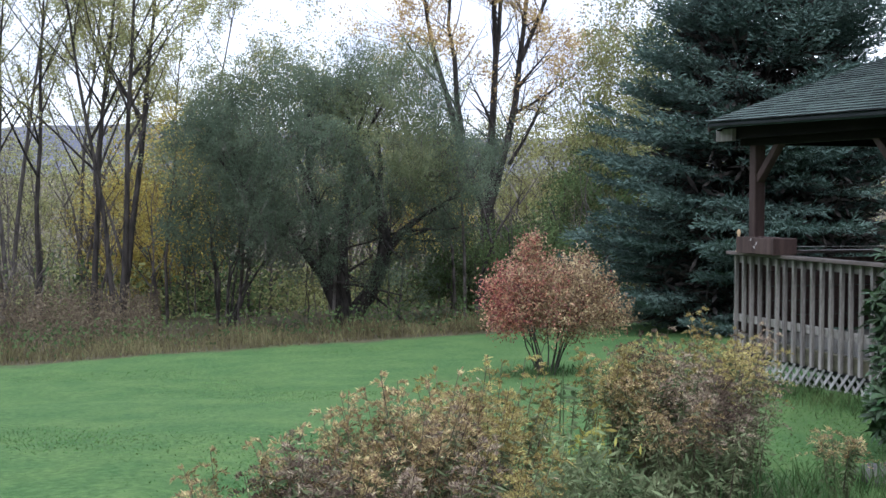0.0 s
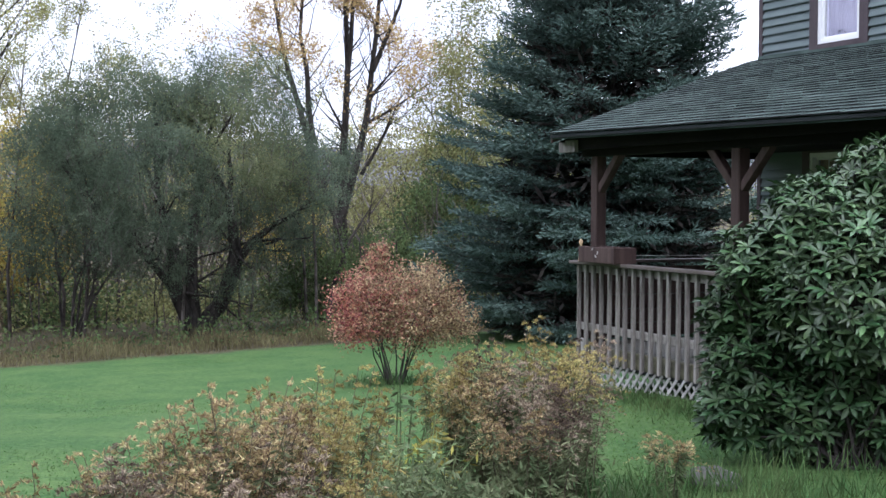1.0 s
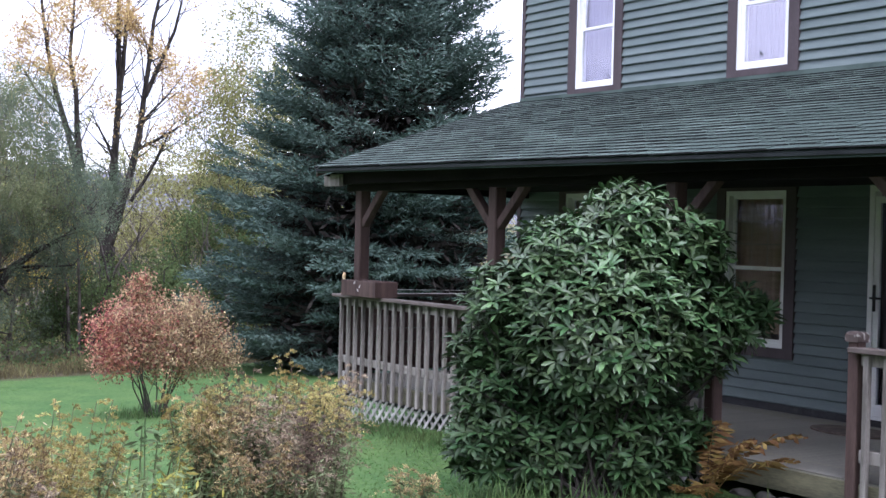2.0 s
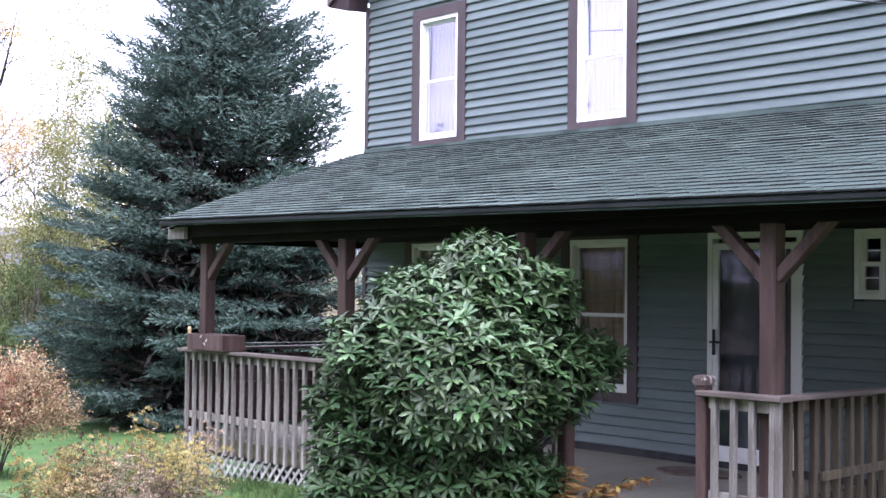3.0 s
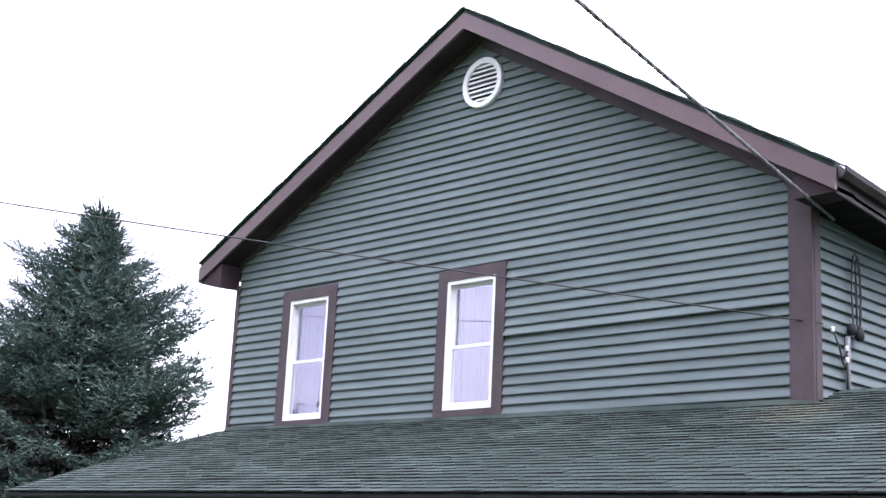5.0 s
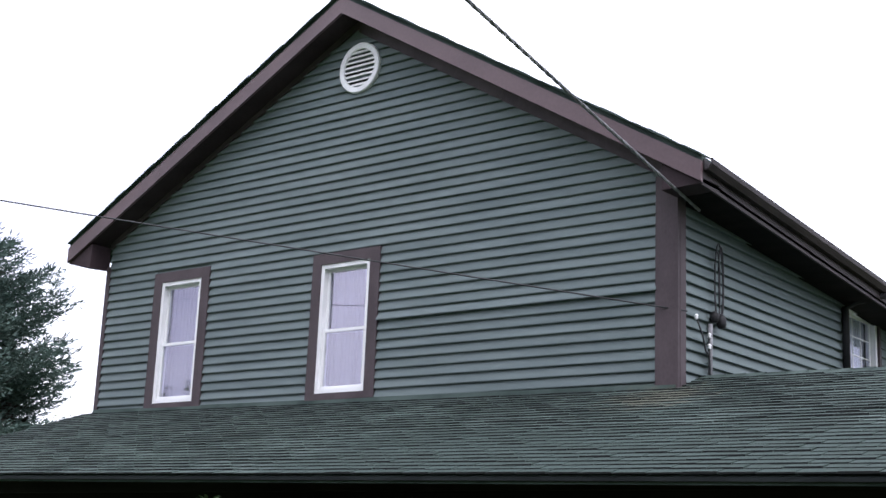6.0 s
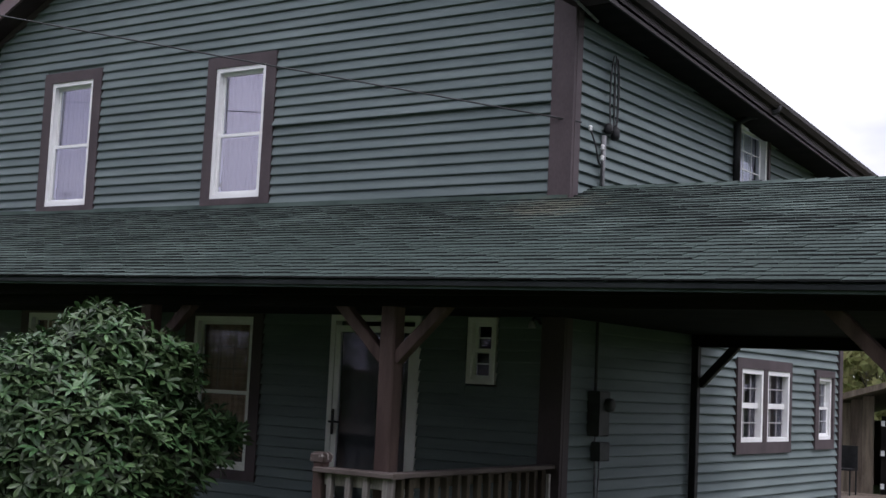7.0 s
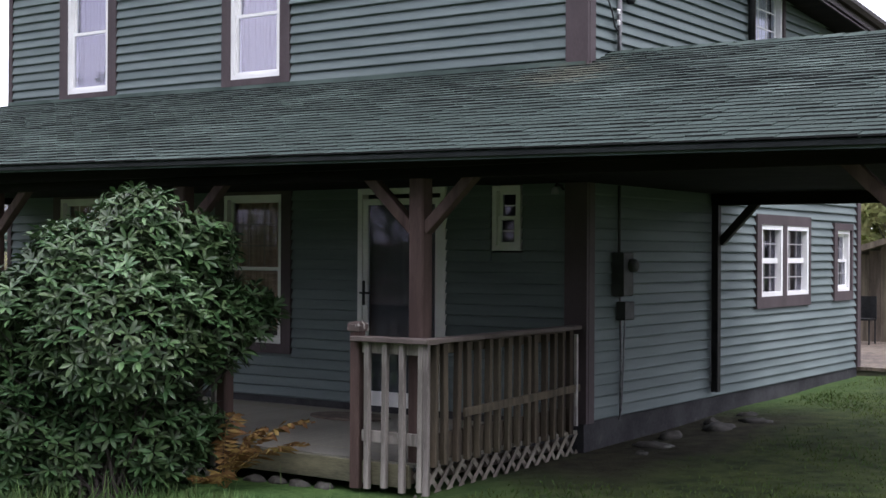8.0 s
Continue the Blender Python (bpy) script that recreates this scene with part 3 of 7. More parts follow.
def build_siding(front, side):
    n = int((RIDGE_Z - BASE) / COURSE)
    trims = [UP_L, UP_R, LOW_L, LOW_M, DOOR, SMALL]
    rnd = random.Random(4)

    def board(place, p0, p1, q0, q1, z0, z1, lip, parent):
        """One lapped board with a dropped lower lip: p0..p1 below, q0..q1 above."""
        prof = [(0.001, z0 + 0.004), (lip - 0.006, z0 + 0.004), (lip - 0.004, z0 - 0.003), (lip, z0), (lip, z0 + 0.010), (0.008, z1 - 0.012), (0.001, z1 - 0.010)]
        k = len(prof)
        vs = [place(p0 if i < 5 else q0, d, z) for i, (d, z) in enumerate(prof)] + [place(p1 if i < 5 else q1, d, z) for i, (d, z) in enumerate(prof)]
        m = Mesh().add(vs, [(i, (i + 1) % k, k + (i + 1) % k, k + i) for i in range(k)] + [tuple(range(k)), tuple(range(2 * k - 1, k - 1, -1))])
        part("siding_board", m, SIDING, parent)

    for i in range(n):
        z0, z1 = BASE + i * COURSE, BASE + (i + 1) * COURSE
        (lo, hi), (lo1, hi1) = gable_span(z0), gable_span(z1)
        if hi1 - lo1 < 0.2:
            break
        lip = 0.029 + rnd.uniform(0, 0.003)
        zm = (z0 + z1) / 2
        for x0, x1 in spans(lo, hi, zm - 0.01, zm + 0.01, trims[:4] + [(a, b, c - 0.04, d + 0.04) for a, b, c, d in trims[4:]]):
            a0 = x0 if x0 != lo else lo1
            a1 = x1 if x1 != hi else hi1
            # one course beside the middle window has sprung a little
            lp = lip + (0.022 if abs(z0 - 4.34) < COURSE / 2 and x0 > -3.6 else 0)
            board(lambda x, d, z: (x, -d, z), x0, x1, a0, a1, z0, z1, lp, front)
    trims = [SIDE_UP, SIDE_A, SIDE_B]
    for i in range(int((CORNER - 0.12 - BASE) / COURSE)):
        z0, z1 = BASE + i * COURSE, BASE + (i + 1) * COURSE
        lip = 0.037 + rnd.uniform(0, 0.003)
        zm = (z0 + z1) / 2
        for y0, y1 in spans(0.10, DEPTH - 0.09, zm - 0.01, zm + 0.01, trims):
            board(lambda y, d, z: (d, y, z), y0, y1, y0, y1, z0, z1, lip, side)


def build_corner_trim(house):
    b = Mesh()
    b.box(-0.175, 0.05, -0.040, -0.002, BASE - 0.02, CORNER + 0.03)
    b.box(0.0, 0.054, -0.002, 0.10, BASE - 0.02, CORNER - 0.15)
    part("corner_board", b, TRIM, house, "brown painted corner board")
    b = Mesh()
    b.box(-W - 0.034, -W + 0.035, -0.034, -0.002, BASE, CORNER + 0.03)
    b.box(-W - 0.034, -W - 0.0, -0.002, 0.10, BASE, CORNER)
    part("corner_board", b, TRIM, house, "brown painted corner board")
    b = Mesh()
    b.box(0.0, 0.056, DEPTH - 0.095, DEPTH + 0.03, BASE, CORNER - 0.3)
    part("corner_board", b, TRIM, house, "brown painted corner board")
    b = Mesh()
    b.box(-0.17, 0.012, -0.012, DEPTH, -0.5, BASE - 0.012)
    b.box(-W, -0.17, -0.012, 0.2, -0.7, BASE - 0.012)
    part("foundation", b, CONCRETE, house, "dark painted concrete foundation wall")


def build_main_roof(house):
    """Gable roof whose right-hand eave sags towards the back."""
    front, back = -0.31, DEPTH + 1.6

    def strip(x0, x1, z0, z1, d0, d1, y0, y1, drop=0.0):
        """A board along the slope: x0..x1, roof heights z0, z1, from d0 to d1 below them."""
        return Mesh().hexa([(x0, y0, z0 - d1), (x1, y0, z1 - d1), (x1, y1, z1 - d1 - drop), (x0, y1, z0 - d1), (x0, y0, z0 - d0), (x1, y0, z1 - d0), (x1, y1, z1 - d0 - drop), (x0, y1, z0 - d0)])

    for sgn, (xe, ze) in ((-1, EAVE_L), (1, EAVE_R)):
        x0, x1, z0, z1 = (xe, RIDGE_X, ze, RIDGE_Z) if sgn < 0 else (RIDGE_X, xe, RIDGE_Z, ze)
        b = Mesh().hexa([(x0, front, z0 - 0.05), (x1, front, z1 - 0.05), (x1, back, z1 - 0.05 - SAG), (x0, back, z0 - 0.05 - SAG), (x0, front, z0), (x1, front, z1), (x1, back, z1 - SAG), (x0, back, z0 - SAG)])
        part("roof_slope", b, SHINGLE, house, "dark green shingled roof slope")
        part("rake_board", strip(x0, x1, z0, z1, 0.05, 0.235, front - 0.022, front + 0.012), FASCIA, house, "brown metal-clad rake board")
        part("soffit", strip(x0, x1, z0, z1, 0.20, 0.22, front + 0.014, 0.0), SOFFIT, house, "brown soffit darkened for its shade")
        # a row of shingle butts that stick out along the rake
        b = Mesh()
        k = 26
        for i in range(k):
            a0, a1 = i / k, (i + 0.97) / k
            p, q, u, w = x0 + (x1 - x0) * a0, x0 + (x1 - x0) * a1, z0 + (z1 - z0) * a0, z0 + (z1 - z0) * a1
            h = 0.012 + 0.006 * (i * 7 % 3)
            b.hexa([(p, front - 0.045, u + 0.002), (q, front - 0.045, w + 0.002), (q, front + 0.2, w + 0.002), (p, front + 0.2, u + 0.002), (p, front - 0.045, u + h), (q, front - 0.045, w + h), (q, front + 0.2, w + h), (p, front + 0.2, u + h)])
        part("shingle_edge", b, SHINGLE_S, house)
        c0, c1 = (-W, RIDGE_X) if sgn < 0 else (RIDGE_X, 0.03)
        f0, f1 = (under(c0), under(RIDGE_X)) if sgn < 0 else (under(RIDGE_X), under(c1))
        part("frieze_board", strip(c0, c1, f0, f1, 0.0, 0.07 if sgn < 0 else 0.14, -0.034, -0.001), TRIM, house, "brown frieze board under the rake")
        # boxed return at the eave's end
        b = Mesh()
        ra, rb, zz = (xe, -W - 0.03, under(-W) - 0.05) if sgn < 0 else (0.03, xe, ze - 0.24)
        zo = ze - 0.235
        if sgn < 0:
            b.hexa([(ra, front + 0.014, zo - 0.01), (rb, front + 0.014, zz - 0.30), (rb, -0.002, zz - 0.30), (ra, -0.002, zo - 0.01), (ra, front + 0.014, zo + 0.02), (rb, front + 0.014, zz), (rb, -0.002, zz), (ra, -0.002, zo + 0.02)])
        else:
            b.hexa([(ra, front + 0.014, zo - 0.015), (rb, front + 0.014, zo - 0.005), (rb, 0.05, zo - 0.005), (ra, 0.05, zo - 0.015), (ra, front + 0.014, under(0.03) - 0.01), (rb, front + 0.014, zo + 0.02), (rb, 0.05, zo + 0.02), (ra, 0.05, under(0.03) - 0.01)])
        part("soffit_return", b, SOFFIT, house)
    x1, eave = EAVE_R
    # eave soffit, near black for its shade, with fascia and gutter along the right side
    b = Mesh()
    b.hexa([(0.0, 0.0, eave - 0.25), (x1, 0.0, eave - 0.25), (x1, back, eave - 0.25 - SAG), (0.0, back, eave - 0.25 - SAG), (0.0, 0.0, eave - 0.22), (x1, 0.0, eave - 0.22), (x1, back, eave - 0.22 - SAG), (0.0, back, eave - 0.22 - SAG)])
    part("soffit", b, BEAM, house, "brown eave soffit blackened for its shade")
    b = Mesh()
    ring = [(0.0, 0.0), (0.0, -0.10), (0.05, -0.10), (0.085, -0.05), (0.085, 0.0), (0.073, 0.0), (0.073, -0.045), (0.046, -0.088), (0.012, -0.088), (0.012, 0.0)]
    vs = [(x1 + p, y, z + q - 0.03) for y, z in ((front + 0.02, eave), (back, eave - SAG)) for p, q in ring]
    k = len(ring)
    b.add(vs, [(i, (i + 1) % k, k + (i + 1) % k, k + i) for i in range(k)] + [tuple(range(k)), tuple(range(2 * k - 1, k - 1, -1))])
    part("gutter", b, GUTTER, house, "dark brown metal rain gutter")
    b = Mesh()
    b.hexa([(x1 - 0.02, front + 0.012, eave - 0.26), (x1, front + 0.012, eave - 0.26), (x1, back, eave - 0.26 - SAG), (x1 - 0.02, back, eave - 0.26 - SAG), (x1 - 0.02, front + 0.012, eave - 0.04), (x1, front + 0.012, eave - 0.04), (x1, back, eave - 0.04 - SAG), (x1 - 0.02, back, eave - 0.04 - SAG)])
    part("fascia", b, GUTTER, house, "brown eave fascia board")
    b = Mesh()
    b.tube([(x1 + 0.05, 3.75, 5.00), (x1 + 0.05, 3.75, 4.94), (0.20, 3.64, 4.88), (0.08, 3.60, 4.80), (0.08, 3.60, 3.2)], 0.04, 8)
    part("downspout", b, DARK, house, "dark metal downspout with an elbow", True)


def window_parts(win, w, h, trim, rows=2, cols=1, sash=0.5, mat=WHITE, grille=None, curtain=None, curtain_to=0.0, tw=0.10, glass=None, proud=0.040, bars=None):
    """A double-hung window in its own space: x along the wall, y out of the wall towards the back, z up, from the trim's lower left."""
    tl, tr, tb, tt = trim
    if tw:
        for a, b_, ww, hh in (((0, 0), (w, tb), 0, 0), ((0, h - tt), (w, h), 0, 0), ((0, tb), (tl, h - tt), 0, 0), ((w - tr, tb), (w, h - tt), 0, 0)):
            m = Mesh()
            m.box(a[0], b_[0], -proud, 0.02, a[1], b_[1])
            part("trim_board", m, TRIM, win, "brown painted trim board")
    x0, x1, z0, z1 = tl, w - tr, tb, h - tt
    f = 0.045
    m = Mesh()
    m.box(x0, x0 + f, -0.028, 0.09, z0, z1)
    m.box(x1 - f, x1, -0.028, 0.09, z0, z1)
    m.box(x0 + f, x1 - f, -0.028, 0.09, z0, z0 + f)
    m.box(x0 + f, x1 - f, -0.028, 0.09, z1 - f, z1)
    part("window_frame", m, mat, win)
    zm = z0 + (z1 - z0) * sash
    for name, a, b_, yy in (("lower_sash", z0 + f, zm + 0.02, 0.004), ("upper_sash", zm - 0.02, z1 - f, 0.034)):
        g = 0.034
        m = Mesh()
        m.box(x0 + f, x0 + f + g, yy, yy + 0.028, a, b_)
        m.box(x1 - f - g, x1 - f, yy, yy + 0.028, a, b_)
        m.box(x0 + f + g, x1 - f - g, yy, yy + 0.028, a, a + g)
        m.box(x0 + f + g, x1 - f - g, yy, yy + 0.028, b_ - g, b_)
        s = part(name, m, mat, win)
        m = Mesh()
        m.box(x0 + f + g, x1 - f - g, yy + 0.012, yy + 0.016, a + g, b_ - g)
        p = part("pane", m, glass or (GLASS if mat is WHITE else STORM), s, "clear window glass")
        p.visible_shadow = False
        if grille and (name in grille):
            nx, nz = grille[name]
            m = Mesh()
            for i in range(1, nx):
                x = x0 + f + g + (x1 - x0 - 2 * f - 2 * g) * i / nx
                m.box(x - 0.006, x + 0.006, yy + 0.004, yy + 0.011, a + g, b_ - g)
            for i in range(1, nz):
                z = a + g + (b_ - a - 2 * g) * i / nz
                m.box(x0 + f + g, x1 - f - g, yy + 0.003, yy + 0.011, z - 0.006, z + 0.006)
            part("muntin", m, bars or mat, s)
    if curtain:
        m = Mesh()
        k = 40
        top, bot = z1 - 0.02, z0 + f + (z1 - z0) * curtain_to
        vs = []
        for i in range(k + 1):
            x = x0 + (x1 - x0) * i / k
            y = 0.13 + 0.012 * math.sin(i * 1.35) + 0.006 * math.sin(i * 2.9)
            vs += [(x, y, bot), (x, y, top)]
        m.add(vs, [(2 * i, 2 * i + 2, 2 * i + 3, 2 * i + 1) for i in range(k)])
        part("curtain", m, curtain, win)


def build_windows(house):
    def front(hole, name, label, trim, **kw):
        win = thing(name, (hole[0], 0, hole[2]), label, "window", kind="structure")
        window_parts(win, hole[1] - hole[0], hole[3] - hole[2], trim, **kw)
        return win

    lab = "white double-hung window with brown trim boards"
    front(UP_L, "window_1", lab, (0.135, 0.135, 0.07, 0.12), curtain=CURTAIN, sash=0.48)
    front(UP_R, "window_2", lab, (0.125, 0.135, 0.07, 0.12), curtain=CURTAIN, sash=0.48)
    porch = {"upper_sash": (4, 2)}
    front(LOW_L, "window_3", lab, (0.12, 0.12, 0.10, 0.11), mat=DOORWHITE, grille=porch, curtain=BLIND, curtain_to=0.35)
    front(LOW_M, "window_4", "tall window with a half-drawn tan blind", (0.12, 0.13, 0.10, 0.10), mat=DOORWHITE, grille={"upper_sash": (3, 3)}, curtain=BLIND, curtain_to=0.05, bars=DIMBAR)
    front(SMALL, "window_5", "small narrow window with an off-white frame", (0.02, 0.02, 0.02, 0.02), mat=DOORWHITE, grille={"lower_sash": (1, 2), "upper_sash": (1, 2)}, tw=0)

    def side(hole, name, label, trim, split=None, **kw):
        y0, y1, z0, z1 = hole
        win = thing(name, (0, y0, z0), label, "window", kind="structure")
        win.rotation_euler = (0, 0, radians(90))
        if not split:
            window_parts(win, y1 - y0, z1 - z0, trim, **kw)
            return
        # two windows in one surround
        w, h = y1 - y0, z1 - z0
        tl, tr, tb, tt = trim
        for x0, x1, a, b_ in ((0, w, 0, tb), (0, w, h - tt, h), (0, tl, tb, h - tt), (w - tr, w, tb, h - tt), (w / 2 - 0.06, w / 2 + 0.06, tb, h - tt)):
            m = Mesh()
            m.box(x0, x1, -0.056, 0.02, a, b_)
            part("trim_board", m, TRIM, win, "brown painted trim board")
        for x0, x1 in ((tl, w / 2 - 0.06), (w / 2 + 0.06, w - tr)):
            leaf = thing("casement", (x0, 0, tb))
            leaf.parent = win
            flat_window(leaf, x1 - x0, h - tb - tt)

    def flat_window(win, w, h):
        """Sashes, panes and bars as direct parts."""
        f = 0.05
        zm = h * 0.5
        m = Mesh()
        m.box(0, f, -0.046, 0.034, 0, h)
        m.box(w - f, w, -0.046, 0.034, 0, h)
        m.box(f, w - f, -0.046, 0.034, 0, f)
        m.box(f, w - f, -0.046, 0.034, h - f, h)
        m.box(f, w - f, 0.0, 0.05, zm - 0.03, zm + 0.03)
        part("window_frame", m, WHITE, win)
        for a, b_ in ((f, zm - 0.03), (zm + 0.03, h - f)):
            m = Mesh()
            m.box(f, w - f, 0.026, 0.03, a, b_)
            p = part("pane", m, SIDEGLASS, win, "clear window glass")
            p.visible_shadow = False
            m = Mesh()
            for i in (1, 2):
                x = f + (w - 2 * f) * i / 3
                m.box(x - 0.006, x + 0.006, 0.014, 0.025, a, b_)
            z = (a + b_) / 2
            m.box(f, w - f, 0.013, 0.025, z - 0.006, z + 0.006)
            part("muntin", m, GREYBAR, win)

    side(SIDE_A, "window_6", "pair of white windows with grilles and brown trim", (0.13, 0.06, 0.13, 0.12), split=2)
    side(SIDE_B, "window_7", "white window with a grille and brown trim", (0.12, 0.06, 0.12, 0.09), grille={"lower_sash": (3, 2), "upper_sash": (3, 2)}, glass=SIDEGLASS, proud=0.056, bars=GREYBAR)
    side(SIDE_UP, "window_8", "white double-hung window beside a downspout", (0.05, 0.05, 0.10, 0.06), glass=UPGLASS, proud=0.056, curtain=SHADE, curtain_to=-0.02, grille={"upper_sash": (3, 3)})


def build_door(house):
    x0, x1, z0, z1 = DOOR
    d = thing("door_1", (x0, 0, z0), "off-white full-glass storm door, shut", "door", kind="structure")
    w, h = x1 - x0, z1 - z0
    m = Mesh()
    m.box(0.0, 0.055, -0.04, 0.06, 0, h)
    m.box(w - 0.055, w, -0.04, 0.06, 0, h)
    m.box(0.055, w - 0.055, -0.04, 0.06, h - 0.055, h)
    m.box(0.055, w - 0.055, -0.03, 0.06, 0, 0.03)
    part("door_frame", m, DOORWHITE, d)
    m = Mesh()
    m.box(0.059, 0.118, -0.03, 0.0, 0.035, h - 0.1)
    m.box(w - 0.118, w - 0.059, -0.03, 0.0, 0.035, h - 0.1)
    m.box(0.118, w - 0.118, -0.03, 0.0, h - 0.16, h - 0.1)
    m.box(0.118, w - 0.118, -0.03, 0.0, 0.035, 0.14)
    leaf = part("door_leaf", m, DOORWHITE, d)
    m = Mesh()
    m.box(0.118, w - 0.118, -0.018, -0.012, 0.14, h - 0.16)
    p = part("pane", m, STORM, leaf, "full-height storm glass")
    p.visible_shadow = False
    m = Mesh()
    m.bar((0.088, -0.055, 0.98), (0.088, -0.055, 1.22), 0.03, 0.02)
    m.bar((0.06, -0.075, 1.10), (0.17, -0.075, 1.10), 0.022, 0.02)
    m.box(0.076, 0.100, -0.075, -0.03, 1.09, 1.11)
    part("handle", m, DARK, leaf, "black lever handle")
    m = Mesh()
    m.box(0.1, w - 0.1, 0.05, 0.09, 0.03, h - 0.1)
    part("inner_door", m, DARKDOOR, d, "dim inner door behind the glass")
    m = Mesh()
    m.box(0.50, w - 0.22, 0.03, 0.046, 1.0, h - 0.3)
    part("door_curtain", m, LACE, d, "white lace curtain darkened for the shade on the inner door")


def build_vent(house):
    v = thing("gable_vent", (-3.87, -0.02, 7.19), "round white louvred gable vent", "vent")
    r = 0.29
    m = Mesh()
    k = 40
    prof = [(r - 0.07, -0.012), (r - 0.065, -0.035), (r - 0.01, -0.04), (r, -0.03), (r, 0.01)]
    vs = [(q * math.cos(2 * math.pi * i / k), y, q * math.sin(2 * math.pi * i / k)) for q, y in prof for i in range(k)]
    m.add(vs, [(j * k + i, j * k + (i + 1) % k, (j + 1) * k + (i + 1) % k, (j + 1) * k + i) for j in range(len(prof) - 1) for i in range(k)])
    part("rim", m, WHITE, v)
    m = Mesh()
    m.add([((r - 0.06) * math.cos(2 * math.pi * i / k), 0.008, (r - 0.06) * math.sin(2 * math.pi * i / k)) for i in range(k)], [tuple(range(k))])
    part("backing", m, DARK, v)
    for i in range(8):
        z = -0.19 + i * 0.054
        half = math.sqrt(max(0.0, (r - 0.062) ** 2 - z * z))
        m = Mesh()
        m.hexa([(-half, -0.03, z - 0.012), (half, -0.03, z - 0.012), (half, -0.022, z - 0.014), (-half, -0.022, z - 0.014), (-half, 0.0, z + 0.026), (half, 0.0, z + 0.026), (half, 0.006, z + 0.024), (-half, 0.006, z + 0.024)])
        part("slat", m, WHITE, v)


house = thing("house", (0, 0, 0), "two-storey dark green clapboard gabled house", "house")
FRONT, SIDE = build_wall_core(house)
build_corner_trim(house)
build_main_roof(house)
build_windows(house)
build_door(house)
build_vent(house)

# ---------- porch and carport ----------
EAVE_Y, EAVE_Z = -2.76, 2.625
EXPO = 0.106
SLOPE = 0.342
RIDGE_Y = 0.45
ROOF_L, ROOF_R = -8.12, 4.25
POST_Y, RAIL_Y = -2.33, -2.50
DECK = 0.25
RAIL = 1.18
POSTS = (-7.80, -5.13, -2.58, -0.09, 3.60)
DIP = 0.0115      # fall of the porch roof for each metre towards the carport


def roof_z(y):
    return EAVE_Z + SLOPE * (y - EAVE_Y) if y <= RIDGE_Y else EAVE_Z + SLOPE * (2 * RIDGE_Y - y - EAVE_Y)


def slab(b, x0, x1, y0, y1, t, lift=0.0):
    z0, z1 = roof_z(y0) + lift, roof_z(y1) + lift
    b.hexa([(x0, y0, z0 - t), (x1, y0, z0 - t), (x1, y1, z1 - t), (x0, y1, z1 - t), (x0, y0, z0), (x1, y0, z0), (x1, y1, z1), (x0, y1, z1)])


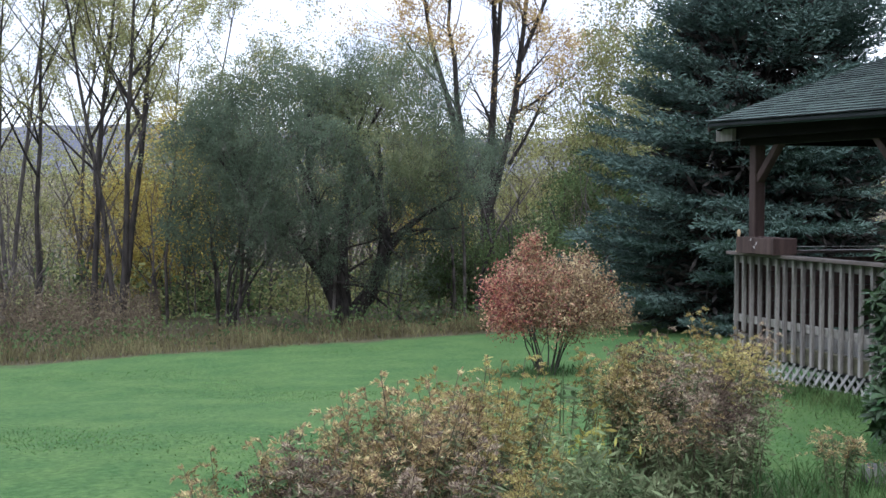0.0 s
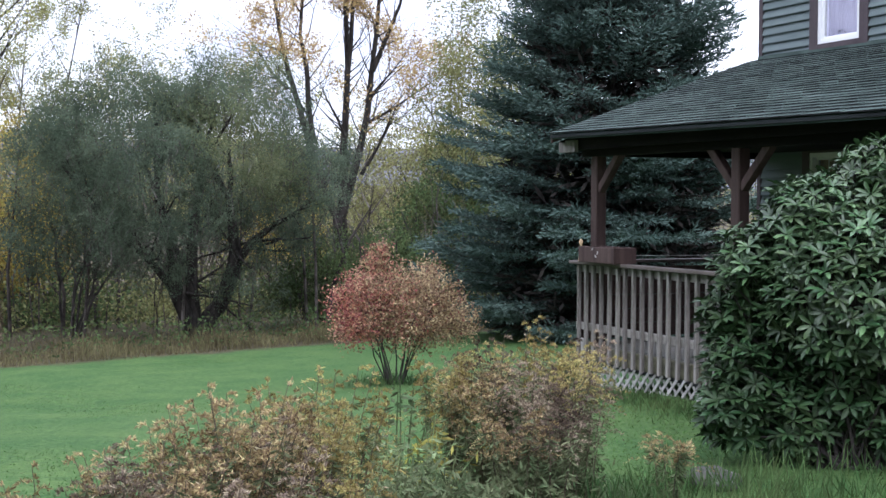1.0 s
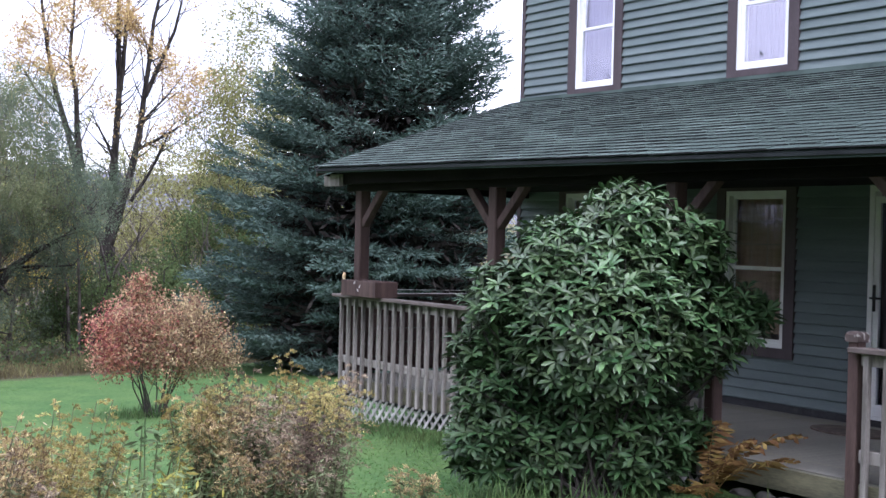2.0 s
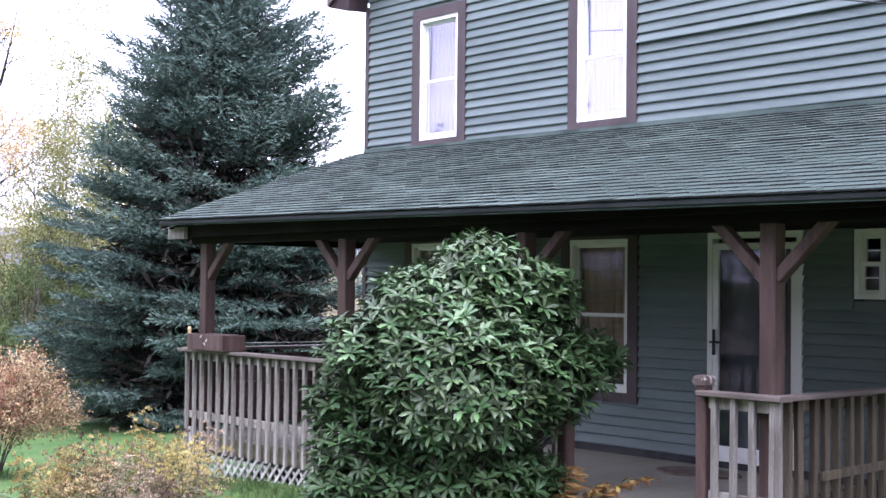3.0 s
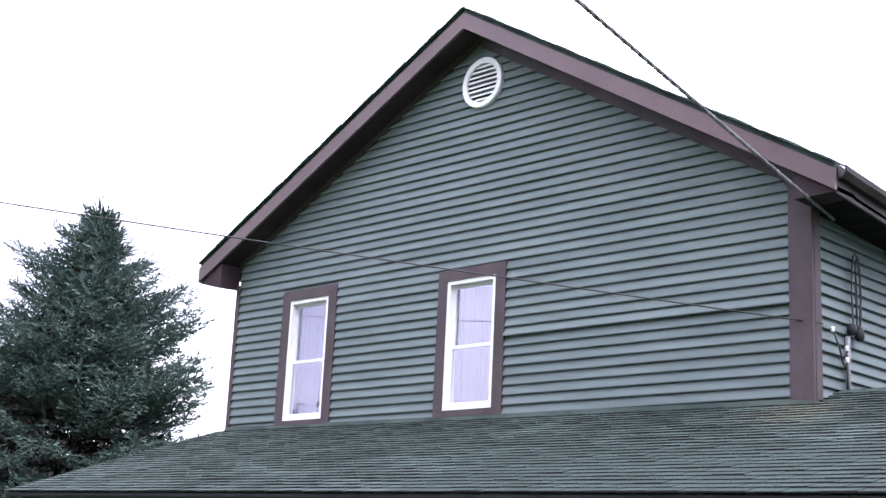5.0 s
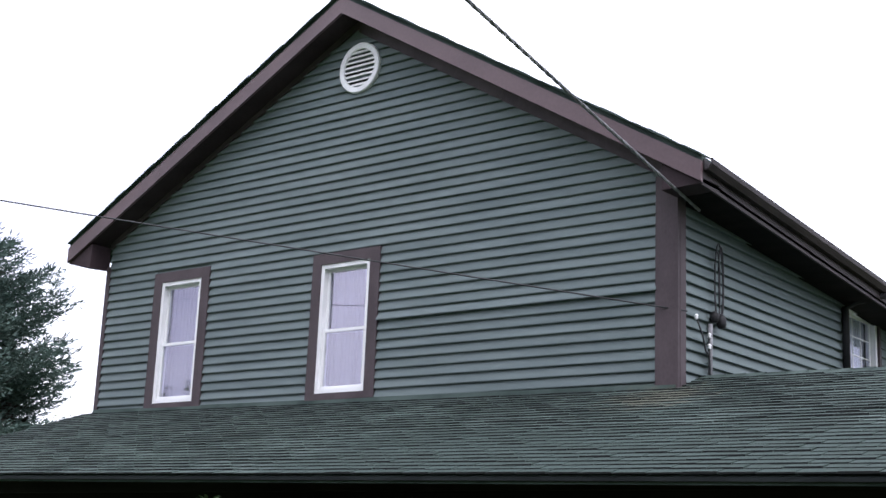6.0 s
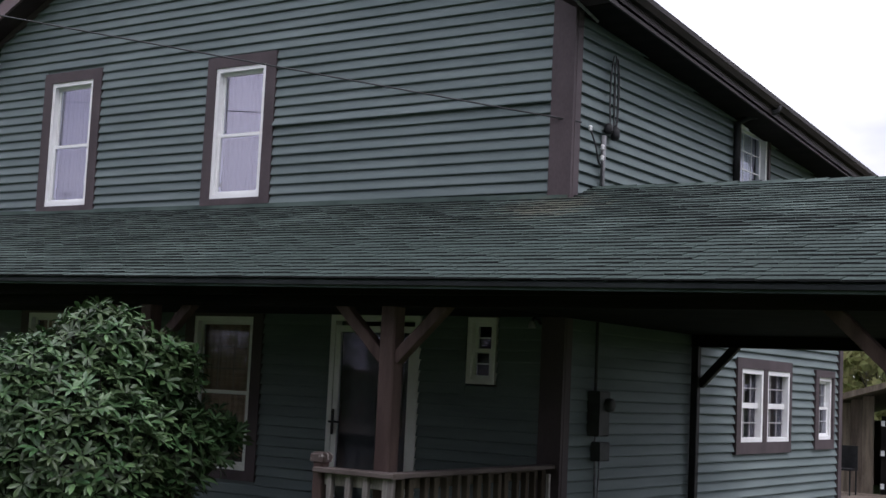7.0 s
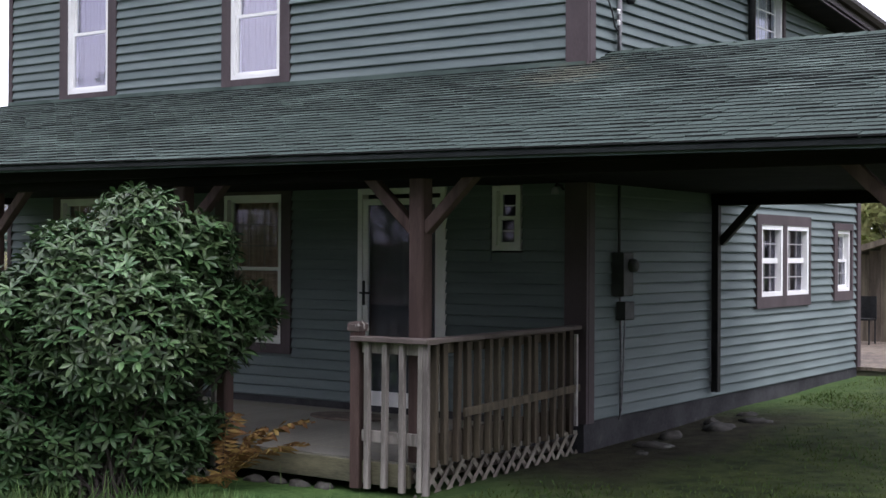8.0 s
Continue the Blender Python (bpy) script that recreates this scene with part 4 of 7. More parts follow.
def build_porch_roof():
    roof = thing("porch_roof", (0, 0, 0), "green asphalt shingled porch roof running on over the carport", "porch roof")
    b = Mesh()
    slab(b, ROOF_L, 0.0, EAVE_Y, 0.0, 0.06, -0.012)
    slab(b, 0.0, ROOF_R, EAVE_Y, RIDGE_Y, 0.06, -0.012)
    slab(b, 0.04, ROOF_R, RIDGE_Y, 3.35, 0.06, -0.012)
    part("roof_deck", b.leaned(DIP, ROOF_L), SHINGLE_S, roof)
    b = Mesh()
    b.bar((ROOF_L, EAVE_Y - 0.004, EAVE_Z - 0.042), (ROOF_R, EAVE_Y - 0.004, EAVE_Z - 0.036), 0.03, 0.034, 0.004)
    part("fascia", b.leaned(DIP, ROOF_L), DRIP, roof, "dark slate eave edging")
    # the front beam's end outside the shade, coloured pale as lit wood
    b = Mesh()
    b.bar((-8.20, -2.60, 2.475), (-7.84, -2.60, 2.475), 0.05, 0.135, 0.004)
    part("beam_end", b, DECKWOOD, roof, "weathered beam end in the lit, paler colour")
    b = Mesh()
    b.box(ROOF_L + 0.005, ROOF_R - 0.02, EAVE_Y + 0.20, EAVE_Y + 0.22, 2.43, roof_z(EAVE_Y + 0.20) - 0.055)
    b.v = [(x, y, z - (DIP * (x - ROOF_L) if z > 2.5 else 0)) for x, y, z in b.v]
    part("eave_board", b, BEAM, roof, "board closing the eave, blackened for its shade")
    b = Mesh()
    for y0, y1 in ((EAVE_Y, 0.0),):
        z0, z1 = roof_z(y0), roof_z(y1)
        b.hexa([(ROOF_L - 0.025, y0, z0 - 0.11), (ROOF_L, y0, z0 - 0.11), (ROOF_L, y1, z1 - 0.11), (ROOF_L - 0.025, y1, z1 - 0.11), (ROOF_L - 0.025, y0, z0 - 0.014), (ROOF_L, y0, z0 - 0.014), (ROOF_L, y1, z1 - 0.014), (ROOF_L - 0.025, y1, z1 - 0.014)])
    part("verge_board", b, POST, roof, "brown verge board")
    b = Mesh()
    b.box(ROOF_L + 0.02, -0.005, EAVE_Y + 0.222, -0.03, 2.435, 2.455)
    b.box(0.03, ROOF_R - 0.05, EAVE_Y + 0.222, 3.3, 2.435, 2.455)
    part("porch_ceiling", b, CEIL, roof, "boarded porch ceiling blackened for its shade")
    # the beams' near-black colour includes the shade under the roof
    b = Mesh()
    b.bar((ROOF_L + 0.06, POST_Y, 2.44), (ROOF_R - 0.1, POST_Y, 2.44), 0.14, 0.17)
    part("front_beam", b, BEAM, roof, "timber beam blackened for the porch shade")
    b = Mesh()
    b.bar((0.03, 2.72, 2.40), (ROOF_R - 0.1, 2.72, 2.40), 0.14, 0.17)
    part("rear_beam", b, BEAM, roof, "timber beam blackened for the porch shade")
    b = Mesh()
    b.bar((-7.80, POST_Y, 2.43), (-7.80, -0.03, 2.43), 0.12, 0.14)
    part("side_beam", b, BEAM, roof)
    # triangle that closes the left end above the ceiling
    b = Mesh()
    b.add([(ROOF_L + 0.04, EAVE_Y + 0.05, 2.52), (ROOF_L + 0.04, -0.03, 2.52), (ROOF_L + 0.04, -0.03, roof_z(-0.03) - 0.08), (ROOF_L + 0.06, EAVE_Y + 0.05, 2.52), (ROOF_L + 0.06, -0.03, 2.52), (ROOF_L + 0.06, -0.03, roof_z(-0.03) - 0.08)], [(0, 1, 2), (5, 4, 3), (0, 3, 4, 1), (1, 4, 5, 2), (2, 5, 3, 0)])
    b.add([(ROOF_R - 0.08, EAVE_Y + 0.05, 2.44), (ROOF_R - 0.08, 3.3, 2.44), (ROOF_R - 0.08, RIDGE_Y, roof_z(RIDGE_Y) - 0.24)], [(0, 1, 2)])
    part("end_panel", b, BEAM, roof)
    # flashing along the gable wall
    b = Mesh()
    b.hexa([(-W - 0.03, -0.05, roof_z(-0.05) + 0.004), (0.03, -0.05, roof_z(-0.05) + 0.004), (0.03, -0.036, roof_z(0) + 0.004), (-W - 0.03, -0.036, roof_z(0) + 0.004), (-W - 0.03, -0.05, roof_z(-0.05) + 0.012), (0.03, -0.05, roof_z(-0.05) + 0.012), (0.03, -0.036, roof_z(0) + 0.04), (-W - 0.03, -0.036, roof_z(0) + 0.04)])
    part("flashing", b.leaned(DIP, ROOF_L), SHINGLE_S, roof)
    return roof


def build_post(x, y, both=True, base=0.0):
    p = thing("porch_post", (x, y, base), "brown stained timber post with angled braces", "post", "posts along the porch")
    m = Mesh()
    m.bar((0, 0, 0), (0, 0, 2.37 - base), 0.132, 0.132, 0.012)
    part("shaft", m, POST, p)
    for s in (-1, 1):
        if s < 0 and not both:
            continue
        m = Mesh()
        m.bar((s * 0.055, 0, 1.98 - base), (s * 0.50, 0, 2.40 - base), 0.085, 0.085, 0.006)
        part("brace", m, POST, p)
    return p


def baluster_mesh(h, w=0.040):
    m = Mesh()
    m.bar((0, 0, 0), (0, 0, h), w, w, 0.004)
    return m.data("baluster")


def build_front_rail():
    r = thing("porch_railing", (0, 0, 0), "weathered grey wooden railing with brown cap", "railing", "porch railings")
    x0, x1 = -8.02, -2.12
    m = Mesh()
    m.bar((x0 - 0.03, RAIL_Y, RAIL - 0.018), (x1, RAIL_Y, RAIL - 0.018), 0.14, 0.036, 0.006)
    part("top_rail", m, RAILTOP, r, "flat brown cap rail")
    m = Mesh()
    m.bar((x0, RAIL_Y + 0.035, RAIL - 0.085), (x1, RAIL_Y + 0.035, RAIL - 0.085), 0.038, 0.085, 0.004)
    part("upper_rail", m, DECKWOOD, r)
    m = Mesh()
    m.bar((x0, RAIL_Y + 0.035, 0.44), (x1, RAIL_Y + 0.035, 0.44), 0.038, 0.085, 0.004)
    part("lower_rail", m, DECKWOOD, r)
    me = baluster_mesh(RAIL - 0.04 - 0.07)
    rnd = random.Random(7)
    n = int((x1 - x0) / 0.168)
    for i in range(n + 1):
        x = x0 + 0.10 + i * 0.168
        b = part("baluster", me, DECKWOOD, r)
        b.location = (x + rnd.uniform(-0.008, 0.008), RAIL_Y - 0.005, 0.07 + rnd.uniform(-0.012, 0.006))
        b.rotation_euler = (0, rnd.uniform(-0.008, 0.008), rnd.uniform(-0.1, 0.1))
    m = Mesh()
    m.bar((-2.00, RAIL_Y + 0.06, 0.02), (-2.00, RAIL_Y + 0.06, 1.17), 0.14, 0.11, 0.01)
    part("newel", m, POST, r, "dark brown newel post")
    # railing along the left end
    m = Mesh()
    m.bar((-8.02, RAIL_Y + 0.07, RAIL - 0.018), (-8.02, -0.05, RAIL - 0.018), 0.14, 0.036, 0.006)
    part("top_rail", m, RAILTOP, r)
    m = Mesh()
    for k in range(5):
        m.bar((-8.02, RAIL_Y + 0.07, 0.36 + 0.165 * k), (-8.02, -0.05, 0.36 + 0.165 * k), 0.03, 0.158, 0.004)
    part("end_panel", m, POST, r, "dark brown boarded end panel")
    c = thing("clothesline", (-7.86, -2.24, 1.235), "thin pale clothesline stretched along the porch end", "clothesline")
    part("strand", Mesh().tube([(0, 0, 0), (0, 0.7, -0.008), (0, 1.4, -0.012), (0, 2.2, 0)], 0.005, 5), LATTICE, c)


def build_corner_rail():
    """The short front railing right of the way in, and the long one that runs askew back to the wall."""
    r = thing("porch_railing", (0, 0, 0), "worn brown wooden railing with a capped newel", "railing", "porch railings")
    xa, xb, yb = -0.52, 0.10, RAIL_Y

    def side(y):
        """Where the end railing runs, from the front corner back to the wall."""
        return xb - 0.03 - 0.12 * (y - yb) / (-0.05 - yb)

    m = Mesh()
    m.bar((xa - 0.05, yb, RAIL - 0.02), (xb + 0.05, yb, RAIL - 0.02), 0.14, 0.038, 0.006)
    part("top_rail", m, RAILTOP, r, "flat brown cap rail")
    m = Mesh()
    m.bar((side(yb + 0.07), yb + 0.07, RAIL - 0.021), (side(-0.04), -0.045, RAIL - 0.021), 0.12, 0.036, 0.006)
    part("top_rail", m, RAILTOP, r, "flat brown cap rail")
    m = Mesh()
    m.bar((xa, yb + 0.035, RAIL - 0.085), (xb - 0.02, yb + 0.035, RAIL - 0.085), 0.038, 0.085, 0.004)
    part("upper_rail", m, DECKWOOD, r)
    m = Mesh()
    m.bar((side(yb + 0.06) - 0.045, yb + 0.06, RAIL - 0.085), (side(-0.05) - 0.045, -0.05, RAIL - 0.085), 0.034, 0.085, 0.004)
    part("upper_rail", m, RAILBROWN, r)
    m = Mesh()
    m.bar((xa, yb + 0.035, 0.43), (xb - 0.02, yb + 0.035, 0.43), 0.038, 0.09, 0.004)
    part("lower_rail", m, DECKWOOD, r)
    m = Mesh()
    m.bar((side(-2.0) + 0.040, -2.0, 0.60), (side(-0.06) + 0.040, -0.06, 0.63), 0.026, 0.065, 0.004)
    part("middle_rail", m, RAILBROWN, r)
    m = Mesh()
    m.bar((side(yb + 0.05) - 0.045, yb + 0.05, 0.36), (side(-0.06) - 0.045, -0.06, 0.36), 0.034, 0.20, 0.004)
    part("skirt_board", m, RAILBROWN, r, "mossy brown board behind the balusters")
    me = baluster_mesh(RAIL - 0.04 - 0.04, 0.044)
    for i, x in enumerate((-0.445, -0.285, -0.12, 0.045, 0.098)):
        b = part("baluster", me, DECKWOOD, r, "pale weathered baluster")
        b.location = (x, yb - 0.008, 0.04 + (0.02 if i % 2 else 0.0))
        b.rotation_euler = (0, 0.008 * (i % 2), 0.05 * i)
    rnd = random.Random(9)
    me2 = baluster_mesh(RAIL - 0.04 - 0.24, 0.050)
    for i in range(15):
        y = yb + 0.14 + i * 0.157 + rnd.uniform(-0.012, 0.012)
        b = part("baluster", me2, RAILBROWN, r)
        b.location = (side(y), y, 0.235 + rnd.uniform(-0.015, 0.005))
        b.rotation_euler = (rnd.uniform(-0.018, 0.018), 0, rnd.uniform(-0.25, 0.25))
    m = Mesh()
    cx, cy = xa - 0.055, yb + 0.035
    m.bar((cx, cy, 0.03), (cx, cy, 1.215), 0.088, 0.088, 0.008)
    newel = part("newel", m, POST, r, "dark brown newel post")
    m = Mesh()
    ring = []
    for half, z in ((0.046, 1.21), (0.058, 1.214), (0.058, 1.262), (0.050, 1.276), (0.030, 1.286)):
        ring += [(cx - half, cy - half, z), (cx + half, cy - half, z), (cx + half, cy + half, z), (cx - half, cy + half, z)]
    m.add(ring, [(4 * j + i, 4 * j + (i + 1) % 4, 4 * j + 4 + (i + 1) % 4, 4 * j + 4 + i) for j in range(4) for i in range(4)] + [(16, 17, 18, 19)])
    part("cap", m, CAPWOOD, newel, "square newel cap with a pale lichened top")
    m = Mesh()
    m.bar((side(-0.13) + 0.045, -0.13, 0.30), (side(-0.13) + 0.045, -0.13, 1.10), 0.03, 0.03, 0.003)
    part("wall_batten", m, LATTICE, r, "pale split batten at the wall")


def build_lattice(deck):
    rnd = random.Random(11)

    def panel(origin, along, length, z_top, z_bot, label, mat=LATTICE, step=0.135, w=0.034):
        """Crossed slats clipped to a rectangle of that length."""
        p = thing("lattice_panel", origin, label)
        p.parent = deck
        h = z_top - z_bot
        along = Vector(along)
        out = Vector((along.y, -along.x, 0))
        for sgn in (1, -1):
            s = -h
            while s < length + h:
                # the line from (s, 0) to (s + h * sgn, h), kept inside the panel
                a, b = (s, 0.0), (s + sgn * h, h)
                lo, hi = 0.0, 1.0
                dx = b[0] - a[0]
                t0, t1 = sorted(((0 - a[0]) / dx, (length - a[0]) / dx))
                lo, hi = max(lo, t0), min(hi, t1)
                if hi - lo > 0.06:
                    pa = along * (a[0] + dx * lo) + Vector((0, 0, z_bot + h * lo)) + out * (0.008 * sgn)
                    pb = along * (a[0] + dx * hi) + Vector((0, 0, z_bot + h * hi)) + out * (0.008 * sgn)
                    m = Mesh()
                    m.bar(pa, pb, 0.007, w, 0, up=out.cross(pb - pa))
                    part("slat", m, mat, p)
                s += step
        m = Mesh()
        m.bar(along * 0 + Vector((0, 0, z_top - 0.012)) - out * 0.012, along * length + Vector((0, 0, z_top - 0.012)) - out * 0.012, 0.02, 0.05, 0.003)
        part("edge_board", m, DARK, p)
        return p

    panel((-8.0, RAIL_Y + 0.05, 0), (1, 0, 0), 5.9, 0.06, -0.24, "pale crossed lattice under the porch front")
    panel((-0.05, -2.44, 0), (0, 1, 0), 2.4, 0.23, -0.04, "weathered tan crossed lattice under the porch end", TANLATTICE, 0.16, 0.038)
    for i, x in enumerate((-7.9, -5.32, -2.6)):
        ob = part("lattice_post", Mesh().bar((x, RAIL_Y + 0.03, -0.26), (x, RAIL_Y + 0.03, 0.30), 0.06, 0.03, 0.004), LATTICE, deck, "short pale board between lattice panels")


def build_deck():
    d = thing("porch_deck", (0, 0, 0), "grey painted board porch deck with a mossy front edge", "deck")
    n = 84
    w = (8.0 - 0.06) / n
    mats = [Mesh().box(-w / 2 + 0.0008, w / 2 - 0.0008, RAIL_Y + 0.06, -0.035, -0.03, 0).data("deck_board")]
    for i in range(n):
        b = part("deck_board", mats[0], FLOORW, d)
        b.location = (-7.98 + w * (i + 0.5), 0, DECK)
    m = Mesh()
    m.bar((-8.0, RAIL_Y + 0.055, 0.15), (-0.1, RAIL_Y + 0.055, 0.15), 0.04, 0.17, 0.004)
    part("rim_board", m, RIMWOOD, d, "mossy weathered rim board")
    m = Mesh()
    m.bar((-0.12, RAIL_Y + 0.075, 0.17), (-0.12, -0.03, 0.17), 0.03, 0.16, 0.004)
    part("rim_board", m, RAILBROWN, d)
    m = Mesh()
    m.box(-7.97, -0.14, -2.40, -0.05, 0.12, 0.22)
    part("joist_field", m, BEAM, d)
    return d


def build_porch_things():
    p = thing("planter_box", (-7.30, -2.51, RAIL), "dark brown wooden planter box on the rail", "planter box")
    m = Mesh()
    m.bar((-0.38, -0.13, 0.088), (0.38, -0.13, 0.088), 0.02, 0.175, 0.004)
    m.bar((-0.38, 0.13, 0.088), (0.38, 0.13, 0.088), 0.02, 0.175, 0.004)
    m.bar((-0.375, -0.12, 0.088), (-0.375, 0.12, 0.088), 0.02, 0.17, 0.004)
    m.bar((0.375, -0.12, 0.088), (0.375, 0.12, 0.088), 0.02, 0.17, 0.004)
    m.box(-0.37, 0.37, -0.12, 0.12, 0.002, 0.02)
    part("box_sides", m, POST, p)
    m = Mesh()
    m.box(-0.365, 0.365, -0.12, 0.12, 0.11, 0.15)
    part("potting_soil", m, BEAM, p)
    for i, (x, z, a) in enumerate(((-0.10, 0.135, 0.6), (-0.03, 0.085, -0.5), (0.02, 0.09, 0.9))):
        m = Mesh()
        m.leaves([(x, -0.143, z)], [(math.cos(a), 0, math.sin(a))], [(-math.sin(a), 0, math.cos(a))], 0.06, 0.028, 0.12)
        part("painted_leaf", m, LATTICE, p, "pale painted leaf motif")
    f = thing("rail_figurine", (-7.76, -2.50, RAIL + 0.001), "small cream garden ornament on the rail", "figurine")
    m = Mesh()
    m.turned((0, 0, 0), [(0.030, 0), (0.034, 0.02), (0.022, 0.05), (0.028, 0.11), (0.024, 0.155), (0.013, 0.18), (0.022, 0.205), (0.021, 0.23), (0.008, 0.25)])
    part("body", m, CREAM, f, "", True)
    f.location = (-7.785, -2.56, RAIL)
    m = thing("doormat", (-2.22, -0.52, DECK + 0.001), "oval woven brown doormat on the deck", "doormat")
    b = Mesh()
    k = 40
    for h, s in ((0.0, 1.0), (0.014, 0.985), (0.014, 0.9), (0.017, 0.86)):
        b.v += [(0.44 * s * math.cos(2 * math.pi * i / k), 0.27 * s * math.sin(2 * math.pi * i / k), h) for i in range(k)]
    b.n = len(b.v)
    b.f = [(j * k + i, j * k + (i + 1) % k, (j + 1) * k + (i + 1) % k, (j + 1) * k + i) for j in range(3) for i in range(k)] + [tuple(range(3 * k, 4 * k))]
    part("woven_pad", b, MAT, m)
    # porch lamp under the ceiling by the corner
    l = thing("porch_light", (-0.20, -0.035, 2.38), "small grey wall lamp on a bent arm under the porch ceiling", "wall lamp")
    b = Mesh()
    b.turned((0, -0.13, -0.05), [(0.030, 0), (0.036, 0.01), (0.026, 0.05), (0.012, 0.065)], 12)
    part("shade", b, METAL, l, "", True)
    b = Mesh()
    b.tube([(0, 0.03, -0.01), (0, -0.03, 0.025), (0, -0.10, 0.04), (0, -0.13, 0.012)], 0.012, 8)
    part("bracket", b, DARK, l)


def build_electric():
    e = thing("electric_meter", (0.034, 0.56, 1.40), "dark electric meter box with a glass meter on the siding", "electric meter")
    m = Mesh()
    m.bar((0.06, -0.10, 0.22), (0.06, 0.09, 0.22), 0.12, 0.40, 0.012)
    part("enclosure", m, METERBOX, e)
    m = Mesh()
    k = 20
    vs = []
    for r, x in ((0.062, 0.121), (0.062, 0.145), (0.055, 0.175), (0.035, 0.186)):
        vs += [(x, 0.04 + r * math.cos(2 * math.pi * i / k), 0.30 + r * math.sin(2 * math.pi * i / k)) for i in range(k)]
    m.add(vs, [(j * k + i, j * k + (i + 1) % k, (j + 1) * k + (i + 1) % k, (j + 1) * k + i) for j in range(3) for i in range(k)] + [tuple(range(3 * k, 4 * k))])
    part("meter_dome", m, METERBOX, e, "grey glass meter dome", True)
    m = Mesh()
    m.bar((0.05, -0.02, -0.115), (0.05, 0.16, -0.115), 0.09, 0.17, 0.008)
    part("switch_box", m, METERBOX, e, "small dark switch box")
    m = Mesh()
    m.tube([(0.03, 0.02, -1.05), (0.03, 0.03, -0.5), (0.03, 0.0, 0.02)], 0.012, 8)
    m.tube([(0.03, 0.10, -0.2), (0.03, 0.08, -0.5), (0.03, 0.06, -0.8), (0.04, 0.02, -1.02), (0.05, -0.05, -1.1)], 0.008, 8)
    part("conduit", m, CABLEG, e, "grey conduit", True)
    m = Mesh()
    m.tube([(0.03, -0.02, 0.42), (0.03, -0.02, 1.03)], 0.015, 8)
    part("upper_conduit", m, METERBOX, e, "", True)
    s = thing("service_mast", (0.024, 0.67, 3.6), "grey conduit mast with black looped cables", "service mast")
    m = Mesh()
    m.tube([(0.04, -0.15, -0.1), (0.04, -0.14, 0.52)], 0.022, 8)
    part("mast", m, CABLEG, s, "", True)
    m = Mesh()
    for j, (yc, hw, zc, hh) in enumerate(((0.02, 0.075, 0.92, 0.38), (0.05, 0.05, 0.93, 0.34), (-0.04, 0.05, 0.88, 0.33))):
        m.tube([(0.045 + 0.008 * j, yc + hw * math.sin(2 * math.pi * i / 24), zc + hh * math.cos(2 * math.pi * i / 24)) for i in range(25)], 0.0065, 5)
    part("cable_loop", m, CABLE, s, "black looped cable", True)
    m = Mesh()
    m.turned((0.06, -0.10, 0.54), [(0.03, 0), (0.045, 0.03), (0.04, 0.08), (0.015, 0.10)], 12)
    m.turned((0.08, 0.00, 0.50), [(0.03, 0), (0.045, 0.03), (0.04, 0.1), (0.01, 0.13)], 12)
    part("weatherhead", m, DARK, s, "black weatherhead", True)
    for y, z in ((-0.44, 0.51), (-0.20, 0.38), (-0.20, 0.28)):
        m = Mesh()
        m.turned((0.06, y, z), [(0.010, 0), (0.019, 0.010), (0.012, 0.024), (0.020, 0.036), (0.010, 0.048)], 12)
        part("insulator", m, WHITE, s, "white insulator", True)
    m = Mesh()
    m.tube([(0.06, -0.43, 0.52), (0.07, -0.34, 0.38), (0.06, -0.27, 0.26), (0.05, -0.16, 0.22)], 0.008, 6)
    m.tube([(0.06, -0.20, 0.42), (0.06, -0.19, 0.15), (0.05, -0.17, 0.02)], 0.007, 6)
    part("drop_wire", m, CABLE, s, "", True)

    def wire(name, label, a, b, sag, r, mat, twist=0):
        c = thing(name, a, label, "cable")
        a, b = Vector(a), Vector(b)
        k = 60 if not twist else 420
        m = Mesh()
        for strand in range(max(1, twist)):
            pts = []
            for i in range(k + 1):
                t = i / k
                p = a.lerp(b, t) - a
                p.z -= 4 * sag * t * (1 - t)
                if twist:
                    ph = t * 2 * math.pi * 70 + strand * 2 * math.pi / twist
                    p += Vector((math.cos(ph), 0, math.sin(ph))) * r * 0.9
                pts.append(p)
            m.tube(pts, r, 6)
        part("wire", m, mat, c, "", True)

    wire("telephone_wire", "thin black overhead wire fixed to the corner", (0.10, 0.04, 4.15), (-26.9, -13.6, 9.45), 0.10, 0.0075, CABLE)
    wire("service_cable", "twisted grey overhead service cable", (0.08, 0.30, 5.12), (3.84, -25.0, 7.2), 0.12, 0.0085, CABLEG, 3)


PORCH_ROOF = build_porch_roof()
for i, px in enumerate(POSTS):
    build_post(px, POST_Y, px > -7.5, DECK if px < 1 else gzf(px, POST_Y))
build_post(3.60, 2.72, True, gzf(3.6, 2.72))
b = thing("wall_post", (0.085, 2.66, BASE + 0.05), "black painted post against the side wall with a brace", "post")
part("shaft", Mesh().bar((0, 0, 0), (0, 0, 2.27 - BASE), 0.075, 0.08, 0.006), DARK, b)
part("brace", Mesh().bar((0.03, 0.04, 1.55), (0.46, 0.04, 2.0), 0.07, 0.08, 0.005), DARK, b)
build_front_rail()
build_corner_rail()
build_lattice(build_deck())
build_porch_things()
build_electric()


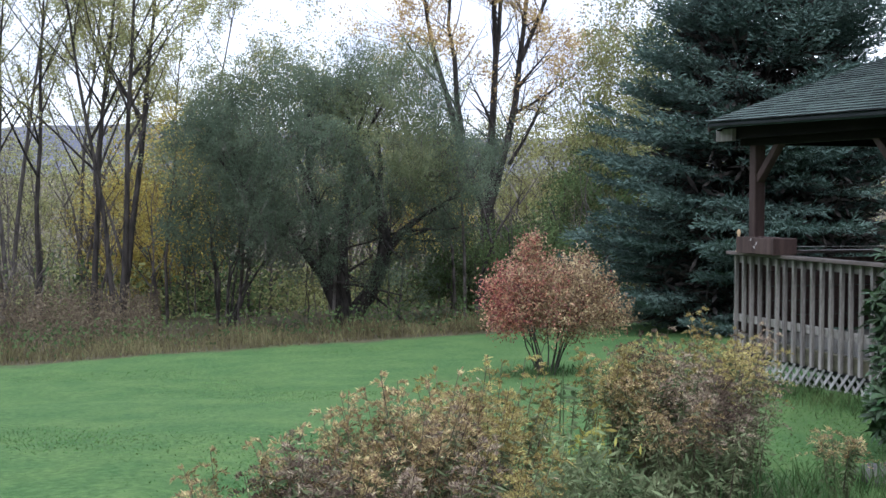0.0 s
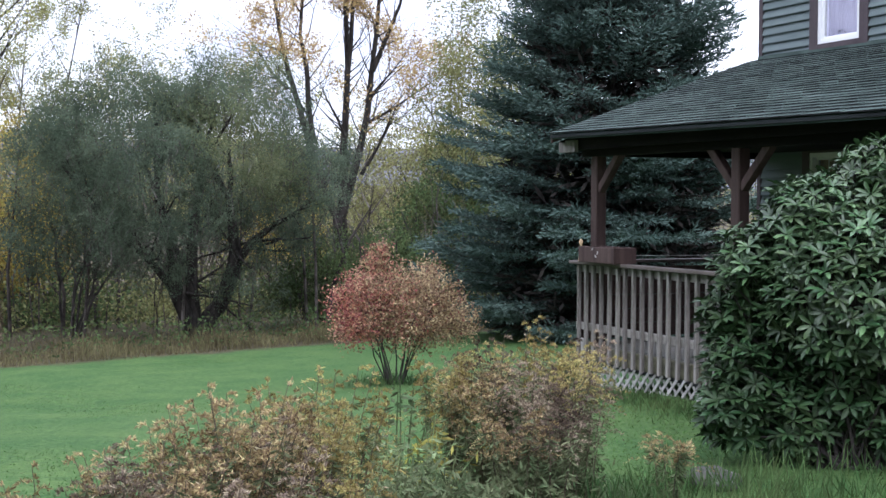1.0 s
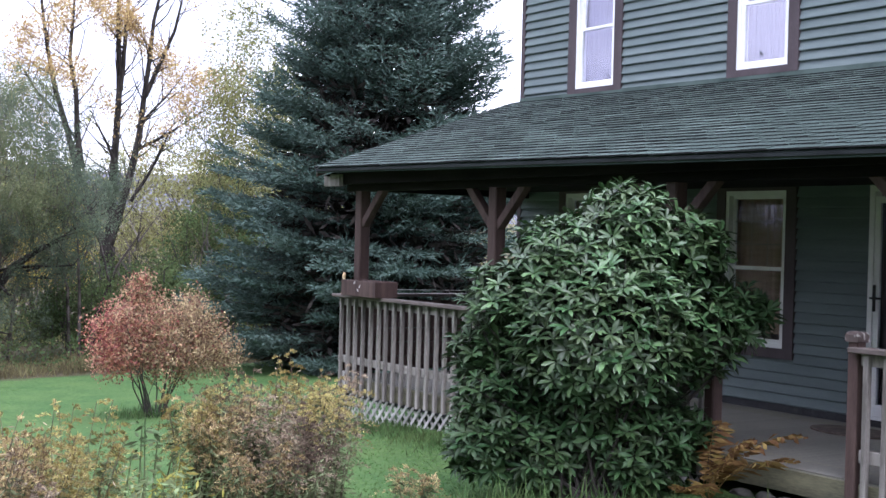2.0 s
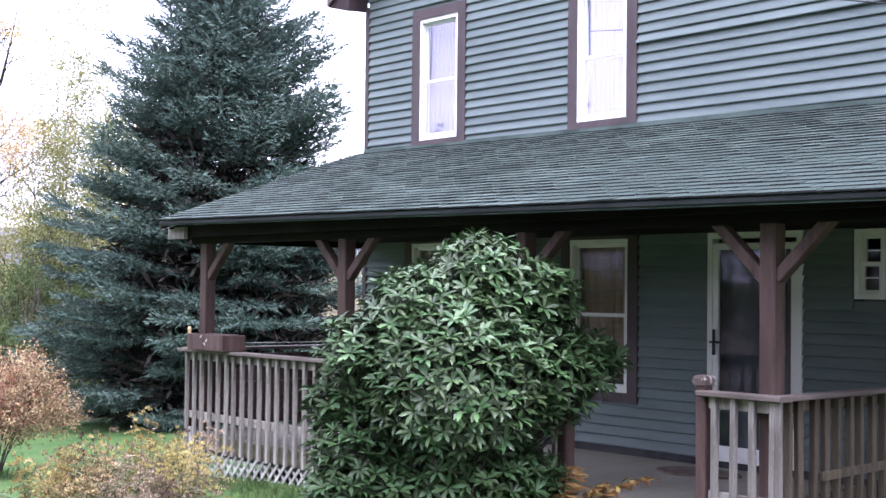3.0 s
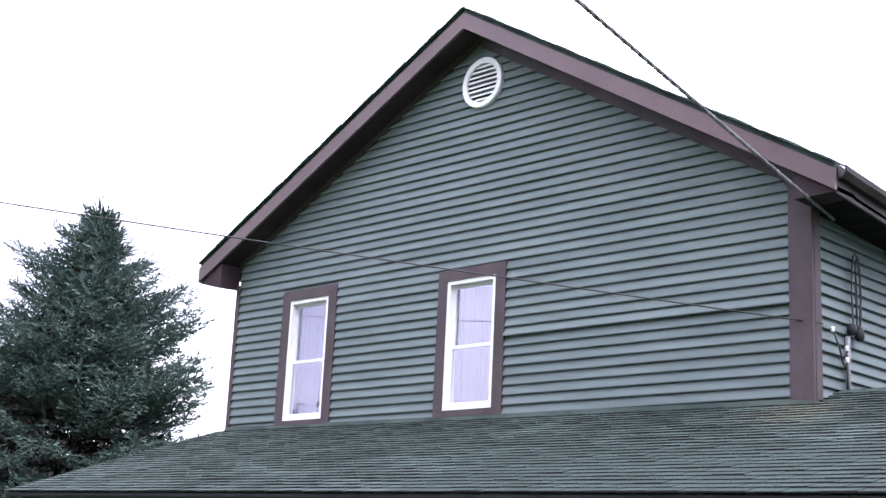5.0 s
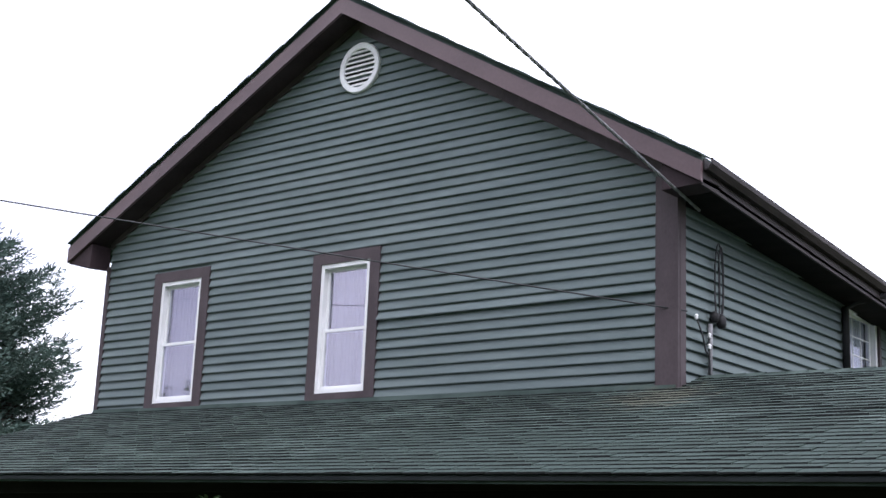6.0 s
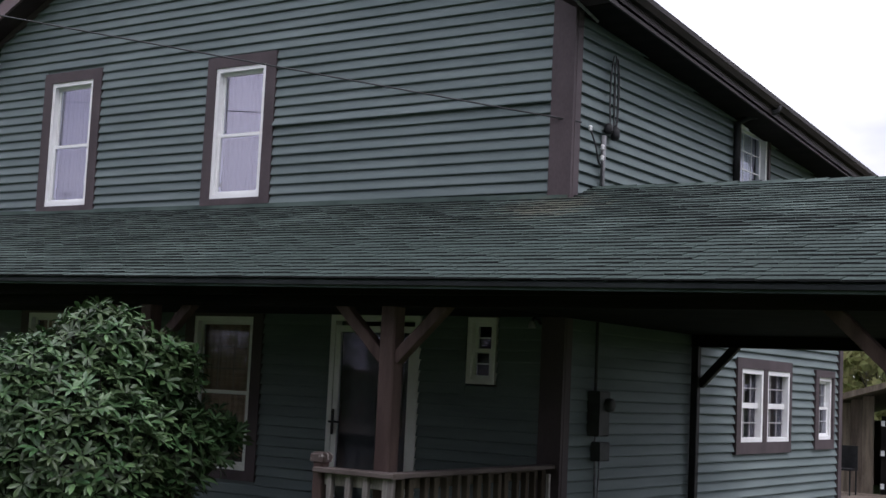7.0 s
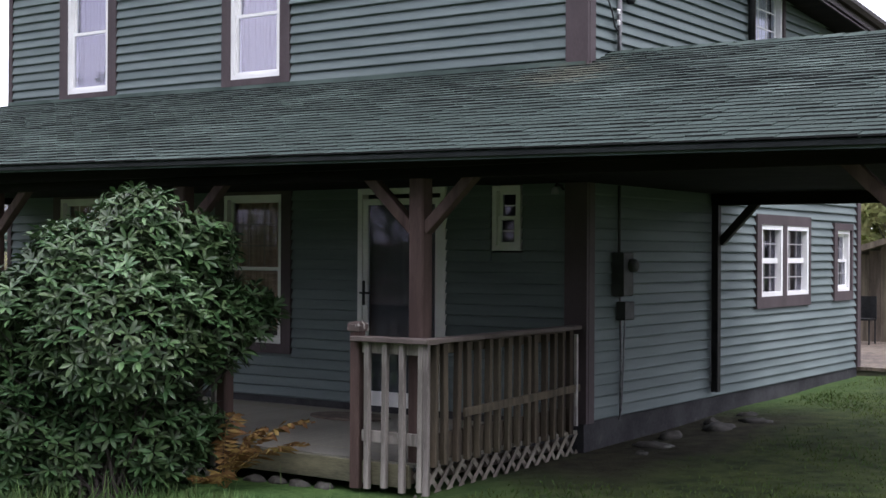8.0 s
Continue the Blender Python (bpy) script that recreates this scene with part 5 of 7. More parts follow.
# ---------- shed and boardwalk behind the house ----------
def build_shed():
    s = thing("shed", (0, 0, 0), "weathered brown board shed with a low roof", "shed")
    y, x0, x1, zb = 13.0, -2.6, 3.4, 0.15
    n = 30
    w = (x1 - x0) / n
    rnd = random.Random(3)
    for i in range(n):
        x = x0 + i * w
        if -1.10 < x + w / 2 < -0.15:
            continue
        top = 1.55 + (x - x0) * 0.33
        top = min(top, 3.0)
        m = Mesh()
        m.box(x + 0.004, x + w - 0.004, y - rnd.uniform(0.0, 0.012), y + 0.03, zb, top)
        part("board", m, SHEDW, s)
    m = Mesh()
    m.hexa([(x0 - 0.3, y - 0.35, 1.50), (x1 + 0.3, y - 0.35, 3.45), (x1 + 0.3, y + 4, 3.45), (x0 - 0.3, y + 4, 1.50), (x0 - 0.3, y - 0.35, 1.60), (x1 + 0.3, y - 0.35, 3.55), (x1 + 0.3, y + 4, 3.55), (x0 - 0.3, y + 4, 1.60)])
    part("roof", m, SHEDW, s, "low sloping board roof")
    m = Mesh()
    m.box(x0, x0 + 0.05, y + 0.03, y + 3.8, zb, 1.5)
    m.box(x1 - 0.05, x1, y + 0.03, y + 3.8, zb, 3.3)
    m.box(x0, x1, y + 3.75, y + 3.8, zb, 1.5)
    part("back_wall", m, SHEDW, s)
    m = Mesh()
    m.box(-1.08, -0.16, y + 0.02, y + 0.06, zb, 1.62)
    d = part("shed_door", m, BEAM, s, "dark shed door")
    for z in (0.4, 0.95, 1.45):
        m = Mesh()
        m.box(-1.08, -1.02, y + 0.005, y + 0.02, z, z + 0.09)
        part("hinge", m, WHITE, d, "pale hinge")
    b = thing("boardwalk", (0, 0, 0), "low weathered board platform by the rear corner", "boardwalk")
    for i in range(34):
        m = Mesh()
        yy = 7.47 + i * 0.16
        m.box(-1.8, 2.4, yy, yy + 0.148, 0.27, 0.315)
        part("plank", m, SHEDW, b)
    m = Mesh()
    m.box(-1.75, 2.35, 7.49, 12.95, 0.05, 0.265)
    part("frame", m, RIMWOOD, b)
    c = thing("garden_chair", (-1.42, 12.1, 0.315), "black metal chair on the boardwalk", "chair")
    m = Mesh()
    m.box(-0.18, 0.18, -0.18, 0.18, 0.40, 0.43)
    part("seat", m, DARK, c)
    m = Mesh()
    m.box(-0.18, 0.18, 0.16, 0.19, 0.43, 0.80)
    part("backrest", m, DARK, c)
    for x in (-0.16, 0.16):
        for y2 in (-0.16, 0.16):
            m = Mesh()
            m.bar((x, y2, 0), (x, y2, 0.40), 0.025, 0.025, 0.004)
            part("leg", m, DARK, c)


build_shed()


# ---------- plants ----------
def unit(v):
    return v / (np.linalg.norm(v, axis=-1, keepdims=True) + 1e-9)


def random_dirs(rng, n, up=0.0):
    v = rng.normal(size=(n, 3))
    v[:, 2] += up
    return unit(v)


class Tree:
    """Grows a tapered trunk with limbs; collects the places of its twigs."""

    def __init__(self, seed):
        self.rng, self.wood, self.tips, self.ways = np.random.default_rng(seed), Mesh(), [], []

    def limb(self, p, d, length, r, depth, bend=0.12, up=0.05, kids=4, spread=0.75, ratio=0.62, start=0.35, sides=7, r_end=0.35, gather=True):
        rng = self.rng
        steps = max(3, int(length / 0.45)) if depth > 0 else 3
        steps = min(steps, 14)
        pts, rad = [np.array(p, float)], [r]
        d = unit(np.array(d, float))
        nodes = []
        for i in range(steps):
            d = unit(d + rng.normal(size=3) * bend + np.array([0, 0, up]))
            pts.append(pts[-1] + d * length / steps)
            t = (i + 1) / steps
            rad.append(r * (1 - t * (1 - r_end)))
            nodes.append((t, pts[-1], d, rad[-1]))
        self.wood.tube(pts, rad, sides if depth > 1 else (5 if depth == 1 else 3), cap=False)
        if gather and depth <= 1:
            for t, q, e, _ in nodes:
                if t > 0.3:
                    self.tips.append(q)
                    self.ways.append(e)
        if depth > 0:
            kd = kids[depth] if hasattr(kids, '__len__') else kids
            for k in range(kd):
                t = start + (1 - start) * (k + rng.uniform(0.1, 0.9)) / kd
                i = min(len(nodes) - 1, int(t * steps))
                _, q, e, rr = nodes[i]
                side = random_dirs(rng, 1)[0]
                side = unit(side - e * (side @ e))
                new_d = unit(e * (1 - spread * 0.6) + side * spread + np.array([0, 0, 0.12]))
                self.limb(q, new_d, length * ratio * rng.uniform(0.7, 1.15) * (1.15 - 0.5 * t), rr * 0.62, depth - 1, bend * 1.15, up, kids, spread, ratio, 0.25, sides, 0.25, gather)
        return pts[-1], d

    def foliage(self, per, size, scatter, hang=0.0, keep=None):
        rng = self.rng
        tips = np.array(self.tips)
        if keep is not None:
            tips = tips[keep(tips)]
        c = np.repeat(tips, per, axis=0)
        c = c + np.clip(rng.normal(size=c.shape), -1.5, 1.5) * scatter
        d = random_dirs(rng, len(c))
        d[:, 2] -= hang
        ln = size * rng.uniform(0.6, 1.3, len(c))
        m = Mesh()
        m.leaves(c, d, random_dirs(rng, len(c)), ln, ln * 0.55)
        return m


def plant(name, at, label, category, tree, sets, bark, group=""):
    """A top-level plant from a grown tree and its (part name, mesh, material) foliage."""
    ob = thing(name, at, label, category, group)
    part("trunk", tree.wood, bark, ob, "", True)
    for n, m, mat in sets:
        part(n, m, mat, ob)
    return ob


def spot(x, y, sink=0.05):
    return (x, y, gzf(x, y) - sink)


def at_view(deg, dist):
    """A place on the ground, by bearing from straight left of the lawn's near end and by distance."""
    a = radians(deg + 2.15)
    return 5.51 - dist * math.cos(a), -10.17 + dist * math.sin(a)


def build_spruce():
    """Layered boughs, each a fan of needled twigs; fuller towards the lawn than towards the house."""
    rng = np.random.default_rng(21)
    H, R = 9.05, 3.32
    x, y = -16.45, 2.98
    ob = thing("spruce_tree", spot(x, y), "tall blue-green spruce with layered drooping boughs", "tree")
    wood = Mesh().tube([(0, 0, 0), (0.03, 0, H * 0.5), (0, 0.02, H * 0.97)], [0.19, 0.11, 0.015], 9)
    up = np.array([0, 0, 1.0])
    us = (0, 0.06, 0.12, 0.235, 0.355, 0.47, 0.59, 0.71, 0.85, 1.0)
    rs = (0.02, 0.085, 0.195, 0.44, 0.65, 0.78, 0.88, 0.97, 1.0, 0.92)

    def reach_at(h, a):
        u = 1 - h / H
        return R * np.interp(u, us, rs) * (0.925 + 0.018 * math.cos(a - 4.18))

    C, D, LN = [], [], []
    h = 0.30
    while h < H - 0.12:
        f = h / H
        n = int(17 - 8 * f)
        a0 = rng.uniform(0, 6.28)
        for k in range(n):
            a = a0 + 2 * math.pi * k / n + rng.normal() * 0.22
            hh = min(H - 0.1, max(0.2, h + rng.normal() * 0.09))
            L = reach_at(hh, a) * rng.uniform(0.70, 1.08) * (1 + 0.13 * math.sin(2 * a + hh * 2.1) * math.sin(hh * 3.3))
            lift = -0.28 + 0.78 * f ** 1.5 + rng.normal() * 0.09
            steps = max(3, int(L / 0.16))
            out = np.array([math.cos(a), math.sin(a), 0])
            side = np.array([-math.sin(a), math.cos(a), 0])
            pts = [out * L * t + up * (hh + L * (lift * t + 0.20 * t * t)) for t in np.linspace(0, 1, steps + 1)]
            wood.tube([pts[0], pts[steps // 2], pts[-1]], [0.022 + 0.012 * (1 - f), 0.014, 0.004], 3, cap=False)
            for i in range(1, steps + 1):
                t = i / steps
                if t < 0.30 and f < 0.75:
                    continue
                p, ax = pts[i], unit(pts[i] - pts[i - 1])
                tw = (0.06 + 0.24 * min(1.0, L / 1.2) + 0.58 * (1 - t) ** 0.7 * min(1.0, L / 2.2)) * rng.uniform(0.65, 1.2)
                for s in (-1, 1):
                    way = unit(ax * 0.85 + side * s * 0.75 + up * (rng.normal() * 0.10 - 0.10))
                    q = 0.0
                    while q < tw:
                        for s2 in (-1, 1):
                            w2 = unit(way * 0.9 + np.cross(way, up) * s2 * 0.6 + up * (rng.normal() * 0.22 + 0.10))
                            C.append(p + way * q)
                            D.append(w2)
                            LN.append(0.16 * rng.uniform(0.7, 1.25))
                        q += 0.125
                    C.append(p + way * tw)
                    D.append(unit(way + up * 0.2))
                    LN.append(0.16)
                for q in (0.75, -0.75):
                    C.append(p)
                    D.append(unit(ax + up * q + rng.normal(size=3) * 0.35))
                    LN.append(0.17 * rng.uniform(0.7, 1.2))
            # stiff shoots at the bough's end
            for k2 in range(3):
                C.append(pts[-1])
                D.append(unit(unit(pts[-1] - pts[-2]) + up * rng.uniform(0.0, 0.55) + side * rng.normal() * 0.35))
                LN.append(rng.uniform(0.20, 0.36))
        h += 0.36 - 0.14 * f
    for k in range(46):
        z = H * (1 - 0.20 * rng.uniform() ** 0.8)
        a = rng.uniform(0, 6.28)
        r = reach_at(z, a) * rng.uniform(0.3, 1.0)
        C.append(up * z + np.array([math.cos(a), math.sin(a), 0]) * r)
        D.append(unit(np.array([math.cos(a) * 0.3, math.sin(a) * 0.3, 1.0])))
        LN.append(rng.uniform(0.20, 0.36))
    for z in (0.985, 1.0, 1.015, 1.03):
        C.append(up * H * z)
        D.append(unit(up + rng.normal(size=3) * 0.06))
        LN.append(0.22)
    C, D, LN = np.array(C), np.array(D), np.array(LN)
    # bottle-brush needles along each twig
    m = Mesh()
    per = 4
    idx = np.repeat(np.arange(len(C)), per)
    t = np.tile(np.linspace(0.0, 0.85, per), len(C))
    root = C[idx] + D[idx] * (LN[idx] * t)[:, None]
    way = D[idx] + random_dirs(rng, len(idx)) * 0.55
    m.leaves(root, way, random_dirs(rng, len(idx)), 0.068 + 0.24 * LN[idx] * rng.uniform(0.7, 1.3, len(idx)), 0.026 * rng.uniform(0.8, 1.3, len(idx)))
    # dead inner twigs round the trunk
    n = 15000
    hh = H * (1 - np.sqrt(rng.uniform(0, 0.96, n)))
    a = rng.uniform(0, 6.28, n)
    r = np.array([reach_at(q, b) for q, b in zip(hh, a)]) * rng.uniform(0.05, 0.66, n)
    o = np.stack([np.cos(a), np.sin(a), 0 * a], 1)
    inner = Mesh().leaves(o * r[:, None] + up * hh[:, None], o + rng.normal(size=(n, 3)) * 0.5, random_dirs(rng, n), rng.uniform(0.25, 0.5, n), rng.uniform(0.04, 0.09, n))
    part("trunk", wood, BARK, ob, "", True)
    part("needle_spray", m, NEEDLE, ob, "blue-green needled sprays")
    part("dead_inner_growth", inner, BARK, ob, "dark dead inner twigs", False, "stuff")


def build_old_tree():
    """The broad grey-green tree with a leaning forked trunk at the lawn's edge."""
    t = Tree(5)
    rng = t.rng
    # main limbs: side, depth, height
    limbs = [
        [(0.0, 0.0, 0.0, 0.27), (0.06, 0, 0.22, 0.23), (0.45, 0.05, 0.72, 0.18), (0.72, 0.0, 1.40, 0.16), (0.78, 0.0, 1.9, 0.13), (0.70, 0.2, 3.0, 0.08)],
        [(0.72, 0.0, 1.45, 0.12), (1.10, -0.1, 2.05, 0.085), (1.65, -0.1, 2.45, 0.06), (2.2, 0.0, 2.7, 0.04)],
        [(-0.06, 0.0, 0.05, 0.24), (-0.28, 0, 0.52, 0.19), (-0.52, 0.0, 1.0, 0.16), (-0.55, 0.1, 1.9, 0.13), (-0.9, 0.1, 3.1, 0.08)],
        [(-0.10, 0.0, 0.3, 0.16), (-0.18, 0.05, 1.2, 0.14), (-0.10, 0.15, 2.4, 0.10), (0.1, 0.2, 3.6, 0.06)],
        [(-0.52, 0.0, 1.0, 0.10), (-1.1, -0.1, 1.7, 0.07), (-1.8, -0.1, 2.3, 0.045)],
    ]
    for row in limbs:
        pts = [np.array([-d, u, z]) for u, d, z, r in row]
        t.wood.tube(pts, [q[3] for q in row], 9, cap=False)
        way = unit(pts[-1] - pts[-2])
        for k in range(3):
            t.limb(pts[-1], way + rng.normal(size=3) * 0.45 + [0, 0, 0.3], rng.uniform(1.5, 2.2), row[-1][3] * 0.9, 2, 0.13, 0.03, 4, 0.75, 0.60, 0.2)
        for k in range(4):
            i = int(rng.integers(max(1, len(pts) - 3), len(pts) - 1))
            t.limb(pts[i], random_dirs(rng, 1, 0.4)[0], rng.uniform(1.2, 2.0), 0.04, 2, 0.13, 0.03, 3, 0.75, 0.60, 0.2)
    tips = np.array(t.tips)
    # leafy clumps fill the broad crown
    n = 520
    g = random_dirs(rng, n) * (rng.uniform(0.35, 1.0, (n, 1)) ** 0.5) * [2.8, 3.3, 2.3] + [0.2, -0.55, 3.65]
    g[:, 2] += 0.50 * np.sin(g[:, 1] * 1.7) + 0.35 * np.sin(g[:, 0] * 2.3 + 1) + 0.25 * np.sin(g[:, 1] * 4.1 + 2)
    g = g[g[:, 2] > 2.25 - 0.45 * np.abs(g[:, 1] - 0.1) + 0.25 * (g[:, 1] > 0)]
    c = np.repeat(g, 14, axis=0) + np.clip(rng.normal(size=(len(g) * 14, 3)), -1.7, 1.7) * [0.26, 0.26, 0.20]
    allc = np.concatenate([np.repeat(tips, 2, axis=0) + rng.normal(size=(2 * len(tips), 3)) * 0.1, c])
    per = 24
    cc = np.repeat(allc, per, axis=0) + rng.normal(size=(len(allc) * per, 3)) * [0.060, 0.060, 0.065]
    d = random_dirs(rng, len(cc))
    d[:, 2] -= 0.4
    ln = rng.uniform(0.032, 0.066, len(cc))
    hue = np.sin(cc[:, 1] * 1.3 + 0.6) + 0.9 * np.sin(cc[:, 2] * 1.9 + cc[:, 1]) + 0.35 * (cc[:, 2] - 3.6) + rng.normal(size=len(cc)) * 0.35
    sets = []
    for nm, sel, mat in (("crown", hue < 0.95, LEAF_GREY), ("yellowing_crown", hue >= 0.95, LEAF_FADED)):
        sets.append((nm, Mesh().leaves(cc[sel], d[sel], random_dirs(rng, int(sel.sum())), ln[sel], ln[sel] * 0.45), mat))
    tw = Mesh()
    k = c[::3]
    tw.leaves(k, np.tile([0.0, 0.0, -1.0], (len(k), 1)) + rng.normal(size=(len(k), 3)) * 0.5, random_dirs(rng, len(k)), rng.uniform(0.3, 0.8, len(k)), 0.012)
    x, y = at_view(11.4, 29.5)
    plant("old_apple_tree", spot(x, y), "broad grey-green tree with dark forked trunk", "tree", t, sets + [("twig_veil", tw, TWIG)], BARK)


def build_maple():
    """A bare forked maple: slim stems rise from one fork, with ascending branches and few leaves high up."""
    t = Tree(91)
    rng = t.rng
    F = 2.55
    # stems above the fork: side and height of foot and tip, radius, bow
    rows = [
        (0.0, -0.1, -1.9, 8.0, 0.11, -0.40), (-0.68, 2.0, -0.9, 7.6, 0.08, -0.20), (0.0, -0.1, 0.0, 9.2, 0.12, 0.15), (0.17, 3.6, 0.5, 8.6, 0.07, 0.0),
        (0.0, -0.1, 1.3, 8.8, 0.11, 0.25), (0.85, 3.9, 1.9, 7.4, 0.065, 0.10), (0.55, 1.2, 1.6, 3.3, 0.05, 0.10), (0.62, 2.5, 2.6, 3.8, 0.045, 0.12),
        (0.64, 3.1, 1.75, 4.4, 0.04, 0.05), (0.13, 2.2, -0.55, 3.6, 0.04, -0.05), (-1.36, 3.4, -2.5, 4.9, 0.04, -0.05),
    ]
    stems = [[(0, 0, -F, 0.25), (0.02, 0, -1.2, 0.21), (0, 0, 0.05, 0.19)]]
    for u0, h0, u1, h1, r, bow in rows:
        k = max(3, int((h1 - h0) / 1.1) + 1)
        depth, row = rng.uniform(-0.15, 0.15), []
        for i in range(k + 1):
            f = i / k
            wob = rng.normal() * 0.05 * (0 < i < k)
            row.append((u0 + (u1 - u0) * f + bow * math.sin(math.pi * f) + wob, depth * f * 3, h0 + (h1 - h0) * f, r * (1 - 0.92 * f) + 0.004))
        stems.append(row)
    a = radians(19.35)
    right, view = np.array([math.sin(a), math.cos(a), 0]), np.array([-math.cos(a), math.sin(a), 0])
    for j, row in enumerate(stems):
        pts = [right * u + view * d + np.array([0, 0, z + F]) for u, d, z, r in row]
        t.wood.tube(pts, [q[3] for q in row], 8, cap=False)
        if j == 0:
            continue
        for i in range(1, len(pts)):
            e = unit(pts[i] - pts[i - 1])
            low = pts[i][2] < F + 1.2
            for k in range(1 if low else 3):
                q = pts[i - 1] + (pts[i] - pts[i - 1]) * rng.uniform(0.2, 1.0)
                s = random_dirs(rng, 1)[0]
                s = unit(s - e * (s @ e))
                t.limb(q, e * 0.55 + s * 0.75 + [0, 0, 0.15], rng.uniform(0.7, 1.7), min(0.022, row[i][3] * 0.5 + 0.004), 2, 0.12, 0.04, 4, 0.7, 0.55, 0.2, 4, 0.2)
    tips = np.array(t.tips)
    up = tips[:, 2] - F
    sel = (up > 2.2) & (rng.uniform(size=len(tips)) < np.clip((up - 1.6) / 5.0, 0.05, 0.8) * (np.sin(tips @ right * 1.9 + 0.9 * up) * np.sin(up * 1.7 + 0.6 * (tips @ right)) > -0.05))
    c = np.repeat(tips[sel], 8, axis=0)
    c = c + np.clip(rng.normal(size=c.shape), -1.6, 1.6) * 0.13
    ln = 0.065 * rng.uniform(0.6, 1.3, len(c))
    m = Mesh().leaves(c, random_dirs(rng, len(c), -0.3), random_dirs(rng, len(c)), ln, ln * 0.7)
    x, y = at_view(17.2, 35.5)
    plant("bare_maple", spot(x, y), "tall forked maple with few yellow leaves", "tree", t, [("crown", m, LEAF_YELLOW)], BARK, "trees at the wood's edge")
    # a thin leaning sapling beside it
    x, y = at_view(18.9, 37.0)
    s = Tree(92)
    s.limb((0, 0, 0), (0.1, 0.45, 1), 5.6, 0.07, 2, 0.03, 0.03, 7, 0.6, 0.4, 0.45, 5, 0.15)
    f = s.foliage(1, 0.07, 0.12)
    plant("leaning_sapling", spot(x, y), "thin leaning sapling with few leaves", "tree", s, [("crown", f, LEAF_YGREEN)], BARK, "trees at the wood's edge")


def build_tall_tree(name, x, y, seed, height, trunks, leaf, per, label, lean=0.12, bark=BARK, size=0.10, scatter=0.16, kids=(0, 4, 5, 14), r=0.13, fork=0.0, start=0.30):
    """A tall, sparse tree of one or more upright stems, which part at the height fork."""
    t = Tree(seed)
    rng = t.rng
    if fork:
        t.limb((0, 0, 0), (0, 0, 1), fork, r * 1.7, 0, 0.03, r_end=0.85, gather=False, sides=8)
    for k in range(trunks):
        a = 2 * math.pi * k / max(1, trunks) + rng.uniform(0, 0.7)
        off = np.array([math.cos(a), math.sin(a), 0])
        d = np.array([0, 0, 1.0]) + off * lean * (1.0 if trunks > 1 else 0.4)
        t.limb(off * 0.08 * (trunks > 1) + [0, 0, fork * 0.93], d, (height - fork) * rng.uniform(0.82, 1.0), r * rng.uniform(0.8, 1.1), 3, 0.035, 0.03, kids, 0.62, 0.30, start, 7, 0.12)
    m = t.foliage(per, size, scatter, 0.2)
    return plant(name, spot(x, y), label, "tree", t, [("crown", m, leaf)], bark, "trees at the wood's edge")


def build_bush(name, x, y, seed, w, h, leaf, count, label, bark=BARKGREY, size=0.09, group="bushes at the wood's edge", low=0.15):
    """A many-stemmed bush with an uneven crown."""
    t = Tree(seed)
    rng = t.rng
    for k in range(7):
        a = rng.uniform(0, 6.28)
        t.limb((0.15 * math.cos(a), 0.15 * math.sin(a), 0), (0.55 * math.cos(a), 0.55 * math.sin(a), 1), h * rng.uniform(0.6, 0.95), 0.035, 2, 0.12, 0.05, 3, 0.7, 0.5, 0.3, 5)
    n = count // 30
    c = random_dirs(rng, n) * (rng.uniform(0.3, 1.0, (n, 1)) ** 0.5) * [w * 0.5, w * 0.5, h * 0.46] + [0, 0, h * 0.54]
    ph = rng.uniform(0, 6, 3)
    lump = 1 + 0.22 * np.sin(c[:, :1] * 3.1 + ph[0]) * np.sin(c[:, 1:2] * 2.7 + ph[1]) + 0.12 * np.sin(c[:, 2:] * 4 + ph[2])
    c = c * lump
    # sprays of leaves gather in clumps round the twig ends
    c = np.repeat(c, 5, axis=0) + rng.normal(size=(n * 5, 3)) * np.array([0.05 * w, 0.05 * w, 0.035 * h])
    c = c[c[:, 2] > low * h]
    cc = np.repeat(c, 9, axis=0) + np.clip(rng.normal(size=(len(c) * 9, 3)), -1.7, 1.7) * 0.080
    ln = size * rng.uniform(0.6, 1.3, len(cc))
    m = Mesh().leaves(cc, random_dirs(rng, len(cc)), random_dirs(rng, len(cc)), ln, ln * 0.55)
    return plant(name, spot(x, y), label, "bush", t, [("crown", m, leaf)], bark, group)


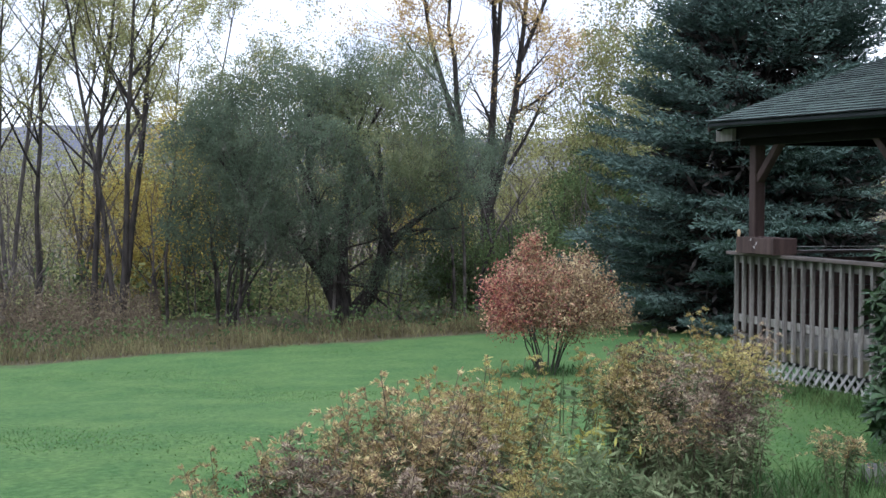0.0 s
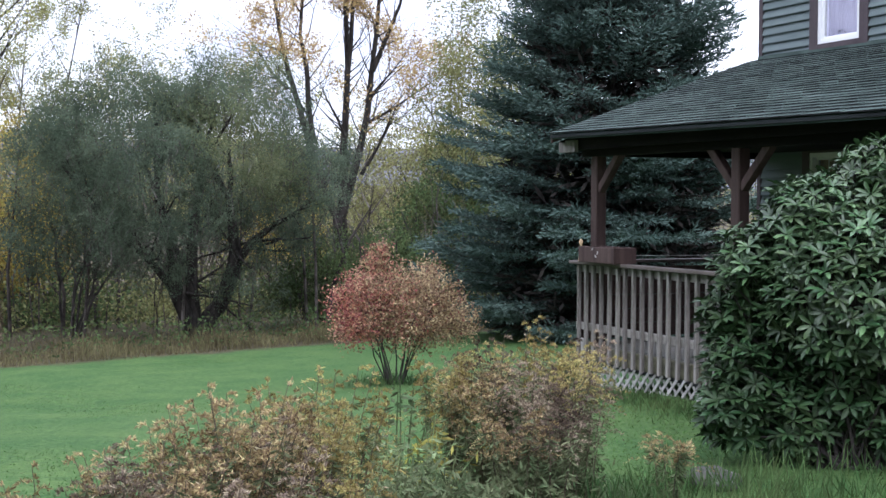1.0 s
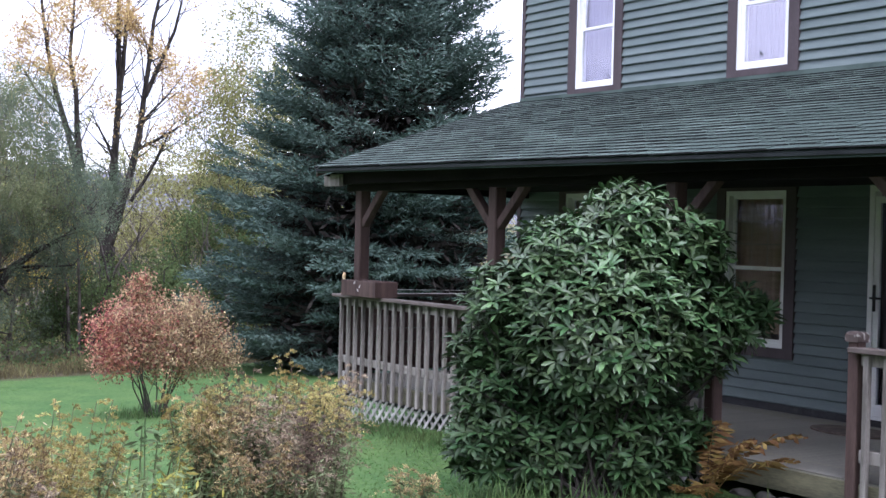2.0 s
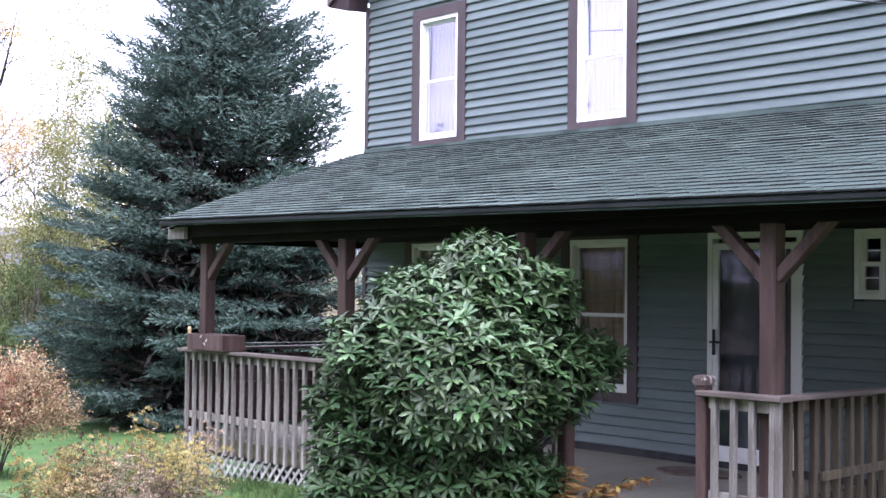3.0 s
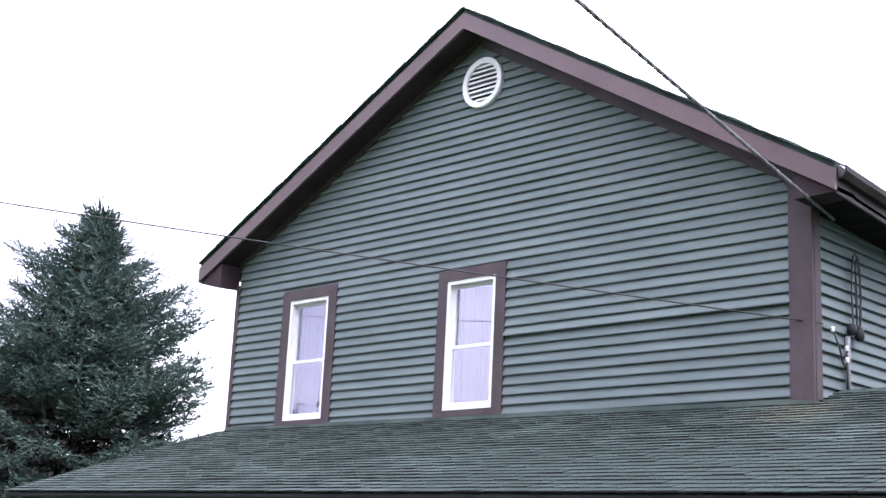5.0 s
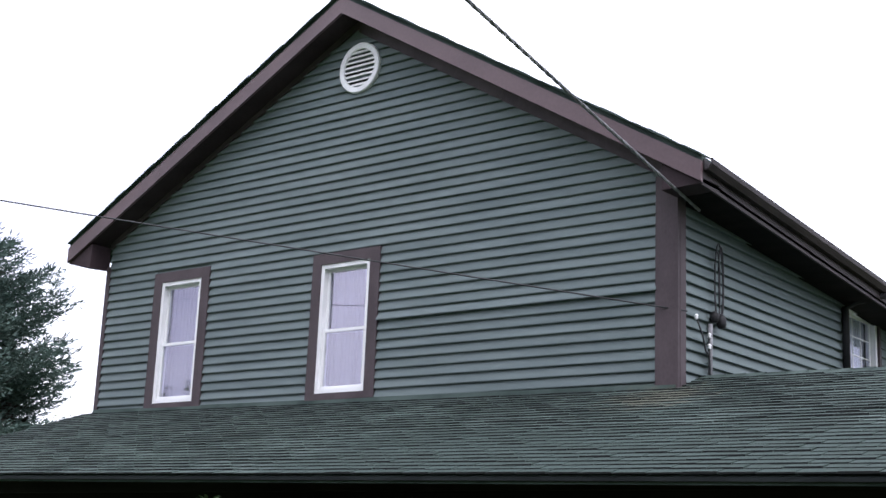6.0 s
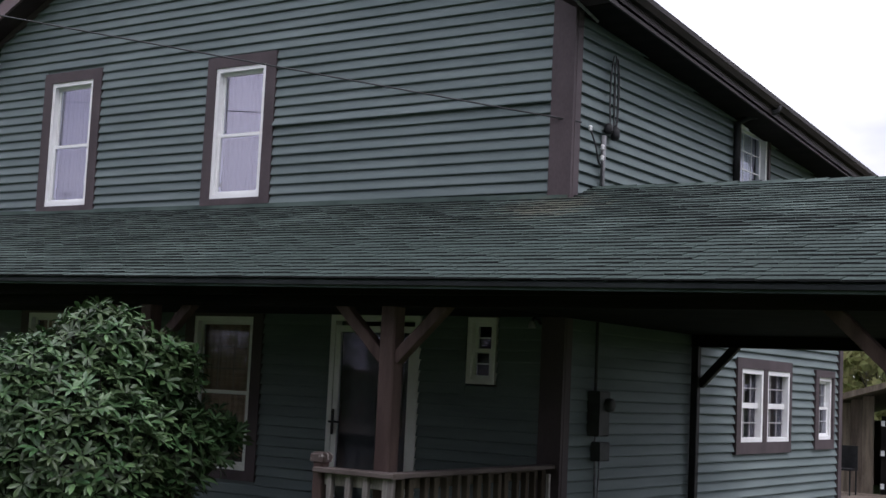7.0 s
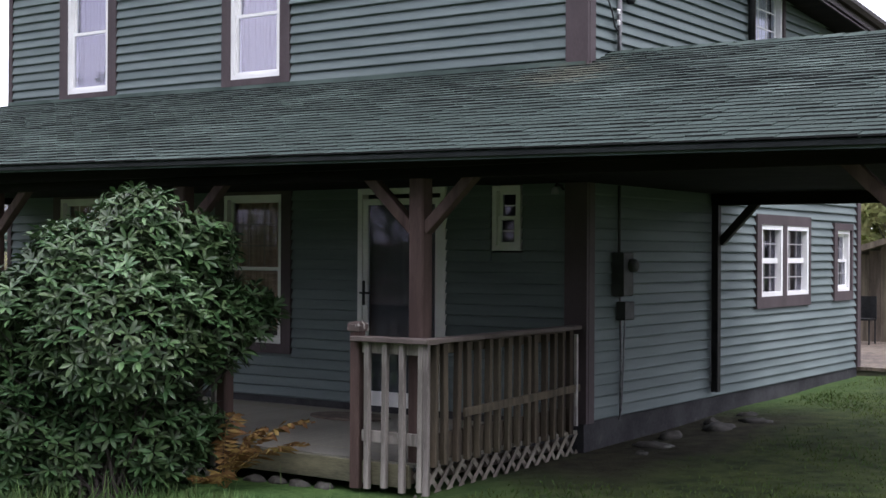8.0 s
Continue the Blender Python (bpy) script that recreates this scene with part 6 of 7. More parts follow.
def build_red_shrub():
    t = Tree(33)
    rng = t.rng
    for k in range(14):
        a = 2 * math.pi * k / 14 + rng.uniform(-0.2, 0.2)
        t.limb((0.10 * math.cos(a), 0.10 * math.sin(a), 0), (0.36 * math.cos(a), 0.36 * math.sin(a), 1), rng.uniform(1.0, 1.35), 0.012, 2, 0.11, 0.04, 5, 0.75, 0.45, 0.3, 5)
    blobs = [(0.0, -0.45, 1.12, 0.42, 500), (0.1, 0.05, 1.22, 0.48, 700), (0.0, 0.48, 1.10, 0.44, 560), (-0.3, -0.2, 1.0, 0.5, 420), (0.2, 0.75, 0.82, 0.32, 260), (0.2, -0.62, 0.82, 0.30, 220), (0.35, 0.1, 0.85, 0.45, 420), (0.0, -0.30, 1.62, 0.17, 110), (0.1, -0.24, 1.78, 0.10, 50), (0.0, 0.52, 1.50, 0.14, 50)]
    c = np.concatenate([np.array([x, y, z]) + random_dirs(rng, n) * (r * rng.uniform(0.2, 1.22, (n, 1)) ** 0.7) * [1, 1, 0.85] for x, y, z, r, n in blobs])
    c = c[c[:, 2] > 0.44]
    cc = np.repeat(c, 8, axis=0) + rng.normal(size=(len(c) * 8, 3)) * 0.06
    ln = 0.042 * rng.uniform(0.6, 1.3, len(cc))
    red = rng.uniform(size=len(cc)) < np.clip(0.38 - 0.70 * (cc[:, 1] + 0.2), 0.04, 0.85)
    sets = []
    for nm, sel, mat in (("red_foliage", red, LEAF_RED), ("tan_foliage", ~red, LEAF_BROWN)):
        q = cc[sel]
        sets.append((nm, Mesh().leaves(q, random_dirs(rng, len(q)), random_dirs(rng, len(q)), ln[sel], ln[sel] * 0.5), mat))
    plant("blueberry_shrub", spot(-10.85, -3.60, 0.03), "rounded pink-red autumn shrub on the lawn", "shrub", t, sets, BARKGREY)


def build_rhododendron():
    rng = np.random.default_rng(44)
    ob = thing("rhododendron", spot(-2.30, -3.36, 0.02), "large glossy green rhododendron before the porch", "shrub")
    view = np.array([-0.793, 0.603, 0.0])
    right = np.array([0.603, 0.793, 0.0])
    zb = gzf(-2.30, -3.36)
    # lobes: offset to the side, depth, height, radius
    lobes = [(0.22, 0.05, 1.91, 0.42), (-0.28, -0.05, 1.63, 0.43), (-0.68, 0.0, 1.36, 0.34), (0.03, 0.0, 1.23, 0.74), (0.70, 0.1, 1.83, 0.28), (0.66, 0.05, 1.23, 0.44), (1.06, 0.25, 1.32, 0.26), (1.26, 0.3, 1.34, 0.13), (-0.02, 0.0, 0.66, 0.48), (-0.44, 0.0, 0.89, 0.36), (0.28, 0.0, 0.38, 0.46), (0.70, 0.1, 0.42, 0.20), (-0.74, -0.05, 0.62, 0.34), (-0.38, -0.05, 0.30, 0.36), (-0.85, 0.05, 1.00, 0.26), (-0.82, -0.15, 0.32, 0.28)]
    cen = np.array([right * u + view * v + [0, 0, z - zb] for u, v, z, r in lobes])
    rad = np.array([l[3] for l in lobes])
    pts, nor = [], []
    # an open outer layer of whorls, then a closer inner one
    for want, near, lo, hi in ((1150, 0.086, 0.0, 0.05), (2000, 0.058, 0.08, 0.26)):
        for k in range(60000):
            if len(pts) >= want:
                break
            i = rng.choice(len(lobes), p=rad ** 2 / (rad ** 2).sum())
            d = random_dirs(rng, 1, 0.25)[0]
            deep = rng.uniform(lo, hi)
            p = cen[i] + d * (rad[i] - deep)
            q = np.linalg.norm(p - cen, axis=1) - rad
            if q.min() < -0.10 - deep or p[2] < 0.04:
                continue
            if pts and np.min(np.linalg.norm(np.array(pts) - p, axis=1)) < near:
                continue
            pts.append(p)
            nor.append(d)
    pts, nor = np.array(pts), np.array(nor)

    def whorl(seed):
        """A ring of long drooping leaves round a shoot that points up z."""
        g = np.random.default_rng(seed)
        m = Mesh()
        n = int(g.integers(7, 11))
        for k in range(n):
            a = 2 * math.pi * k / n + g.normal() * 0.15
            tilt = g.uniform(0.15, 0.95)
            o = Vector((math.cos(a), math.sin(a), 0))
            s = Vector((-math.sin(a), math.cos(a), 0))
            L, w = g.uniform(0.090, 0.130), g.uniform(0.028, 0.037)
            row = []
            for t, ww in ((0.08, 0.14), (0.34, 0.78), (0.70, 0.96), (1.0, 0.12)):
                c = o * (L * t) + Vector((0, 0, L * (tilt * t - 0.30 * t * t)))
                lift = 0.22 * w * ww
                row += [c - s * (w * ww / 2) + Vector((0, 0, lift)), c, c + s * (w * ww / 2) + Vector((0, 0, lift))]
            m.add(row, [q for j in range(3) for q in ((3 * j, 3 * j + 1, 3 * j + 4, 3 * j + 3), (3 * j + 1, 3 * j + 2, 3 * j + 5, 3 * j + 4))])
        return m

    base = [whorl(100 + k) for k in range(6)]
    meshes = [b.data("leaf_whorl", True) for b in base]
    stems = Mesh()
    rest = Mesh()
    order = np.argsort(pts @ view - 0.25 * pts[:, 2])
    for rank, i in enumerate(order):
        up = unit(nor[i] * 0.70 + np.array([0, 0, 0.80]) + rng.normal(size=3) * 0.18)
        q = Vector(up).to_track_quat("Z", "Y").to_matrix().to_4x4() @ Matrix.Rotation(rng.uniform(0, 6.28), 4, "Z")
        sc = rng.uniform(0.8, 1.15)
        mx = Matrix.Translation(pts[i]) @ q @ Matrix.Scale(sc, 4)
        k = int(rng.integers(0, 6))
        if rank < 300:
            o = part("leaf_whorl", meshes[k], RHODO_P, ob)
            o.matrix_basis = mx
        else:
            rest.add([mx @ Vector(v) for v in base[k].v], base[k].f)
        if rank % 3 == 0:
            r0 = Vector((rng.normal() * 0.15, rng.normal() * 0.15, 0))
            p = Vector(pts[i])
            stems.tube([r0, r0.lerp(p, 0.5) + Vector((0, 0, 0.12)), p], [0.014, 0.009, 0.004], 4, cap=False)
    # all but the nearest whorls wear the shade-darkened green
    part("inner_leaves", rest, RHODO_SHADE, ob, "", True, "stuff")
    part("stem_framework", stems, BARK, ob, "", False, "stuff")
    # deep inner foliage, in the same shade-darkened green
    n = 3600
    i = rng.choice(len(lobes), n)
    c = cen[i] + random_dirs(rng, n) * (rad[i] * rng.uniform(0.3, 0.86, n))[:, None]
    c = c[c[:, 2] > 0.05]
    part("deep_leaves", Mesh().leaves(c, random_dirs(rng, len(c)), random_dirs(rng, len(c)), rng.uniform(0.1, 0.15, len(c)), 0.042), RHODO_SHADE, ob, "", False, "stuff")


def goldenrod(rng, stems, leaves, plumes, dry, x, y, h, lean, away):
    """One dry goldenrod plant: leaning stem, drooping narrow leaves, and a pyramid of arching feathered sprays."""
    z = gzf(x, y)
    a = away + rng.normal() * 0.5
    bend = np.array([math.cos(a), math.sin(a), 0]) * lean
    pts = [np.array([x, y, z]) + bend * h * (t ** 2) + np.array([0, 0, h * t * (1 - 0.10 * lean * t)]) for t in np.linspace(0, 1, 6)]
    stems.tube(pts, [0.0045, 0.004, 0.0035, 0.003, 0.002, 0.0015], 4, cap=False)
    P = np.array(pts)

    def on(t):
        k = np.clip(t * 5, 0, 4.999)
        i = k.astype(int)
        f = (k - i)[:, None]
        return P[i] * (1 - f) + P[i + 1] * f

    n = int(rng.integers(80, 110))
    t = rng.uniform(0.12, 0.86, n)
    d = random_dirs(rng, n)
    d[:, 2] = d[:, 2] * 0.3 - 0.35
    leaves.leaves(on(t), d, random_dirs(rng, n), rng.uniform(0.04, 0.085, n), rng.uniform(0.008, 0.014, n))
    n = 5
    d = random_dirs(rng, n)
    d[:, 2] = d[:, 2] * 0.4 + 0.1
    dry.leaves(on(rng.uniform(0.5, 0.98, n)) + d * 0.03, d, random_dirs(rng, n), rng.uniform(0.022, 0.050, n), rng.uniform(0.005, 0.009, n), 0.15)
    # sprays in tiers, long below and short at the tip, nodding at their ends
    k = int(rng.integers(9, 14))
    tt = np.linspace(0.62, 0.99, k) + rng.normal(size=k) * 0.008
    root = on(tt)
    ang = np.arange(k) * 2.4 + rng.normal(size=k) * 0.4 + away
    ln = (0.040 + 0.150 * np.clip(1.0 - tt, 0, 1) / 0.38) * rng.uniform(0.7, 1.2, k)
    out = np.stack([np.cos(ang), np.sin(ang), np.full(k, 0.55)], 1)
    m = 16
    u = np.tile(np.linspace(0.06, 1, m), k)
    idx = np.repeat(np.arange(k), m)
    c = root[idx] + out[idx] * (ln[idx] * u)[:, None] + np.array([0, 0, -1]) * (0.62 * ln[idx] * u ** 2)[:, None]
    d = out[idx] * 0.7 + np.array([0, 0, -1.0]) * (0.9 * u)[:, None]
    c = np.repeat(c, 2, axis=0) + rng.normal(size=(len(c) * 2, 3)) * 0.004
    d = np.repeat(d, 2, axis=0) + rng.normal(size=c.shape) * 0.40 + [0, 0, 0.60]
    plumes.leaves(c, d, random_dirs(rng, len(c)), rng.uniform(0.014, 0.030, len(c)), rng.uniform(0.0042, 0.0078, len(c)))


def build_weeds():
    """Clumps of dry goldenrod in the unmown bed: place, spread, height, count, plume colour."""
    lawn_end = [
        (-0.50, -9.30, 0.06, 0.80, 4, PLUME), (0.02, -9.08, 0.12, 0.86, 13, PLUME_GREY), (-0.08, -8.96, 0.13, 0.92, 13, PLUME), (-0.14, -8.80, 0.14, 0.98, 14, PLUME), (0.16, -8.78, 0.15, 0.82, 12, PLUME_GREY),
        (-0.32, -8.62, 0.11, 1.04, 11, PLUME), (-0.34, -8.50, 0.12, 1.15, 16, PLUME), (-0.45, -8.34, 0.12, 1.09, 14, PLUME), (-0.08, -8.42, 0.15, 0.92, 11, PLUME_GREY), (-0.66, -8.14, 0.10, 0.94, 9, PLUME),
        (-0.90, -8.00, 0.12, 1.08, 13, PLUME_GOLD), (-0.95, -7.84, 0.12, 1.08, 12, PLUME_GOLD), (-0.70, -8.12, 0.14, 0.94, 11, PLUME_GOLD), (-0.22, -8.12, 0.14, 0.78, 9, PLUME_GOLD),
    ]
    porch_end = [
        (-2.46, -6.54, 0.11, 0.97, 15, PLUME_GOLD), (-2.36, -6.40, 0.12, 0.97, 16, PLUME), (-2.34, -6.24, 0.14, 1.00, 16, PLUME_GREY), (-2.20, -6.08, 0.13, 0.86, 14, PLUME_GREY), (-2.56, -5.94, 0.14, 1.04, 13, PLUME_GOLD),
        (-2.64, -5.66, 0.12, 1.06, 13, PLUME_GOLD), (-2.38, -5.62, 0.13, 1.00, 14, PLUME_GOLD), (-2.78, -5.44, 0.12, 1.02, 10, PLUME_GREY), (-1.96, -5.86, 0.14, 0.84, 12, PLUME_GREY), (-1.76, -6.12, 0.15, 0.70, 11, PLUME_GREY),
        (-1.78, -6.36, 0.12, 0.66, 8, PLUME), (-1.72, -5.32, 0.07, 0.46, 4, PLUME),
    ]
    for j, (x, y, s, h, n, mat) in enumerate(lawn_end + porch_end):
        rng = np.random.default_rng(300 + j)
        st, lv, pl, dr = Mesh(), Mesh(), Mesh(), Mesh()
        for k in range(n):
            away, r = rng.uniform(0, 6.28), s * math.sqrt(rng.uniform())
            px, py = x + r * math.cos(away), y + r * math.sin(away)
            goldenrod(rng, st, lv, pl, dr, px, py, h * rng.uniform(0.88, 1.12) * (1.03 - 0.16 * r / s), 0.05 + 0.16 * r / s, away)
        word = {PLUME: "ochre", PLUME_GREY: "grey-brown", PLUME_GOLD: "golden"}[mat]
        ob = thing("goldenrod_clump", (0, 0, 0), f"dry goldenrod clump with {word} seed plumes", "weeds", "weeds in the unmown bed")
        part("stem_mass", st, WEEDSTEM, ob, "", False, "stuff")
        part("leaf_mass", lv, WEEDLEAF, ob, "", False, "stuff")
        part("seed_plume", pl, mat, ob, "", False, "stuff")
        part("dry_leaf_mass", dr, DRYLEAF, ob, "", False, "stuff")
    # low undergrowth between the clumps
    rng = np.random.default_rng(77)
    n = 11000
    y = rng.uniform(-9.2, -5.6, n)
    x = -0.05 - 0.68 * (y + 9.1) + rng.normal(size=n) * 0.22
    top = 0.36 + 0.10 * np.sin(y * 5.0) + 0.08 * np.sin(x * 7 + y * 3)
    c = np.stack([x, y, gz(x, y) + rng.uniform(0.0, 1.0, n) ** 1.2 * top], 1)
    d = random_dirs(rng, len(c), 0.5)
    m = Mesh().leaves(c, d, random_dirs(rng, len(c)), rng.uniform(0.04, 0.10, len(c)), rng.uniform(0.010, 0.020, len(c)))
    ob = part("weed_undergrowth", m, WEEDLEAF, None, "low faded green weeds between the clumps", False, "stuff")
    tagged(ob, category="weeds")
    # low leafy green weeds in the gap between the clumps
    for j, (x, y, h, mat) in enumerate(((-1.72, -7.32, 0.60, PALEWEED), (-1.95, -7.10, 0.62, PALEWEED), (-2.16, -6.86, 0.66, YELLOWWEED), (-1.85, -6.85, 0.54, PALEWEED), (-1.50, -7.18, 0.52, PALEWEED), (-2.26, -6.72, 0.56, YELLOWWEED), (-1.35, -7.48, 0.58, PALEWEED))):
        g = np.random.default_rng(540 + j)
        ob = thing("leafy_weed", (x, y, gzf(x, y)), "leafy pale green weed between the dry clumps" if mat is PALEWEED else "yellowing leafy weed between the dry clumps", "weed", "leafy weeds")
        st, lv = Mesh(), Mesh()
        for k in range(7):
            o = np.array([g.normal() * 0.14, g.normal() * 0.14, h * g.uniform(0.75, 1.05)])
            b = np.array([g.normal() * 0.05, g.normal() * 0.05, 0])
            st.tube([b, b + (o - b) * 0.5, o], [0.005, 0.004, 0.002], 4, cap=False)
            n = 26
            t = g.uniform(0.2, 1, n)[:, None]
            d = random_dirs(g, n)
            d[:, 2] = d[:, 2] * 0.4 - 0.15
            lv.leaves(b + (o - b) * t, d, random_dirs(g, n), g.uniform(0.05, 0.10, n), g.uniform(0.012, 0.024, n), 0.1)
        part("stem_mass", st, PALEWEED, ob, "", False, "stuff")
        part("leaf_mass", lv, mat, ob, "", False, "stuff")
    # pale tall stalks
    for j, (x, y, h) in enumerate(((-2.20, -6.98, 0.88), (-2.08, -7.06, 0.84), (-2.42, -6.84, 0.80), (-1.95, -7.20, 0.72), (-2.5, -6.74, 0.66))):
        ob = thing("weed_stalk", (x, y, gzf(x, y)), "thin pale green weed stalk with small leaves", "weed", "weed stalks")
        g = np.random.default_rng(500 + j)
        m = Mesh().tube([(0, 0, 0), (0.02, 0.01, h * 0.5), (0.03 + 0.05 * j, 0.0, h)], [0.007, 0.006, 0.003], 5)
        part("stem", m, WEEDLEAF, ob)
        k = 22
        z = g.uniform(0.1, 1.0, k)
        c = np.stack([0.03 * z, 0 * z, z * h], 1)
        d = random_dirs(g, k)
        d[:, 2] = d[:, 2] * 0.3 - 0.2
        part("leaves", Mesh().leaves(c, d, random_dirs(g, k), g.uniform(0.06, 0.13, k), g.uniform(0.018, 0.035, k), 0.1), WEEDLEAF, ob)


def build_ferns():
    """Dying ferns: a few long arching fronds each, with narrow separate leaflets."""
    rng = np.random.default_rng(60)
    # place, then fronds: heading, length, rise, lie
    ferns = [
        (-1.70, -2.80, [(1.6, 0.74, 1.35, 0.25), (-0.2, 0.62, 1.0, 0.6)]),
        (-1.58, -2.84, [(0.6, 0.92, 1.05, 0.72), (0.15, 0.84, 0.85, 0.85), (-0.9, 0.62, 0.55, 0.8), (2.4, 0.6, 1.1, 0.5), (0.95, 0.70, 1.2, 0.45), (-0.35, 0.66, 0.95, 0.6), (0.35, 0.72, 1.15, 0.4), (-1.5, 0.5, 0.5, 0.8)]),
    ]
    for x, y, fronds in ferns:
        ob = thing("fern", spot(x, y, 0.0), "orange-brown dying fern beside the step", "fern", "ferns by the step")
        for a, L, rise, lie in fronds:
            o = np.array([math.cos(a), math.sin(a), 0])
            sd = np.array([-math.sin(a), math.cos(a), 0])
            n = 17
            t = np.linspace(0.28, 1, n)
            c = o * (L * lie * t ** 1.3)[:, None] + np.array([0, 0, 1]) * (L * (rise * t - 0.45 * rise * t ** 2.4))[:, None]
            w = (0.04 + 0.13 * np.sin(np.pi * (0.18 + 0.78 * (t - 0.28) / 0.72))) * L / 0.7
            m = Mesh()
            for sg in (-1, 1):
                m.leaves(c, np.tile(sd * sg, (n, 1)) + o * 0.5 + rng.normal(size=(n, 3)) * 0.16 + [0, 0, -0.15], np.tile([0.0, 0.0, 1.0], (n, 1)) + o + rng.normal(size=(n, 3)) * 0.3, w * rng.uniform(0.75, 1.1, n), 0.038, 0.12)
            m.tube([(0, 0, 0), tuple(c[0]), tuple(c[n // 2]), tuple(c[-1])], [0.004, 0.004, 0.003, 0.001], 4)
            part("frond", m, FERN, ob)


def blades(rng, x, y, h, w, lean=0.5):
    """Grass blades as narrow upright leaves."""
    n = len(x)
    c = np.stack([x, y, gz(x, y) - 0.01], 1)
    d = rng.normal(size=(n, 3)) * lean * 0.5
    d[:, 2] = 1
    return Mesh().leaves(c, d, random_dirs(rng, n), h, w)


def build_grass():
    rng = np.random.default_rng(8)
    xs, ys = [], []
    for x0, x1, y0, y1, n, fall in ((2, -19, -12, -2.6, 112000, 2.0), (0.9, 7, -4.5, 8, 34000, 1.0), (0.2, 2.2, 3.2, 8, 8000, 1.0)):
        xs.append(x0 + (x1 - x0) * rng.uniform(0, 1, n) ** fall)
        ys.append(rng.uniform(y0, y1, n))
    x, y = np.concatenate(xs), np.concatenate(ys)
    x, y = x + rng.normal(size=len(x)) * 0.7, y + rng.normal(size=len(x)) * 0.7
    k = (y < -2.9) | ((x > 0.25) & (y < 7.6))
    x, y = x[k], y[k]
    k = (x + 0.2 * y > -18.2) & ~((np.abs(x - 0.4) < 0.65 + 0.2 * np.sin(3 * y)) & (np.abs(y - 0.9) < 2.0)) & (np.hypot(x - 5.7, y + 10) > 2.5)
    x, y = x[k], y[k]
    near_wall = x > 0
    patch = np.sin(x * 2.3 + 1.1 * np.sin(y * 1.7)) * np.sin(y * 2.9 + x)
    for nm, sel, mat, lab, lean in (("lawn_grass", ~near_wall, GRASS, "short mown green lawn grass", 3.0), ("rough_grass", near_wall, ROUGHGRASS, "rough patchy grass beside the house", 1.2)):
        a, b = x[sel], y[sel]
        h = rng.uniform(0.02, 0.045, len(a)) * (1 - 0.6 * np.clip((-a - 3) / 7, 0, 1)) * (1.3 + 0.6 * patch[sel] if nm == "rough_grass" else 1)
        m = blades(rng, a, b, h, rng.uniform(0.006, 0.012, len(a)), lean)
        tagged(part(nm, m, mat, None, lab, False, "stuff"), category="grass")
    # long grass by the lattice, the porch corner and the bed
    xs = np.concatenate([rng.uniform(-8.3, -3.0, 3400), rng.uniform(-3.4, 0.2, 1500), rng.uniform(-2.2, 0.6, 2600), rng.normal(-10.85, 0.35, 500)])
    ys = np.concatenate([-2.75 - np.abs(rng.normal(size=3400)) * 0.30, -3.2 - np.abs(rng.normal(size=1500)) * 0.3, rng.normal(size=2600) * 0.6 - 5.0, rng.normal(-3.60, 0.35, 500)])
    hh = rng.uniform(0.10, 0.34, len(xs))
    hh[:3400] *= 0.5
    hh[3400:4900] *= 0.45
    hh[-500:] *= 0.6
    tagged(part("long_grass", blades(rng, xs, ys, hh, rng.uniform(0.006, 0.012, len(xs)), 0.8), TALLGRASS, None, "long unmown grass along the porch foot", False, "stuff"), category="grass")
    # dead grass and low brush at the wood's edge
    n = 18000
    y = rng.uniform(-16, 5, n)
    x = -19.0 - 0.2 * y - np.abs(rng.normal(size=n)) * 2.2
    h = rng.uniform(0.08, 0.42, n) * (0.5 + 0.5 * np.sin(y * 1.3) ** 2)
    tagged(part("dead_grass", blades(rng, x, y, h, rng.uniform(0.010, 0.022, n), 0.7), DRYGRASS, None, "tan dead grass along the wood's edge", False, "stuff"), category="grass")
    n = 3000
    x, y = rng.uniform(-21.5, -19.2, n), rng.uniform(-13, 5, n)
    x = x - 0.2 * y
    c = np.stack([x, y, gz(x, y) + rng.uniform(0.05, 0.6, n)], 1)
    m = Mesh().leaves(c, random_dirs(rng, n), random_dirs(rng, n), rng.uniform(0.06, 0.12, n), 0.05)
    tagged(part("edge_weeds", m, LEAF_GREEN, None, "low dark green weeds along the wood's edge", False, "stuff"), category="weeds")


